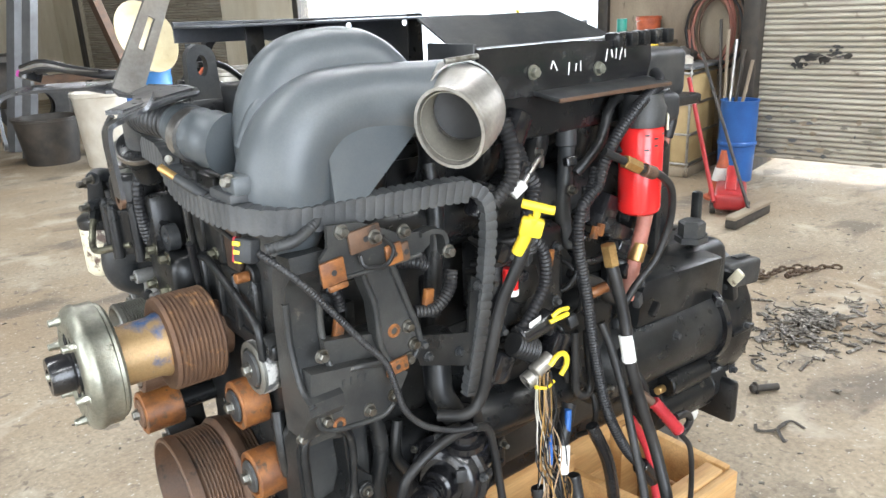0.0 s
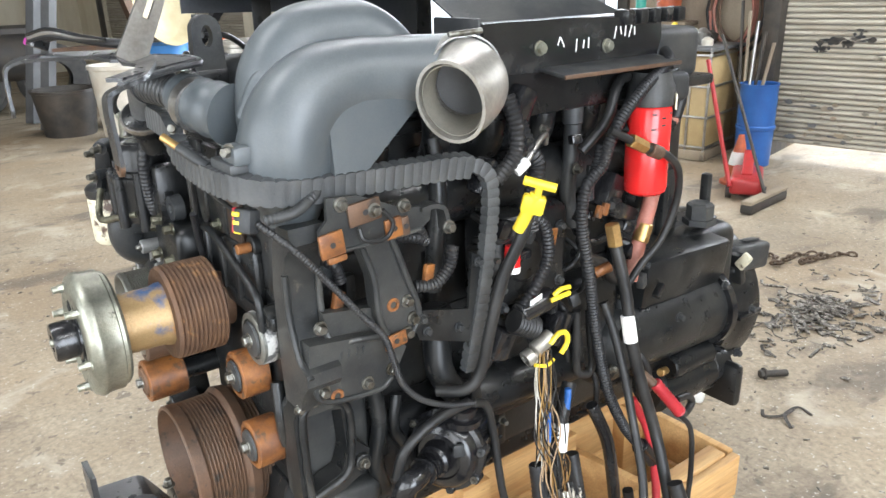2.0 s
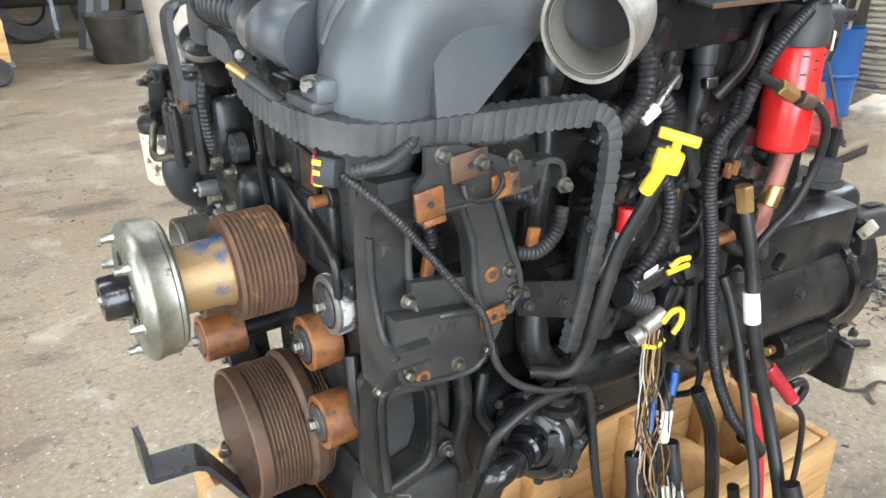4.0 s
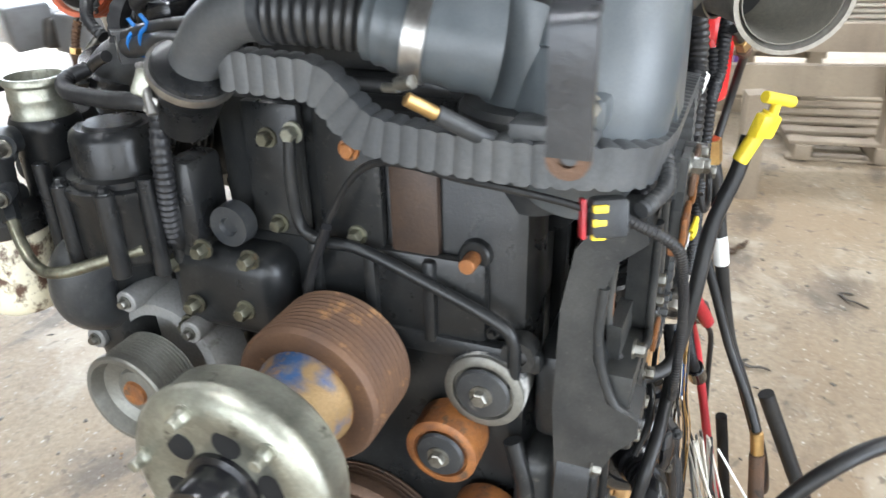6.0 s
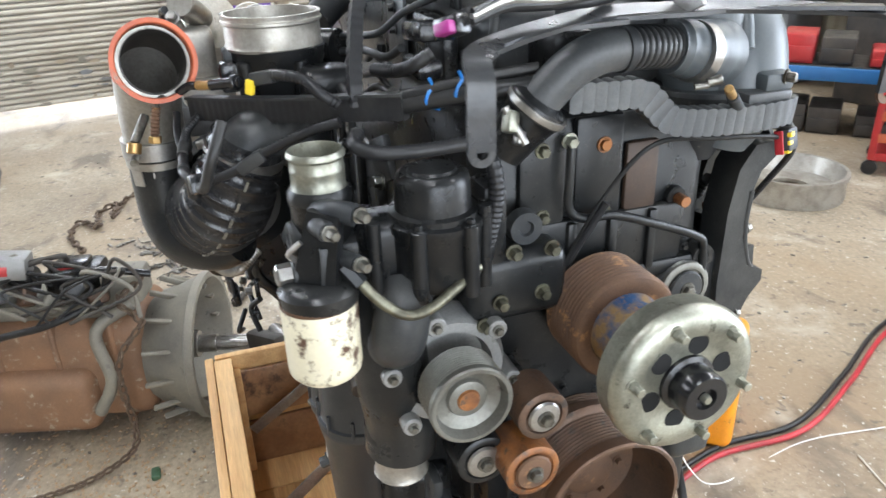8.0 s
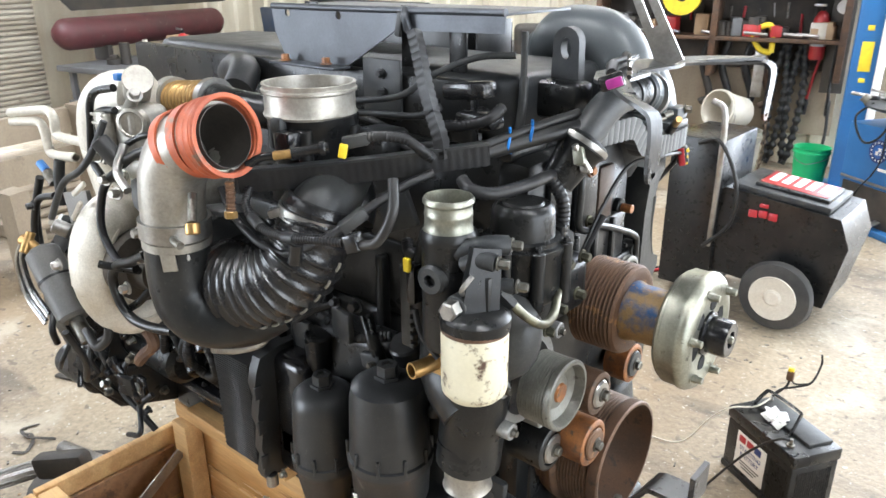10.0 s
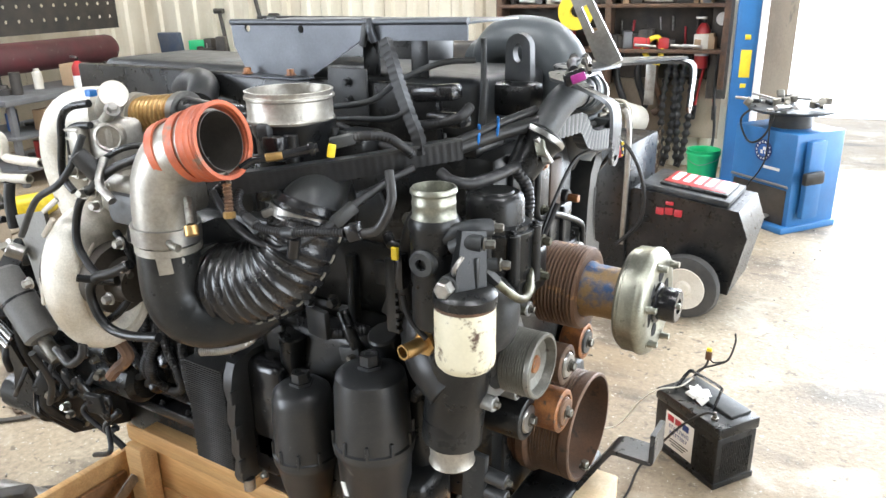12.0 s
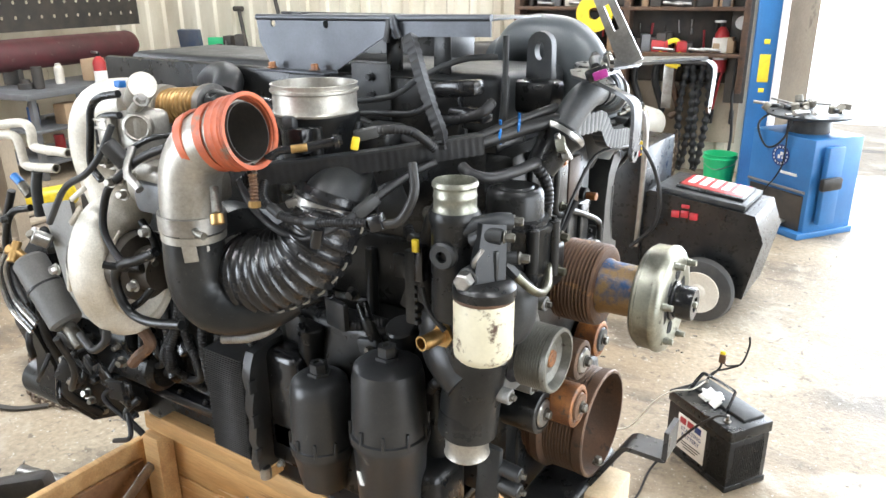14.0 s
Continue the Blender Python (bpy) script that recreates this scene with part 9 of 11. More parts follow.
def tyre_machine():
    """The blue tyre changer cabinet with tools on its tray."""
    m = at(-0.40, -4.36, 0, -46 + 12) @ Matrix.Scale(0.84, 4)
    t = thing("tyre_changer", (-0.36, -4.30, 0), "blue steel tyre changer cabinet with tools piled on top", "machine")
    b = part("cabinet", put(box(B(), (0, 0, 0.40), (0.62, 0.50, 0.74), 0.012), m), BLUE, t)
    part("skirt", put(box(B(), (0, 0.26, 0.36), (0.56, 0.05, 0.02), 0.004, pose(0, 0, 0, 20, 0, 0)), m), GREY, b)
    # dark panel on the flat front, painting the shade of a pedal recess
    part("pedal_bay", put(box(B(), (0, 0.252, 0.19), (0.54, 0.01, 0.28), 0.003), m), DARK, b, "dark panel painted as a shaded pedal recess")
    part("base", put(box(B(), (0, 0.03, 0.025), (0.66, 0.58, 0.05), 0.006), m), BLUE, b)
    for k in range(3):
        part("pedal", put(box(B(), (-0.12 + 0.14 * k, 0.30, 0.09), (0.05, 0.14, 0.015), 0.004, pose(0, 0, 0, -14, 0, 6 * k)), m), STEEL, b)
    em = part("emblem", put(lathe(B(), (0.0, 0.252, 0.60), EXH, [(0, 0), (0, 0.085), (0.002, 0.085), (0.002, 0)], 32), m), SIGN_BLUE, b, "round navy emblem")
    part("emblem_globe", put(lathe(B(), (0.0, 0.254, 0.60), EXH, [(0, 0), (0, 0.050), (0.002, 0.050), (0.002, 0)], 28), m), BLUE_PLASTIC, em)
    for x, z, sx, sz in ((-0.012, 0.615, 0.03, 0.028), (0.012, 0.588, 0.025, 0.03), (-0.02, 0.585, 0.012, 0.02)):
        part("emblem_land", put(box(B(), (x, 0.2565, z), (sx, 0.001, sz), 0.0003), m), LABEL, em)
    for k in range(14):
        a = 2 * math.pi * k / 14
        part("emblem_mark", put(box(B(), (0.066 * math.cos(a), 0.2548, 0.60 + 0.066 * math.sin(a)), (0.010, 0.001, 0.014), 0.0003), m), LABEL, em)
    part("model_bar", put(box(B(), (-0.10, 0.252, 0.475), (0.16, 0.002, 0.022), 0.0005), m), LABEL, b, "worn white lettering bar")
    part("bead_arm", put(box(B(), (-0.36, 0.10, 0.42), (0.05, 0.16, 0.60), 0.01), m), BLUE, t)
    part("bead_pad", put(box(B(), (-0.41, 0.15, 0.45), (0.05, 0.20, 0.10), 0.02), m), RUBBER, t)
    tray = part("turntable", put(lathe(B(), (0, 0, 0.77), UP, [(0, 0), (0, 0.16), (0.10, 0.16), (0.12, 0.30), (0.135, 0.33), (0.145, 0.33), (0.145, 0)], 36), m), DUSTY, t, "steel turntable")
    rng = random.Random(8)
    for k in range(26):
        p = (rng.uniform(-0.26, 0.24), rng.uniform(-0.22, 0.24), 0.925 + 0.05 * rng.random())
        if k % 3 == 0:
            part("tool", put(rod(B(), (0, 0, 0), (rng.uniform(0.10, 0.24), 0, 0.02), rng.uniform(0.008, 0.02), 10), m @ pose(*p, 0, 0, rng.uniform(0, 360))), (STEEL, DARK, BOLT)[k % 3], tray)
        elif k % 3 == 1:
            part("tool", put(rod(B(), (0, 0, 0), (0, 0.02, rng.uniform(0.03, 0.08)), rng.uniform(0.02, 0.045), 16), m @ pose(*p, rng.uniform(0, 80), 0, rng.uniform(0, 360))), (DARK, BELL, STEEL)[k % 3], tray)
        else:
            part("tool", put(box(B(), (0, 0, 0), (rng.uniform(0.06, 0.16), 0.03, 0.03), 0.006), m @ pose(*p, 0, rng.uniform(-10, 10), rng.uniform(0, 360))), (DARK, RED_PAINT, DUSTY)[k % 3], tray)
    part("hung_hose", put(hose(B(), [(0.18, 0.2, 0.92), (0.22, 0.30, 0.82), (0.15, 0.30, 0.68), (0.05, 0.31, 0.66), (-0.05, 0.30, 0.75), (-0.10, 0.28, 0.93)], 0.009, 10), m), RUBBER, t)
    part("hung_hose", put(hose(B(), [(-0.05, 0.28, 0.93), (-0.07, 0.29, 0.60), (-0.03, 0.30, 0.45), (0.06, 0.32, 0.30), (0.1, 0.33, 0.15)], 0.006, 10), m), RUBBER, t)


tyre_machine()


def lift_column():
    t = thing("vehicle_lift", in_room(-1.0, -4.95, 0), "tall blue post of a vehicle lift with yellow warning labels", "vehicle lift")
    c = part("column", rbox((-1.0, -4.95, 1.5), (0.20, 0.26, 3.0), 0.02), BLUE, t)
    part("guide", rbox((-1.085, -4.80, 1.5), (0.05, 0.06, 3.0), 0.01), LABEL, t, "pale guide rail")
    part("base_plate", rbox((-1.0, -4.95, 0.01), (0.42, 0.46, 0.02), 0.003), BLUE, t)
    for z, h in ((0.98, 0.20), (1.17, 0.035), (0.82, 0.03)):
        part("warning_label", rbox((-0.99, -4.8175, z), (0.075 if h > 0.1 else 0.04, 0.003, h), 0.0008), YELLOW, c, "yellow warning label")


lift_column()
# panel with a gauge, beside the lift
gp = thing("gauge_panel", in_room(-0.80, -5.45, 0.9), "dark wall panel with a round pressure gauge and hose", "panel")
part("board", rbox((-0.80, -5.48, 1.1), (0.16, 0.05, 0.95), 0.006), DARK, gp)
part("gauge", lathe(B(), in_room(-0.80, -5.452, 1.27), ROOM.to_3x3() @ Vector((0, 1, 0)), [(0, 0), (0, 0.052), (0.03, 0.052), (0.03, 0.045), (0.027, 0)], 26), LABEL, gp, "white gauge dial")
part("hose", hose(B(), [in_room(-0.80, -5.44, 1.05), in_room(-0.79, -5.42, 0.7), in_room(-0.82, -5.40, 0.35), in_room(-0.80, -5.35, 0.05)], 0.012), RUBBER, gp)
extinguisher(-0.66, -5.42, 0.88, 0.40)
cut = thing("bolt_cutters", in_room(-0.74, -5.5, 0.42), "red-handled bolt cutters hung on the wall", "tool")
for s in (-1, 1):
    part("arm", hose(B(), [in_room(-0.72 + 0.03 * s, -5.5, 0.88), in_room(-0.72 + 0.06 * s, -5.5, 0.70), in_room(-0.72 + 0.08 * s, -5.5, 0.55)], 0.012), RED_PAINT, cut, "red handle tube")
    part("grip", rod(B(), in_room(-0.72 + 0.08 * s, -5.5, 0.56), in_room(-0.72 + 0.085 * s, -5.5, 0.44), 0.02, 12), RUBBER, cut)
part("jaw", rbox((-0.72, -5.5, 0.92), (0.07, 0.03, 0.10), 0.01), DARK, cut)
# dark timber shelf with clutter along the south wall
sh = thing("wall_shelf", in_room(-0.1, -5.4, 1.0), "dark timber wall shelves crowded with tools and parts", "shelf")
part("back_board", rbox((0.10, -5.56, 1.15), (1.9, 0.03, 0.75), 0.004), DARK, sh)
part("lower_board", rbox((-0.10, -5.56, 0.52), (1.5, 0.02, 0.50), 0.004), BOARD, sh)
for z in (1.02, 1.38, 1.65):
    part("shelf_board", rbox((0.10, -5.42, z), (1.9, 0.28, 0.03), 0.004), BROWN, sh)
for u in (-0.83, 0.10, 1.04):
    part("upright", rbox((u, -5.42, 1.2), (0.05, 0.28, 0.95), 0.004), BROWN, sh)
rng = random.Random(31)
for k in range(96):
    u, z = rng.uniform(-0.75, 0.95), (1.035, 1.395, 1.665)[k % 3]
    h = rng.uniform(0.05, 0.17)
    kind = k % 4
    lab = ("dark greasy machine part on the shelf", "steel tool on the shelf", "red tool case on the shelf", "small carton on the shelf")[kind]
    if kind == 0:
        ob = part("machine_part", rod(B(), in_room(u, -5.40, z), in_room(u, -5.40, z + h), rng.uniform(0.02, 0.05), 16), DARK)
    elif kind == 1:
        ob = part("hand_tool", rod(B(), in_room(u, -5.33, z + 0.02), in_room(u + rng.uniform(0.1, 0.2), -5.35, z + 0.03), 0.014, 10), STEEL)
    elif kind == 2:
        ob = part("tool_case", rbox((u, -5.41, z + h / 2), (rng.uniform(0.06, 0.14), 0.14, h), 0.008, rng.uniform(-15, 15)), (RED_PAINT, DARK, GREY)[rng.randrange(3)])
        lab = "small closed tool case on the shelf"
    else:
        ob = part("carton", rbox((u, -5.42, z + h / 2), (rng.uniform(0.05, 0.12), 0.12, h), 0.004, rng.uniform(-15, 15)), (CARD, WHITE, DARK)[rng.randrange(3)])
    tagged(ob, lab, ("part", "tool", "case", "box")[kind], "shelf clutter")
for k in range(16):
    u, z = -0.72 + 0.105 * k, rng.uniform(1.16, 1.30)
    ob = part("wrench", rod(B(), in_room(u, -5.535, z), in_room(u + rng.uniform(-0.02, 0.02), -5.53, z - rng.uniform(0.08, 0.18)), rng.uniform(0.006, 0.012), 10), (STEEL, DARK, CABLE_RED, BOLT)[k % 4])
    tagged(ob, "wrench hung on the dark board above the shelf", "tool", "hung wrenches")
saw = thing("hand_saw", in_room(-0.28, -5.36, 0.86), "yellow saw handle hanging under the shelf", "tool")
part("grip", sweep(B(), bend([in_room(-0.34, -5.36, 0.92), in_room(-0.34, -5.36, 1.06), in_room(-0.30, -5.36, 1.13), in_room(-0.20, -5.36, 1.08), in_room(-0.20, -5.36, 1.02), in_room(-0.26, -5.36, 0.94), in_room(-0.34, -5.36, 0.92)], 6), 0.022, 10), YELLOW, saw, "yellow plastic grip")
part("blade", rbox((-0.27, -5.36, 0.75), (0.08, 0.004, 0.36), 0.001), STEEL, saw)
hk = thing("strap_coil", in_room(0.36, -5.30, 1.2), "yellow webbing coil hung on the shelf post", "strap")
part("coil", lathe(B(), in_room(0.36, -5.26, 1.34), ROOM.to_3x3() @ Vector((0, 1, 0)), [(-0.04, 0.05), (-0.04, 0.15), (0.03, 0.15), (0.03, 0.05), (-0.04, 0.05)], 30), YELLOW, hk)
# wheel chains and straps on the wall
for u in (-0.45, -0.58):
    tc = thing("tyre_chain", in_room(u, -5.45, 0.06), "dark tyre chain hung in a long loop on the wall", "chain", "hung tyre chains")
    ln = resample(bend([in_room(u, -5.46, 0.98), in_room(u - 0.03, -5.44, 0.6), in_room(u + 0.01, -5.44, 0.12), in_room(u + 0.05, -5.44, 0.10), in_room(u + 0.07, -5.44, 0.6), in_room(u + 0.03, -5.46, 0.98)], 12), 0.018)
    part("loop", sweep(B(), ln, lambda s, i: 0.020 if (i // 2) % 2 else 0.034, 8), RUBBER, tc)
for u, mm in ((0.0, RUBBER), (-0.18, RUBBER), (0.15, DARK), (-0.32, BROWN)):
    tagged(part("hung_strap", hose(B(), [in_room(u, -5.50, 0.98), in_room(u + 0.03, -5.48, 0.80), in_room(u - 0.05, -5.48, 0.55), in_room(u + 0.02, -5.48, 0.48)], 0.03, 10), mm), "dark straps hung on the wall", "strap", "hung straps")
bucket(Matrix.Translation(in_room(-0.24, -5.15, 0)), 0.15, 0.34, WHITE, "dirty white pail standing by the wall")
bucket(Matrix.Translation(in_room(-0.20, -5.22, 0.46)) @ pose(0, 0, 0, -78, 0, -20), 0.145, 0.30, WHITE, "dirty white pail lying on another pail")
bucket(Matrix.Translation(in_room(-0.76, -5.05, 0)), 0.13, 0.28, GREEN, "bright green plastic pail on the floor")
chain([in_room(-0.40, -5.1, 0.42), in_room(-0.41, -5.08, 0.25), in_room(-0.40, -5.05, 0.05)], in_room(-0.40, -5.1, 0), "short chain hung beside the pails", 0.022, 0.006)

# bench with the red air tank by the east corner
bench = thing("work_bench", in_room(4.9, -4.5, 0), "long blue-grey steel work bench with shelves below", "bench")
part("top", rbox((4.95, -4.35, 0.72), (0.75, 2.3, 0.05), 0.008), GREY, bench)
part("shelf", rbox((4.95, -4.35, 0.42), (0.70, 2.2, 0.03), 0.006), GREY, bench)
part("shelf", rbox((4.95, -4.35, 0.14), (0.70, 2.2, 0.03), 0.006), GREY, bench)
for v in (-5.4, -4.35, -3.3):
    for u in (4.65, 5.25):
        part("leg", rbox((u, v, 0.35), (0.05, 0.05, 0.70), 0.005), GREY, bench)
part("drawer", rbox((4.56, -4.9, 0.60), (0.04, 0.7, 0.16), 0.008), GREY, bench)
part("drawer", rbox((4.56, -4.1, 0.60), (0.04, 0.7, 0.16), 0.008), GREY, bench)
tank = thing("air_tank", in_room(5.25, -4.3, 0.75), "dark red air receiver tank lying behind the bench", "tank")
part("shell", lathe(B(), in_room(5.3, -5.25, 1.0), ROOM.to_3x3() @ Vector((0, 1, 0)), [(0, 0), (0.02, 0.08), (0.08, 0.13), (0.12, 0.14), (1.9, 0.14), (1.94, 0.13), (2.0, 0.08), (2.02, 0)], 32), mat("dark_red_tank", (0.11, 0.028, 0.032), 0.5, 0, (0.07, 0.03, 0.03), 5, 0.5, 0.16, third=(0.16, 0.13, 0.11), third_at=0.66, third_scale=9, bump=0.3), tank)
for v in (-5.0, -3.7):
    part("saddle", rbox((5.3, v, 0.81), (0.20, 0.06, 0.14), 0.008), DARK, tank)
panel = thing("perforated_panel", in_room(5.5, -4.4, 1.2), "black perforated steel panel leaning above the bench", "panel")
pts = [circle(-0.9 + 0.14 * i, 0.12 + 0.13 * j, 0.018, 8) for i in range(13) for j in range(3)]
part("sheet", put(slab(B(), [(-1.0, 0), (0.9, 0), (1.0, 0.10), (1.0, 0.5), (-1.0, 0.5)], (0, 0, 0), EXH, UP, 0.006, pts), ROOM @ pose(5.25, -4.3, 1.2)), DARK, panel)
for p, q in (((5.25, -5.3, 1.705), (5.25, -3.3, 1.705)), ((5.25, -5.29, 1.20), (5.25, -5.29, 1.70)), ((5.25, -3.31, 1.30), (5.25, -3.31, 1.70))):
    part("frame_bar", rod(B(), in_room(*p), in_room(*q), 0.010, 10), DARK, panel)
extinguisher(4.62, -4.05, 0.66, 0.36)
rng = random.Random(41)
for k in range(40):
    v, z = rng.uniform(-5.35, -3.35), (0.745, 0.435, 0.155)[k % 3]
    u = rng.uniform(4.7, 5.1)
    h = rng.uniform(0.05, 0.20)
    kind = k % 5
    if kind == 0:
        ob = part("jar", lathe(B(), in_room(u, v, z), UP, [(0, 0), (0, 0.04), (h * 0.8, 0.04), (h * 0.9, 0.025), (h, 0.025), (h, 0)], 18), WHITE)
    elif kind == 1:
        ob = part("can", rod(B(), in_room(u, v, z), in_room(u, v, z + h), 0.045, 18), (RED_PAINT, DARK, BLUE_PLASTIC)[rng.randrange(3)])
    elif kind == 2:
        ob = part("box", rbox((u, v, z + h / 2), (0.12, rng.uniform(0.08, 0.22), h), 0.006, rng.uniform(-20, 20)), (CARD, GREY, DARK)[rng.randrange(3)])
    elif kind == 3:
        ob = part("tool", rod(B(), in_room(u, v, z + 0.02), in_room(u + 0.05, v + rng.uniform(0.1, 0.25), z + 0.03), 0.015, 10), STEEL)
    else:
        ob = part("machine_part", lathe(B(), in_room(u, v, z), UP, [(0, 0), (0, 0.07), (h * 0.4, 0.07), (h * 0.45, 0.04), (h * 0.7, 0.035), (h * 0.7, 0)], 20), (DARK, BROWN, STEEL)[rng.randrange(3)])
    tagged(ob, ("dirty pale jar on the bench", "small paint can on the bench", "small box on the bench", "steel tool on the bench", "greasy machine part on the bench")[kind], ("jar", "can", "box", "tool", "part")[kind], "bench clutter")
# long counter under the ribbed wall
ct = thing("wall_counter", in_room(3.2, -5.3, 0), "grey steel counter along the ribbed wall", "bench")
part("top", rbox((3.2, -5.30, 0.88), (3.0, 0.55, 0.05), 0.006), GREY, ct)
for u in (1.8, 3.2, 4.5):
    part("cabinet", rbox((u, -5.32, 0.43), (0.9, 0.48, 0.84), 0.008), (GREY, DARK, GREY)[int(u) % 3], ct)
rng = random.Random(43)
for k in range(22):
    u, h = rng.uniform(1.9, 4.5), rng.uniform(0.05, 0.22)
    if k % 2:
        ob = tagged(part("box", rbox((u, -5.32 + rng.uniform(-0.1, 0.15), 0.905 + h / 2), (rng.uniform(0.08, 0.22), 0.12, h), 0.006, rng.uniform(-25, 25)), (CARD, DARK, GREY, GREEN)[k % 4]), "small box on the counter", "box", "counter clutter")
    else:
        ob = tagged(part("can", rod(B(), in_room(u, -5.30, 0.905), in_room(u, -5.30, 0.905 + h), 0.035, 16), (DARK, STEEL, WHITE)[k % 3]), "small can on the counter", "can", "counter clutter")
rad = thing("shop_radio", in_room(4.55, -5.25, 0.905), "dark blue flat box standing on the counter", "box")
part("case", rbox((4.55, -5.25, 1.03), (0.26, 0.06, 0.25), 0.008, 0, (-8, 0)), mat("slate_blue_case", (0.05, 0.07, 0.11), 0.5, 0, (0.08, 0.09, 0.11), 9), rad)
part("stripe", rbox((4.55, -5.215, 1.13), (0.18, 0.004, 0.015), 0.001), LABEL, rad)
for (u, z0, z1, lean, mm) in ((4.05, 0.92, 1.35, 0.10, DARK), (3.55, 1.0, 1.30, -0.06, WOOD), (3.62, 1.25, 1.75, 0.14, DARK)):
    tl = thing("hand_tool", in_room(u, -5.52, z0), "long-handled tool leaning on the ribbed wall", "tool", "wall tools")
    part("shaft", rod(B(), in_room(u, -5.52, z0), in_room(u + lean, -5.57, z1), 0.020, 10), mm, tl)
    part("head", rod(B(), in_room(u + lean - 0.05, -5.57, z1), in_room(u + lean + 0.06, -5.57, z1), 0.028, 10), DARK, tl)


# pallet rack with blue beams beyond the jug
def pallet_rack():
    m = at(3.30, -3.35, 0, 42)
    t = thing("storage_rack", (3.30, -3.35, 0), "low storage rack with blue beams and dark parts bins", "rack")
    for x in (-1.2, 0.0, 1.2):
        for y in (-0.25, 0.25):
            part("post", put(box(B(), (x, y, 0.31), (0.06, 0.06, 0.62), 0.006), m), GREY, t)
    for z in (0.42,):
        for y in (-0.25, 0.25):
            part("beam", put(box(B(), (0, y, z), (2.4, 0.04, 0.09), 0.006), m), BLUE, t, "blue steel beam")
        part("deck", put(box(B(), (0, 0, z + 0.045), (2.36, 0.48, 0.015), 0.003), m), DARK, t)
    rng = random.Random(51)
    for z in (0.0, 0.475):
        for k in range(9):
            x = -1.08 + 0.26 * k + rng.uniform(-0.03, 0.03)
            h = rng.uniform(0.10, 0.20)
            mm = (RED_PAINT, DARK, CARD, BLUE_PLASTIC, DARK, RED_PAINT, GREY)[rng.randrange(7)]
            if z == 0.0:
                mm = DARK
            p = m @ Vector((x, rng.uniform(-0.05, 0.1), z))
            bn = thing("parts_bin", p, "open parts bin on the rack", "bin", "rack bins")
            part("body", put(box(B(), (x, 0.05, z + h / 2), (0.21, 0.34, h), 0.012), m), mm, bn)
            part("front_lip", put(box(B(), (x, 0.225, z + h * 0.35), (0.19, 0.02, h * 0.5), 0.006), m), mm, bn)


pallet_rack()


def tool_cart():
    m = at(1.71, -3.66, 0, 38) @ Matrix.Scale(0.80, 4)
    t = thing("tool_cart", (1.71, -3.66, 0), "red tool cart with orange drawers and tools on top", "cart")
    for x in (-0.35, 0.35):
        for y in (-0.22, 0.22):
            part("post", put(box(B(), (x, y, 0.52), (0.05, 0.05, 0.80), 0.006), m), RED_PAINT, t)
            w = part("caster", put(lathe(B(), (x, y - 0.02, 0.055), EXH, [(0, 0), (0, 0.05), (0.005, 0.055), (0.035, 0.055), (0.04, 0.05), (0.04, 0)], 20), m), RUBBER, t)
    part("base", put(box(B(), (0, 0, 0.14), (0.74, 0.48, 0.06), 0.008), m), RED_PAINT, t)
    for k, z in enumerate((0.26, 0.42, 0.58)):
        d = part("tray", put(box(B(), (0, 0.0, z), (0.66, 0.46, 0.025), 0.005), m), DARK, t)
        part("tray_front", put(box(B(), (0, 0.235, z + 0.025), (0.68, 0.02, 0.07), 0.005), m), SILICONE, d, "orange tray front")
    for k, z in enumerate((0.75, 0.87)):
        d = part("drawer", put(box(B(), (0, 0, z), (0.72, 0.47, 0.11), 0.008), m), RED_PAINT, t, "red drawer")
        part("handle", put(rod(B(), (-0.10, 0.255, z), (0.10, 0.255, z), 0.008), m), STEEL, d)
    part("top_tray", put(box(B(), (0, 0, 0.94), (0.74, 0.48, 0.03), 0.006), m), DARK, t)
    rng = random.Random(61)
    for k in range(8):
        x, y = rng.uniform(-0.28, 0.28), rng.uniform(-0.15, 0.15)
        ob = part("hand_tool", put(rod(B(), (x, y, 0.97), (x + rng.uniform(-0.12, 0.12), y + 0.06, 0.985), 0.014, 10), m), (STEEL, YELLOW, DARK, LABEL)[k % 4])
        tagged(ob, "hand tool lying on the tool cart", "tool", "cart tools")


tool_cart()
rim = thing("wheel_rim", (1.77, -2.71, 0), "bright aluminium truck wheel rim lying flat on the floor", "wheel rim")
part("drum", lathe(B(), (1.77, -2.71, 0), UP, [(0.0, 0.22), (0.0, 0.285), (0.02, 0.29), (0.10, 0.28), (0.13, 0.295), (0.15, 0.295), (0.15, 0.275), (0.06, 0.24), (0.05, 0.10), (0.03, 0.10), (0.03, 0.22), (0.0, 0.22)], 44), ALU, rim)
ch = thing("office_chair", (2.15, -4.2, 0), "dark padded seat standing by the tool cart", "chair")
part("backrest", box(B(), (2.15, -4.2, 0.85), (0.50, 0.12, 0.60), 0.05, pose(0, 0, 0, -8, 0, 35), 4), DARK, ch)
part("seat", box(B(), (2.05, -4.05, 0.50), (0.50, 0.48, 0.10), 0.04, pose(0, 0, 0, 0, 0, 35), 4), DARK, ch)
part("column", rod(B(), (2.05, -4.05, 0.05), (2.05, -4.05, 0.46), 0.03), STEEL, ch)
part("foot", box(B(), (2.05, -4.05, 0.03), (0.5, 0.06, 0.05), 0.01, pose(0, 0, 0, 0, 0, 20)), DARK, ch)
part("foot", box(B(), (2.05, -4.05, 0.03), (0.5, 0.06, 0.05), 0.01, pose(0, 0, 0, 0, 0, 110)), DARK, ch)


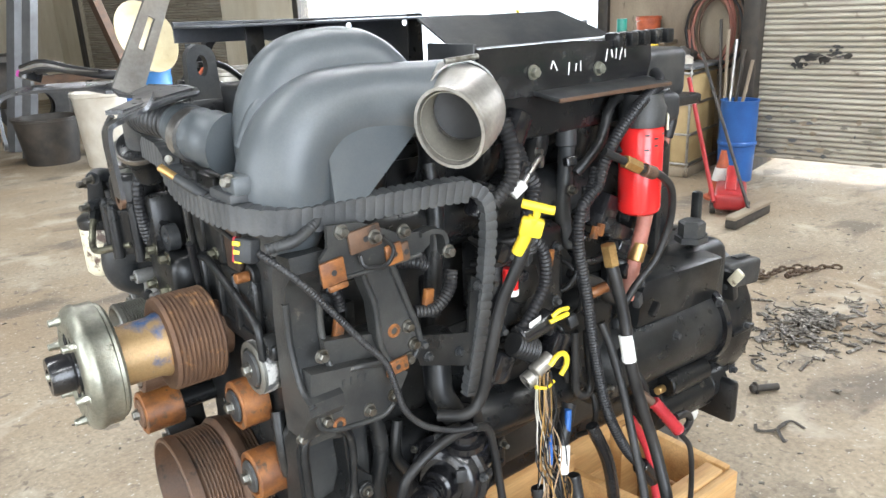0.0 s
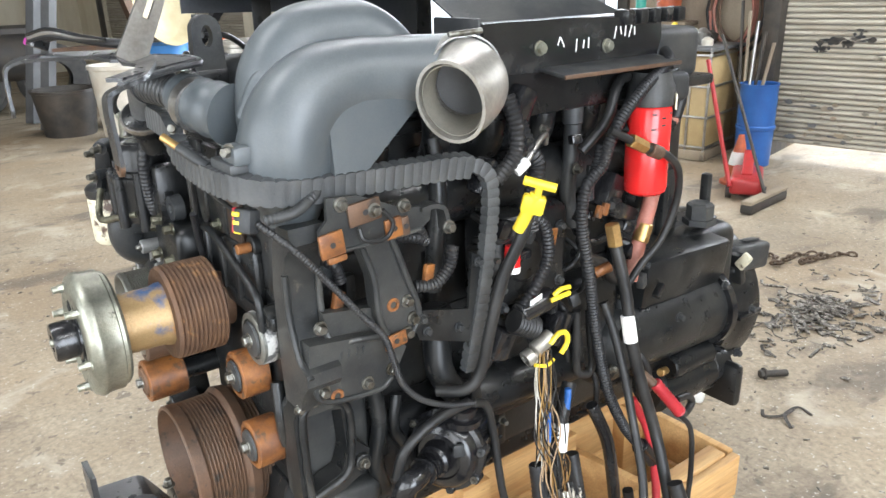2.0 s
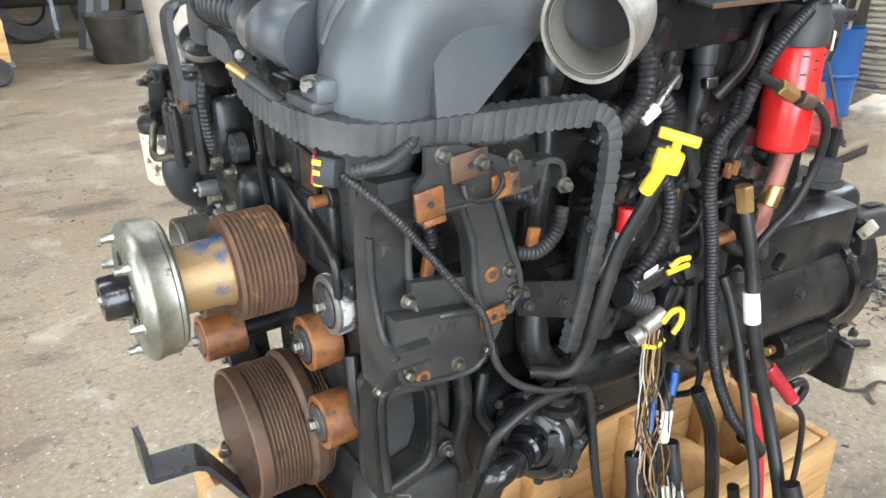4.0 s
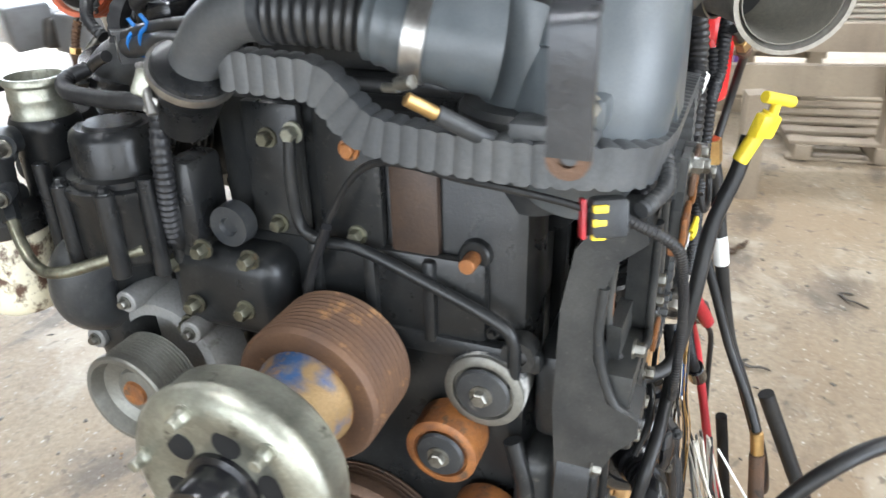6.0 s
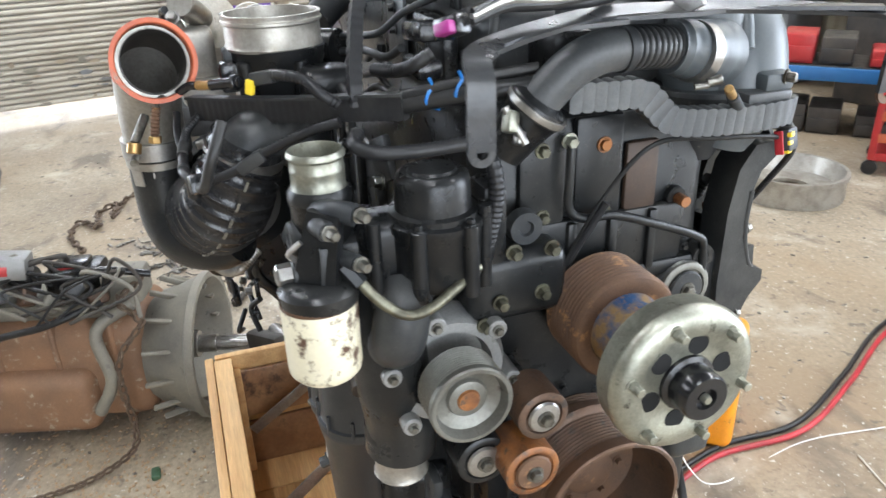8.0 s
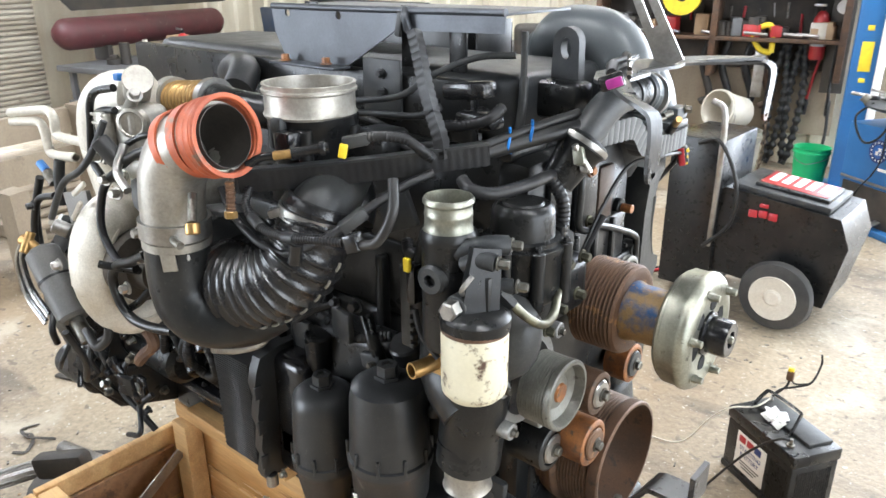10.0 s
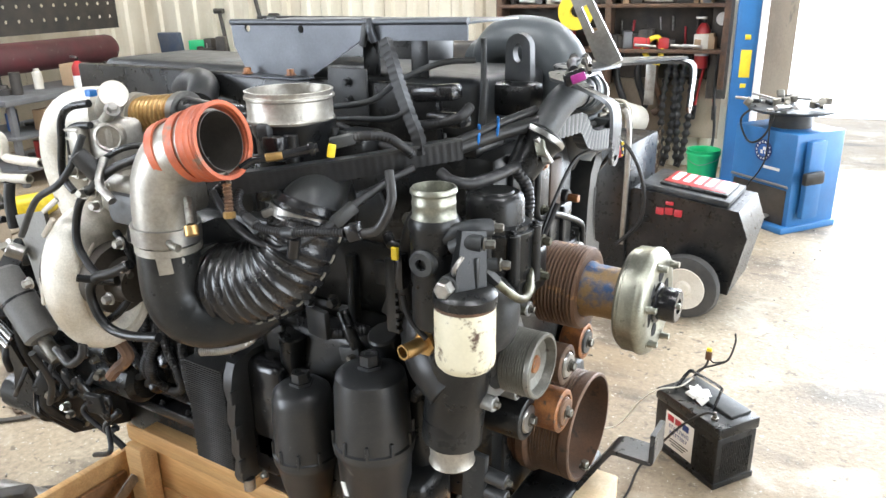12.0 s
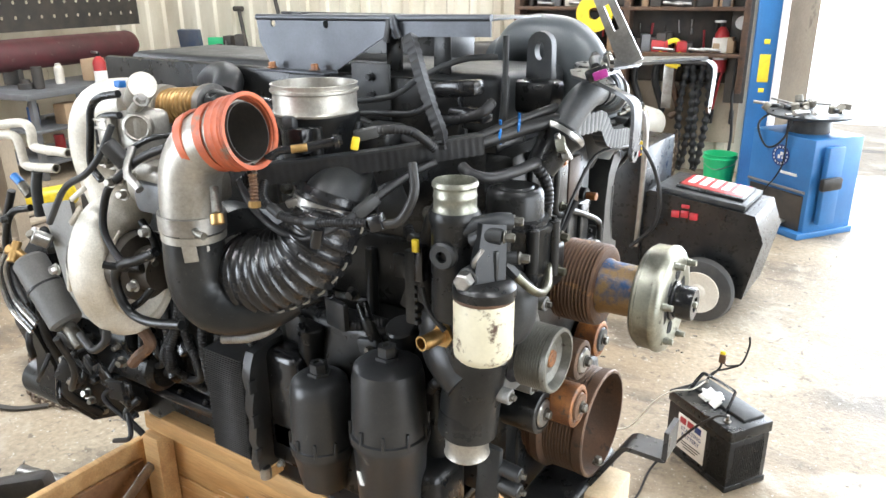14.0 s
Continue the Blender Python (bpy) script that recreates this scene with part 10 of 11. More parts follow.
# pallets and timber frame on the far floor
def pallet(m, label, group="pallets"):
    t = thing("wooden_pallet", m.translation, label, "pallet", group)
    for y in (-0.42, 0, 0.42):
        part("runner", put(box(B(), (0, y, 0.06), (1.15, 0.09, 0.09), 0.006), m), BOARD, t)
    for k in range(6):
        part("board", put(box(B(), (-0.5 + 0.2 * k, 0, 0.115), (0.11, 1.0, 0.02), 0.004), m), BOARD, t)
    for k in (0, 1, 2):
        part("board", put(box(B(), (-0.48 + 0.48 * k, 0, 0.010), (0.11, 1.0, 0.018), 0.004), m), BOARD, t)


pallet(at(4.05, -1.05, 0, 8), "empty wooden pallet lying on the floor")
pallet(at(4.35, -0.35, 0.52, 5) @ pose(0, 0, 0, 0, 84, 0), "wooden pallet standing on edge", "pallets")
frame_ = thing("timber_frame", (3.6, -0.4, 0), "rough grey-brown timber frame of posts and beams", "timber frame")
for p, q, w, h in (((3.30, 0.02, 0.0), (3.24, 0.10, 0.80), 0.10, 0.10), ((3.55, -1.15, 0.0), (3.52, -1.12, 0.80), 0.10, 0.10), ((3.35, 0.06, 0.46), (3.62, -1.20, 0.46), 0.06, 0.17), ((3.33, 0.08, 0.70), (3.60, -1.20, 0.70), 0.06, 0.15), ((2.80, -0.42, 0.0), (2.78, -0.40, 0.55), 0.11, 0.10)):
    p_, q_ = Vector(p), Vector(q)
    part("beam" if abs(p_.z - q_.z) < 0.1 else "post", sweep(B(), [p_, (p_ + q_) / 2, q_], 1.0, section=[(-w / 2, -h / 2), (w / 2, -h / 2), (w / 2, h / 2), (-w / 2, h / 2)], up=(1, 0.25, 0.01)), BOARD, frame_)
part("block", box(B(), (3.08, -0.02, 0.075), (0.26, 0.22, 0.15), 0.01, pose(0, 0, 0, 0, 0, 14)), BOARD, frame_)
part("board", box(B(), (3.06, -0.03, 0.163), (0.30, 0.26, 0.025), 0.005, pose(0, 0, 0, 0, 0, 14)), CARD, frame_)
yb = thing("yellow_tool_bag", (4.36, -1.80, 0), "yellow folded tarpaulin on the floor", "tarpaulin")
part("fold", box(B(), (4.36, -1.80, 0.08), (0.36, 0.22, 0.16), 0.05, pose(0, 0, 0, 0, 10, 30), 4), YELLOW, yb)
rj = thing("red_ramp", (4.95, -1.45, 0), "red steel ramp lying on the floor", "ramp")
part("wedge", slab(B(), [(0, 0), (0.7, 0), (0.15, 0.25), (0, 0.25)], (4.75, -1.6, 0), (0.8, 0.5, 0), UP, 0.25), RED_PAINT, rj)
dk = thing("engine_parts_heap", (4.0, -2.1, 0), "heap of dark greasy engine parts on the floor", "parts")
rng = random.Random(71)
for k in range(12):
    part("casting", box(B(), (4.0 + rng.uniform(-0.3, 0.3), -2.1 + rng.uniform(-0.25, 0.25), 0.07 + 0.1 * rng.random()), (rng.uniform(0.1, 0.3), rng.uniform(0.1, 0.2), rng.uniform(0.1, 0.2)), 0.02, pose(0, 0, 0, 0, 0, rng.uniform(0, 90)), 3), (DARK, BROWN, BELL)[k % 3], dk)
pp = thing("purple_frame", in_room(5.2, -1.0, 0), "purple steel frame standing before the door", "frame")
for v in (-0.85, -1.15, -1.45):
    part("bar", rbox((5.3, v, 0.75), (0.12, 0.16, 1.5), 0.02), PURPLE, pp)
part("bar", rbox((5.3, -1.15, 0.35), (0.10, 0.8, 0.10), 0.02), PURPLE, pp)

# hand truck in green and yellow behind the gearbox
ht = thing("welding_cart", (2.75, 1.95, 0), "green and yellow gas bottle cart", "cart")
for k, (dx, dy) in enumerate(((0, 0), (-0.10, 0.22))):
    part("gas_bottle", lathe(B(), (2.72 + dx, 1.95 + dy, 0.10), UP, [(0, 0), (0, 0.09), (0.01, 0.10), (1.10, 0.10), (1.2, 0.06), (1.25, 0.03), (1.32, 0.03), (1.32, 0)], 26), (mat("teal_paint", (0.03, 0.26, 0.20), 0.4), GREY)[k], ht, "teal gas bottle" if k == 0 else "grey gas bottle")
for y in (1.82, 2.36):
    part("rail", hose(B(), [(2.60, y, 0.05), (2.62, y, 0.6), (2.70, y, 1.1), (2.85, y, 1.2)], 0.02, 10), YELLOW, ht, "yellow tube rail")
for z in (0.25, 0.55, 0.85):
    part("crossbar", box(B(), (2.61, 2.09, z), (0.03, 0.56, 0.05), 0.006), YELLOW, ht)
for y in (1.78, 2.40):
    part("wheel", lathe(B(), (2.78, y, 0.14), EXH, [(-0.03, 0), (-0.03, 0.12), (0, 0.14), (0.03, 0.12), (0.03, 0)], 28), TYRE, ht)
for k in range(3):
    part("hose_coil", lathe(B(), (2.60 - 0.02 * k, 1.95 + 0.04 * k, 0.85), (1, 0.2, 0), [(-0.012, 0.20), (0, 0.212), (0.012, 0.20), (0, 0.188), (-0.012, 0.20)], 30), RUBBER, ht)

# east wall between the doors: tote, hoses, bin, broom
tote = thing("oil_tote", in_room(5.45, 2.05, 0), "cream plastic oil tote in a steel cage, cluttered on top", "tank")
part("bottle", rbox((5.45, 2.05, 0.50), (0.62, 0.66, 0.85), 0.05), mat("amber_tote_plastic", (0.52, 0.40, 0.20), 0.45, 0, (0.42, 0.30, 0.14), 3), tote)
for k in range(4):
    z = 0.12 + 0.26 * k
    for p, s in (((5.12, 2.05, z), (0.02, 0.70, 0.02)), ((5.45, 1.71, z), (0.66, 0.02, 0.02))):
        part("cage_bar", rbox(p, s, 0.004), STEEL, tote)
for k in range(5):
    part("cage_bar", rbox((5.12, 1.72 + 0.165 * k, 0.50), (0.02, 0.02, 0.92), 0.004), STEEL, tote)
part("tote_pallet", rbox((5.45, 2.05, 0.05), (0.68, 0.70, 0.09), 0.008), BOARD, tote)
part("top_edge", rbox((5.45, 2.05, 0.945), (0.68, 0.72, 0.03), 0.008), GREY, tote)
rng = random.Random(81)
for k in range(7):
    u, v, h = rng.uniform(5.25, 5.65), rng.uniform(1.8, 2.3), rng.uniform(0.06, 0.20)
    tagged(part("funnel" if k % 2 else "bottle", lathe(B(), in_room(u, v, 0.96), UP, [(0, 0), (0, 0.05), (h * 0.7, 0.07 if k % 2 else 0.05), (h, 0.02), (h, 0)], 18), (WHITE, STEEL, YELLOW, DARK)[k % 4]), "oil funnel on the tote" if k % 2 else "oil bottle on the tote", "funnel" if k % 2 else "bottle", "tote clutter")
bucket(Matrix.Translation(in_room(5.88, 2.48, 1.13)), 0.12, 0.22, SILICONE, "orange and white pail on a wall ledge")
tagged(part("wall_ledge", rbox((5.90, 2.55, 1.11), (0.30, 0.60, 0.035), 0.005), BOARD), "narrow timber wall ledge", "shelf")
hr = thing("air_hose", in_room(5.98, 1.85, 0.9), "coiled red and black air hoses hung on the wall", "hose")
rng = random.Random(91)
for k in range(11):
    ln = []
    r1, r2 = rng.uniform(0.17, 0.26), rng.uniform(0.28, 0.40)
    off = rng.uniform(-0.05, 0.05)
    for j in range(15):
        a = 2 * math.pi * j / 14
        ln.append(in_room(5.90 + 0.02 * k / 4 + rng.uniform(-0.01, 0.01), 1.85 + off + r1 * math.cos(a), 1.22 + r2 * math.sin(a)))
    part("coil", sweep(B(), bend(ln, 4), 0.013, 8), (PIPE_RED, RUBBER, BROWN)[k % 3], hr, ("faded red hose", "black hose", "brown hose")[k % 3])
part("hook", rod(B(), in_room(6.05, 1.85, 1.52), in_room(5.85, 1.85, 1.56), 0.014), DARK, hr)
bb = thing("blue_bin", in_room(5.30, 1.36, 0), "blue plastic drum holding long tools", "bin")
part("drum", lathe(B(), in_room(5.30, 1.36, 0), UP, [(0, 0), (0, 0.14), (0.3, 0.15), (0.31, 0.16), (0.33, 0.16), (0.34, 0.15), (0.66, 0.15), (0.68, 0.16), (0.68, 0.14), (0.05, 0.13), (0.05, 0)], 30), BLUE_PLASTIC, bb)
for k in range(5):
    tagged(part("long_tool", rod(B(), in_room(5.20 + 0.04 * k, 1.40 + 0.03 * k, 0.1), in_room(5.35 + 0.05 * k, 1.30 + 0.09 * k, 1.0 + 0.08 * k), 0.014, 8), (BOARD, DARK, STEEL)[k % 3]), "long-handled tool standing in the blue bin", "tool", "bin tools")
br_ = thing("push_broom", (3.72, 1.62, 0), "push broom with a dark bristle head leaning on the tote", "broom")
part("head", box(B(), (3.83, 1.67, 0.078), (0.56, 0.075, 0.028), 0.008, pose(0, 0, 0, 0, 0, 6)), BOARD, br_)
part("bristles", box(B(), (3.83, 1.67, 0.034), (0.55, 0.085, 0.066), 0.014, pose(0, 0, 0, 0, 0, 6)), DARK, br_)
part("handle", rod(B(), (3.83, 1.67, 0.08), (4.30, 2.43, 1.10), 0.012, 10), DARK, br_)
fj = thing("floor_jack", (4.05, 1.95, 0), "old red trolley jack on the floor", "jack")
part("frame", box(B(), (4.05, 1.95, 0.10), (0.50, 0.22, 0.12), 0.03, pose(0, 0, 0, 0, 0, 30), 3), RED_PAINT, fj)
part("arm", box(B(), (4.10, 1.98, 0.20), (0.35, 0.08, 0.06), 0.015, pose(0, 0, 0, 0, -18, 30)), RED_PAINT, fj)
part("handle", rod(B(), (3.72, 1.88, 0.12), (3.95, 2.30, 0.95), 0.016), RED_PAINT, fj)
for s in (-1, 1):
    part("wheel", lathe(B(), (3.90 + 0.06 * s, 1.86 - 0.10 * s, 0.05), (0.5, -0.86, 0), [(-0.02, 0), (-0.02, 0.05), (0.02, 0.05), (0.02, 0)], 18), DARK, fj)
cone = thing("traffic_cone", (4.25, 2.15, 0), "small orange and white traffic cone", "cone")
part("cone", lathe(B(), (4.25, 2.15, 0), UP, [(0, 0), (0, 0.13), (0.02, 0.13), (0.025, 0.10), (0.38, 0.02), (0.38, 0)], 24), SILICONE, cone)
part("band", lathe(B(), (4.25, 2.15, 0.15), UP, [(0, 0.0765), (0, 0.078), (0.10, 0.056), (0.10, 0.0545)], 24), LABEL, cone, "white band")

# far north end: bins, crane frame, lorry chassis, crate trolley
def big_bin(m, r, h, material, label):
    t = thing("waste_bin", m.translation, label, "bin", "far bins")
    part("body", put(lathe(B(), (0, 0, 0), UP, [(0, 0), (0, r * 0.8), (0.02, r * 0.82), (h * 0.94, r), (h * 0.95, r * 1.06), (h, r * 1.06), (h, r * 0.96), (0.05, r * 0.78), (0.05, 0)], 30), m), material, t)
    return t


big_bin(at(0.72, 8.45), 0.34, 0.52, DARK, "black plastic tub on the far floor")
big_bin(at(1.18, 7.75), 0.30, 0.80, WHITE, "tall dirty white bin with a blue bag")
tagged(part("blue_bag", box(B(), (1.42, 7.60, 0.55), (0.16, 0.12, 0.42), 0.06, pose(0, 0, 0, 8, 6, 20), 4), BLUE_PLASTIC), "blue plastic bag hanging on the white bin", "bag")
drum = thing("oil_drum", (1.95, 8.6, 0), "blue steel oil drum on the far floor", "drum")
part("body", lathe(B(), (1.95, 8.6, 0), UP, [(0, 0), (0, 0.29), (0.3, 0.29), (0.31, 0.30), (0.33, 0.29), (0.58, 0.29), (0.59, 0.30), (0.61, 0.29), (0.90, 0.29), (0.92, 0.30), (0.92, 0.28), (0.90, 0)], 32), BLUE, drum)
dish = thing("white_basin", (1.85, 8.6, 0.92), "large yellowed plastic basin tipped on the blue drum", "basin")
part("bowl", put(lathe(B(), (0, 0, 0), UP, [(0, 0), (0.02, 0.20), (0.12, 0.36), (0.20, 0.42), (0.21, 0.44), (0.20, 0.44), (0.11, 0.35), (0.03, 0.2), (0.03, 0)], 34), pose(1.9, 8.6, 1.25, 70, 0, 25)), YELLOWED, dish)
gantry = thing("engine_hoist", (0.9, 9.2, 0), "grey and rust-red steel hoist frame", "hoist")
for p, q, mm in (((0.55, 8.9, 0.0), (1.1, 9.2, 2.6), GREY), ((1.95, 9.4, 0.9), (1.45, 9.3, 2.6), BROWN), ((0.75, 9.0, 0.88), (1.95, 9.3, 0.88), BROWN), ((0.50, 9.6, 0.0), (1.05, 9.9, 2.6), GREY)):
    ln = [Vector(p), Vector(q)]
    part("beam", sweep(B(), ln, 1.0, section=[(-0.07, -0.05), (0.07, -0.05), (0.07, 0.05), (-0.07, 0.05)]), mm, gantry)
truck = thing("lorry_chassis", (-0.6, 11.0, 0), "dark lorry chassis parked at the far end", "lorry")
part("frame", box(B(), (-0.4, 11.2, 0.95), (3.0, 1.0, 0.35), 0.05), DARK, truck)
part("cab_rear", box(B(), (-1.2, 11.3, 1.6), (1.8, 1.4, 1.3), 0.08), DARK, truck)
part("fuel_tank", rod(B(), (-0.3, 10.5, 0.75), (0.8, 10.5, 0.75), 0.30, 26), DARK, truck)
for x in (-1.2, 0.0, 1.0):
    part("tyre", lathe(B(), (x, 10.55, 0.45), (0, 1, 0), [(-0.14, 0.22), (-0.14, 0.40), (-0.08, 0.46), (0.08, 0.46), (0.14, 0.40), (0.14, 0.22), (0, 0.22)], 34), TYRE, truck)
trolley = thing("crate_trolley", (-0.95, 7.9, 0), "pine crate on a wheeled trolley with hoses on top", "trolley")
part("box", box(B(), (-0.95, 8.0, 0.42), (1.0, 0.70, 0.40), 0.01), WOOD, trolley)
part("deck", box(B(), (-0.95, 8.0, 0.19), (1.05, 0.75, 0.05), 0.008), GREY, trolley)
for x in (-0.60, -1.3):
    for y in (7.62, 8.35):
        part("wheel", lathe(B(), (x, y, 0.14), (0, 1, 0), [(-0.03, 0), (-0.03, 0.12), (0, 0.14), (0.03, 0.12), (0.03, 0)], 26), TYRE, trolley)
for k in range(4):
    part("hose", hose(B(), [(-1.1, 7.8, 0.64), (-0.9 + 0.05 * k, 7.7, 0.95), (-0.7, 7.75, 1.0 - 0.05 * k), (-0.6, 7.7, 0.66)], 0.02, 10), (RUBBER, WHITE)[k % 2], trolley)
dm = thing("machine_heap", (4.4, 5.4, 0), "dark heap of hoses and machine parts by the open door", "parts")
rng = random.Random(101)
for k in range(16):
    part("casting", box(B(), (4.3 + rng.uniform(-0.7, 0.7), 5.2 + rng.uniform(-0.6, 0.6), 0.2 + 0.35 * rng.random()), (rng.uniform(0.2, 0.6), rng.uniform(0.2, 0.5), rng.uniform(0.2, 0.4)), 0.04, pose(0, 0, 0, rng.uniform(-10, 10), rng.uniform(-10, 10), rng.uniform(0, 90)), 3), (DARK, BROWN, GREY)[k % 3], dm)
part("hose", hose(B(), [(4.0, 4.8, 0.75), (3.8, 4.6, 1.0), (4.0, 4.5, 1.05), (4.2, 4.6, 0.7), (4.0, 4.4, 0.3), (3.8, 4.3, 0.05)], 0.03, 10), RUBBER, dm)
for k in range(3):
    part("pole", rod(B(), (4.1 + 0.2 * k, 4.7, 0.05), (4.3 + 0.2 * k, 4.9, 1.25 + 0.1 * k), 0.02, 10), (YELLOW, STEEL, YELLOW)[k], dm, "yellow pole" if k != 1 else "steel pole")
sb = thing("clutch_parts", (0.74, 0.27, 0), "greasy stack of clutch parts on the floor behind the crate", "parts")
part("drum", lathe(B(), (0.74, 0.27, 0.0), UP, [(0, 0), (0, 0.15), (0.06, 0.15), (0.07, 0.12), (0.20, 0.11), (0.21, 0.14), (0.26, 0.14), (0.27, 0.08), (0.30, 0.06), (0.30, 0)], 28), DARK, sb)
part("fork", box(B(), (0.74, 0.31, 0.34), (0.16, 0.05, 0.07), 0.015, pose(0, 0, 0, 0, 12, 30)), DARK, sb)
part("shaft", rod(B(), (0.66, 0.22, 0.32), (0.82, 0.28, 0.34), 0.020, 16), STEEL, sb)
tagged(part("spanner", sweep(B(), bend([(1.66, -0.22, 0.008), (1.74, -0.14, 0.008), (1.84, -0.10, 0.008)], 5), 1.0, section=[(-0.004, -0.012), (0.004, -0.012), (0.004, 0.012), (-0.004, 0.012)], up=(0, 0, 1)), DARK), "dark flat spanner on the floor", "tool")

# ---- smaller fittings and marks ----
# sensor conduit looped across the bellows
cd_ = part("loom", ribbed(B(), [(-0.375, 0.405, 1.345), (-0.392, 0.425, 1.328), (-0.425, 0.432, 1.312), (-0.47, 0.434, 1.310), (-0.52, 0.432, 1.318), (-0.56, 0.425, 1.322)], 0.0050, 0.004, 0.16, 12), LOOM, engine, "thin ribbed black conduit")
for p, q in (((-0.408, 0.430, 1.319), (-0.428, 0.433, 1.312)), ((-0.472, 0.434, 1.310), (-0.492, 0.434, 1.313))):
    part("tape_wrap", rod(B(), p, q, 0.0066, 14), DUSTY, cd_)
part("loom_plug", box(B(), (-0.572, 0.422, 1.324), (0.018, 0.016, 0.020), 0.003, pose(0, 0, 0, 0, 20, 10)), GLOSS, cd_)
part("loom", hose(B(), [(-0.58, 0.42, 1.322), (-0.60, 0.415, 1.33), (-0.612, 0.405, 1.36), (-0.60, 0.39, 1.39)], 0.0055, 10), RUBBER, engine)
# nameplate and clamp on the boost pipe
for k in range(6):
    part("pipe_mark", box(B(), (-0.322 - 0.0062 * k, 0.4895, 1.3845 + 0.0029 * k), (0.0035, 0.0012, 0.010), 0.0003, pose(0, 0, 0, 0, 24, 38)), GREY, boost, "stamped lettering bar")
for k in range(2):
    part("pipe_mark", box(B(), (-0.308 - 0.012 * k, 0.498 - 0.004 * k, 1.347), (0.0025, 0.0012, 0.010), 0.0003, pose(0, 0, 0, 0, 0, 38)), GREY, boost, "stamped lettering bar")
# grey side plate, pipes and valves at the rear of the turbine
part("rear_pipe", hose(B(), [(0.30, 0.345, 1.255), (0.305, 0.35, 1.22), (0.305, 0.352, 1.17)], 0.010, 12), DUSTY, engine)
part("valve_cap", rod(B(), (0.355, 0.35, 1.226), (0.375, 0.352, 1.240), 0.008, 12), CABLE_BLUE, engine, "bright blue cap")
part("valve_body", rod(B(), (0.355, 0.35, 1.226), (0.335, 0.348, 1.205), 0.010, 12), BOLT, engine)
part("rear_hose", hose(B(), [(0.34, 0.35, 1.18), (0.40, 0.36, 1.16), (0.435, 0.365, 1.09), (0.42, 0.37, 1.02), (0.37, 0.38, 0.98)], 0.007, 12), RUBBER, engine)
rng = random.Random(77)
for k in range(14):
    x, z = rng.uniform(0.24, 0.42), rng.uniform(0.98, 1.16)
    y = 0.33 + rng.uniform(-0.03, 0.04)
    if k % 2:
        part("fitting", rod(B(), (x, y, z), (x + rng.uniform(-0.04, 0.04), y + 0.02, z + rng.uniform(-0.03, 0.03)), rng.uniform(0.008, 0.015), 12), (BELL, DUSTY, STEEL)[k % 3], engine)
    else:
        part("fitting", bolt(B(), (x, y + 0.02, z), (rng.uniform(-0.6, 0.1), 1, rng.uniform(-0.3, 0.3)), rng.uniform(0.009, 0.014), 0.014), (BOLT, COPPER, DUSTY)[k % 3], engine)
part("black_lead", hose(B(), [(0.42, 0.34, 1.20), (0.45, 0.35, 1.12), (0.44, 0.36, 1.0), (0.40, 0.37, 0.94)], 0.008, 10), RUBBER, engine)
# crowded wiring between the filter housings and the block
rng = random.Random(41)
for k in range(34):
    x, z = rng.uniform(-0.56, -0.10), rng.uniform(0.98, 1.30)
    y = rng.uniform(0.17, 0.24)
    dx, dz = rng.uniform(-0.10, 0.10), rng.uniform(-0.10, 0.05)
    if k % 3 == 0:
        part("loom", ribbed(B(), [(x, y, z), (x + dx * 0.5, y + 0.03, z + dz * 0.3), (x + dx, y + 0.02, z + dz)], rng.uniform(0.006, 0.010), 0.006, 0.15, 10), LOOM, engine)
    elif k % 3 == 1:
        part("fitting", bolt(B(), (x, y, z), (rng.uniform(-0.5, 0.2), 1, rng.uniform(-0.2, 0.4)), rng.uniform(0.007, 0.013), rng.uniform(0.01, 0.02)), (BOLT, BLACK, DUSTY)[k % 2 + k % 4 // 2], engine)
    else:
        part("bracket", box(B(), (x, y, z), (rng.uniform(0.02, 0.06), 0.012, rng.uniform(0.02, 0.06)), 0.004, pose(0, 0, 0, 0, rng.uniform(-30, 30), rng.uniform(-20, 20))), (BLACK, IRON, DUSTY)[k % 3], engine)
# the top between the throttle and the strap
sb_ = part("sensor_box", box(B(), (-0.455, 0.055, 1.425), (0.085, 0.040, 0.020), 0.005, pose(0, 0, 0, 0, -4, 6)), GLOSS, engine, "glossy black sensor box")
part("sensor_lead", ribbed(B(), [(-0.42, 0.07, 1.40), (-0.45, 0.09, 1.398), (-0.49, 0.10, 1.402), (-0.52, 0.09, 1.395)], 0.0085, 0.006, 0.15, 12), LOOM, sb_)
for k in range(18):
    x, y = rng.uniform(-0.55, -0.18), rng.uniform(0.10, 0.26)
    z = rng.uniform(1.345, 1.372)
    if k % 2:
        part("loom", hose(B(), [(x, y, z), (x + rng.uniform(0.02, 0.06), y + 0.01, z + 0.015), (x + rng.uniform(0.08, 0.14), y + rng.uniform(-0.03, 0.03), z - 0.005)], rng.uniform(0.004, 0.008), 10), (LOOM, RUBBER)[k % 4 // 2], engine)
    else:
        part("fitting", bolt(B(), (x, y, z), UP, rng.uniform(0.007, 0.012), rng.uniform(0.010, 0.022)), (BOLT, DUSTY, BLACK)[k % 3], engine)
# clips, fittings and leads between the dipstick and the fuel filter
rng = random.Random(23)
for k in range(22):
    x, z = rng.uniform(-0.26, 0.12), rng.uniform(0.95, 1.33)
    part("clip", box(B(), (x, -0.245, z), (rng.uniform(0.012, 0.03), 0.014, rng.uniform(0.012, 0.026)), 0.003, pose(0, 0, 0, rng.uniform(-15, 15), rng.uniform(-40, 40), rng.uniform(-20, 20))), (BLACK, DUSTY, GLOSS)[k % 3], engine)
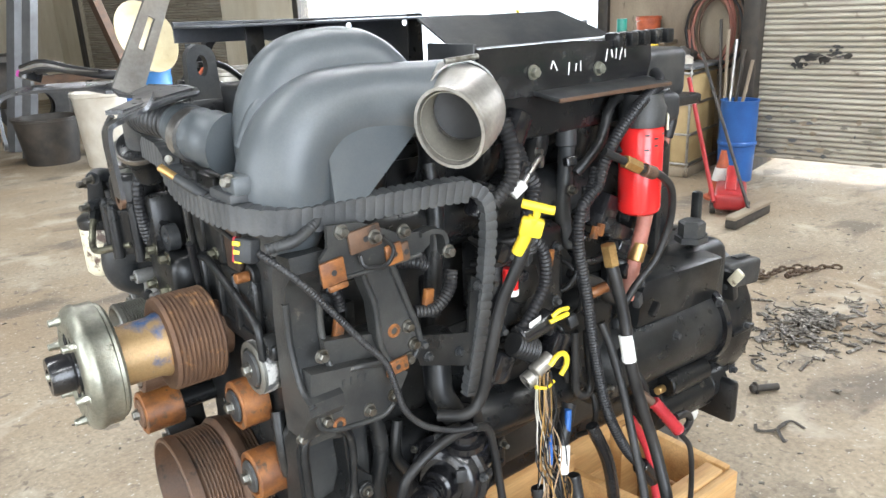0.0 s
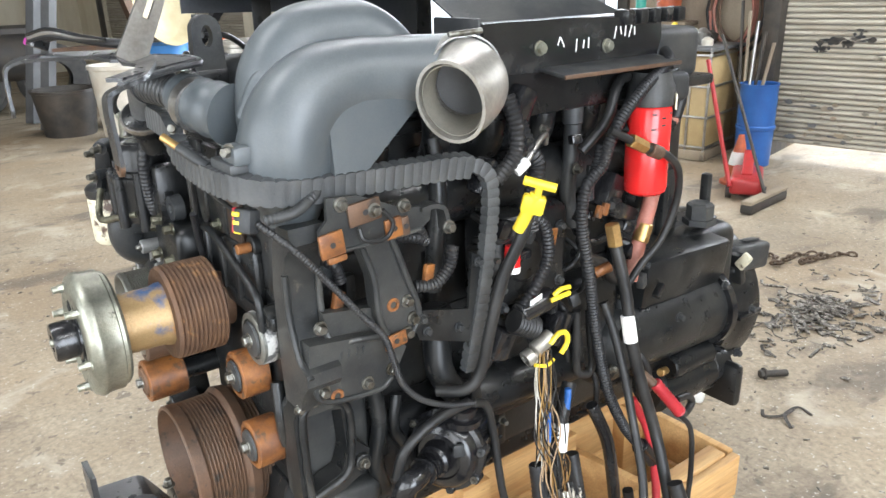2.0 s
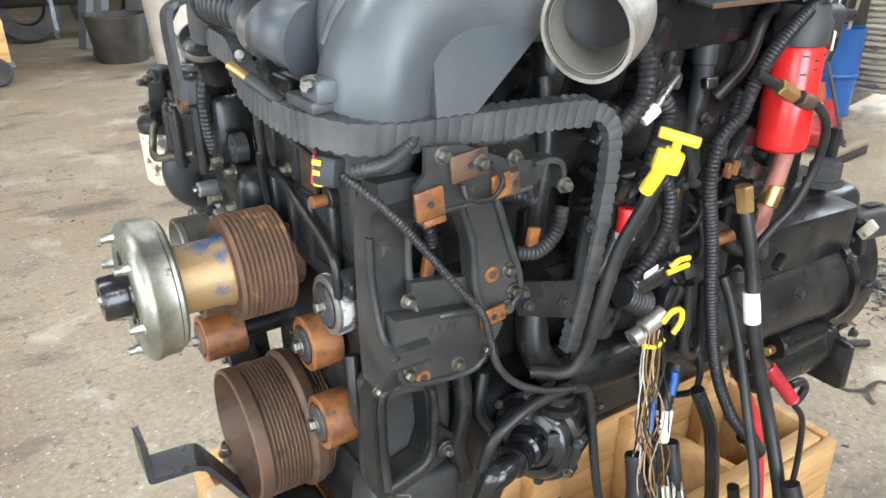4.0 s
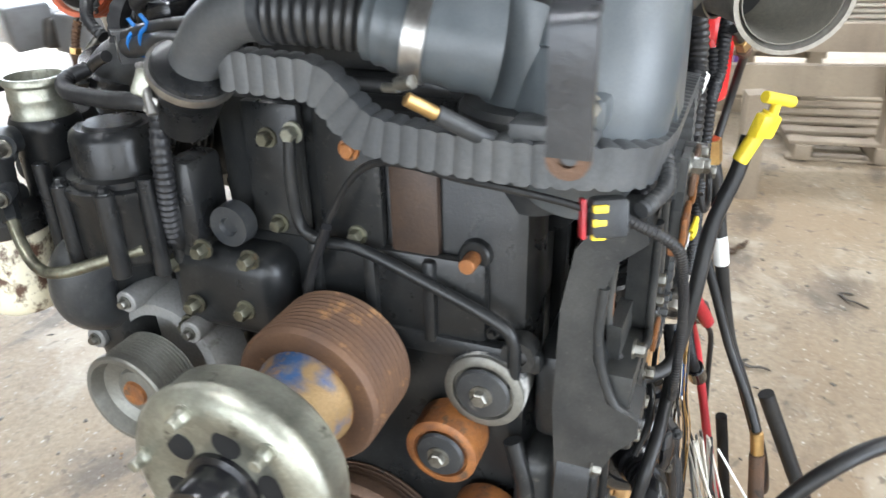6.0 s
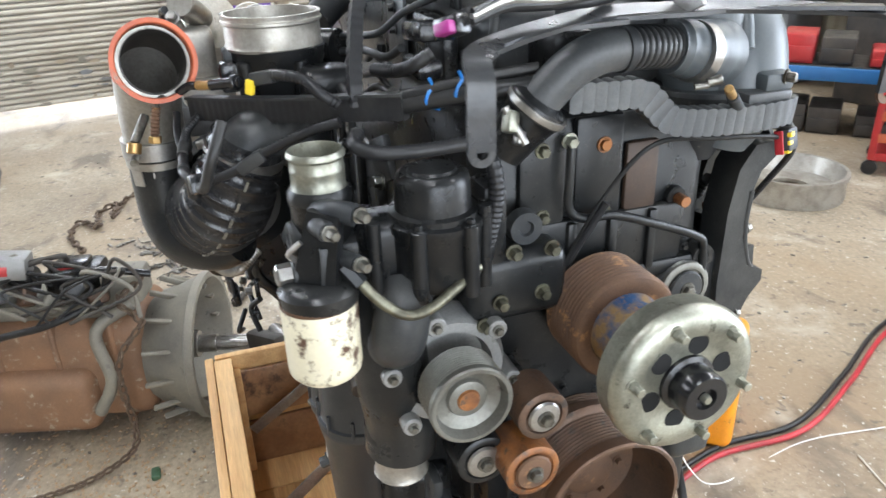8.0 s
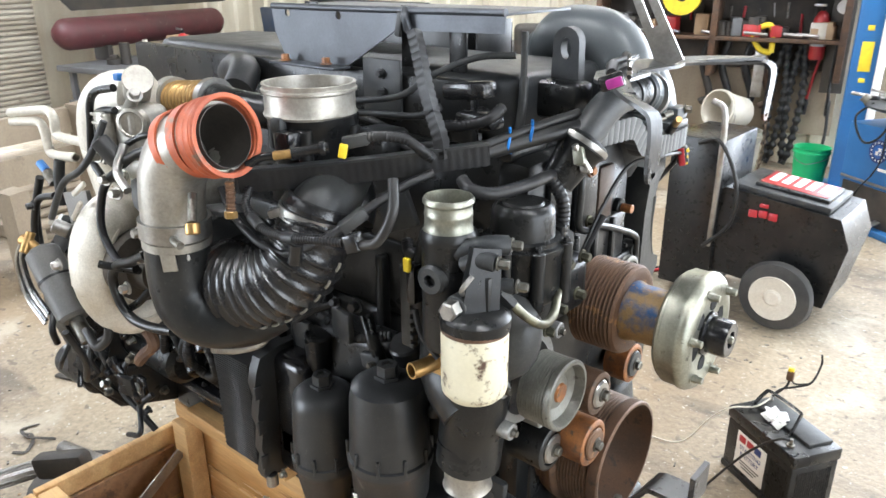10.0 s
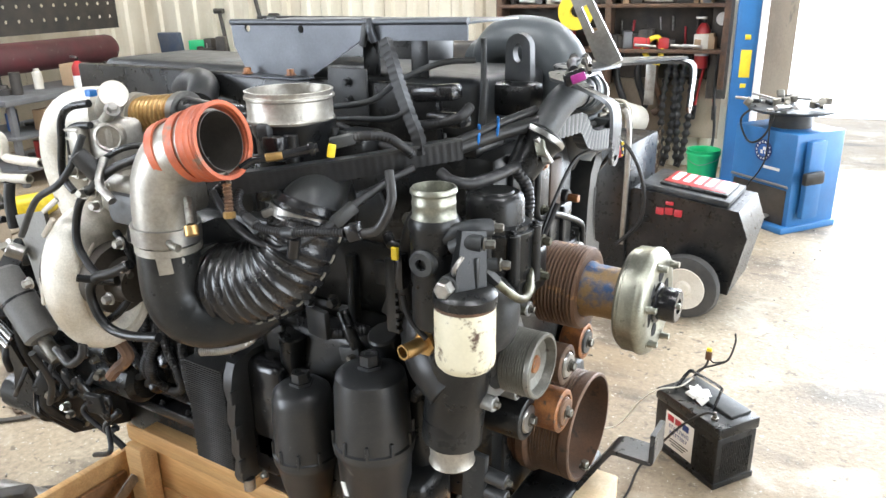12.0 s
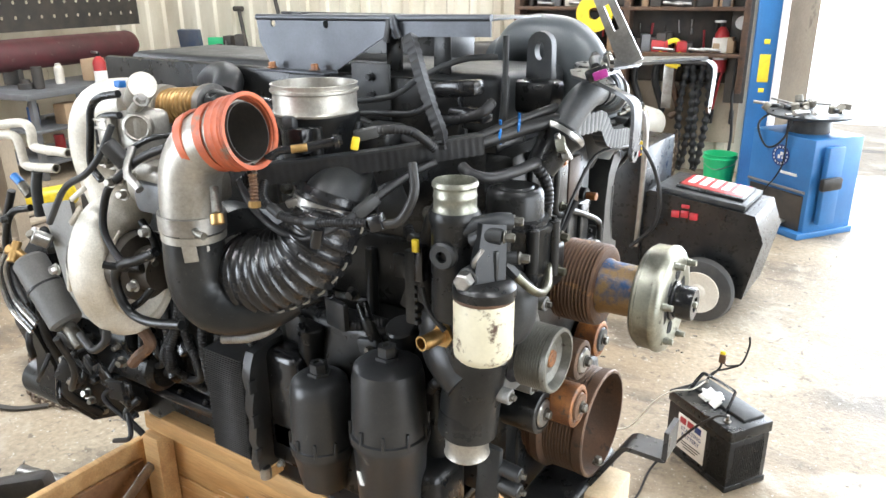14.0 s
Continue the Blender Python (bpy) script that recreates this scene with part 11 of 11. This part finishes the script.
# soot, mud and scrape marks on the raised door
def smear(v, z, w, h, material, label, n=26):
    """An irregular dried splash on the door's slats."""
    bm = B()
    ring = []
    for k in range(n):
        a = 2 * math.pi * k / n
        r = rng.uniform(0.55, 1.0)
        ring.append(bm.verts.new(in_room(EAST - 0.40 - 0.0225, v + w * r * math.cos(a), z + h * r * math.sin(a))))
    bm.faces.new(ring)
    return setting("stain", bm, material, label)


for k in range(46):
    a_ = rng.uniform(-1, 1)
    smear(0.86 - 0.20 * a_ + rng.gauss(0, 0.03), 1.0 + 0.045 * a_ + rng.gauss(0, 0.03), rng.uniform(0.010, 0.055), rng.uniform(0.006, 0.022), (MARK_SHADE, DARK)[k % 2], "black soot smear on the door", 14)
for k in range(60):
    smear(rng.uniform(-0.9, 1.25), rng.uniform(0.14, 0.50), rng.uniform(0.010, 0.07), rng.uniform(0.006, 0.028), (BOARD, GREY, BELL)[k % 3], "dried mud splash on the door")

# ribs and small hardware round the turbine
for k in range(5):
    part("casing_rib", box(B(), (-0.02 + 0.01 * k, 0.455 + 0.004 * k, 1.285 - 0.035 * k), (0.05, 0.006, 0.008), 0.002, pose(0, 0, 0, 0, 30 + 12 * k, 0)), TURBO, engine)
part("vacuum_line", hose(B(), [(-0.135, 0.455, 1.40), (-0.12, 0.470, 1.36), (-0.09, 0.478, 1.33), (-0.03, 0.480, 1.30), (0.02, 0.485, 1.24)], 0.005, 10), DUSTY, engine)
part("vacuum_line", hose(B(), [(-0.16, 0.445, 1.37), (-0.17, 0.465, 1.34), (-0.20, 0.470, 1.32)], 0.006, 10), STEEL, engine)
part("sensor_body", rod(B(), (-0.145, 0.448, 1.345), (-0.125, 0.462, 1.375), 0.013, 16), CAN, engine, "dark sensor body")
for x, z in ((-0.16, 1.33), (-0.11, 1.315), (-0.135, 1.30), (-0.095, 1.345)):
    part("casting_lug", bolt(B(), (x, 0.452, z), (-0.3, 1, 0.2), 0.009, 0.014), ALU, engine)

# support bracket and dampers below the coolant pump
part("cross_member", box(B(), (-0.655, 0.02, 0.735), (0.09, 0.24, 0.07), 0.012, None, 3), BLACK, engine, "black front cross member")
lp = part("lower_bracket", box(B(), (-0.598, 0.202, 0.835), (0.040, 0.014, 0.150), 0.005, pose(0, 0, 0, 0, -4, 0)), CAST, engine, "grey lower support bracket")
for x, z in ((-0.602, 0.885), (-0.592, 0.850), (-0.598, 0.815)):
    # black discs paint the shade of drilled holes
    part("bracket_hole", lathe(B(), (x, 0.2095, z), EXH, [(0, 0), (0, 0.0055), (0.0006, 0.0055), (0.0006, 0)], 14), MARK_SHADE, lp)
for z in (0.872, 0.842):
    d_ = part("damper", rod(B(), (-0.606, 0.195, z), (-0.652, 0.195, z - 0.004), 0.0125, 18), CAN, engine, "small dark cylinder")
    part("damper_bolt", bolt(B(), (-0.652, 0.195, z - 0.004), FRONT, 0.007, 0.009), BOLT, d_)
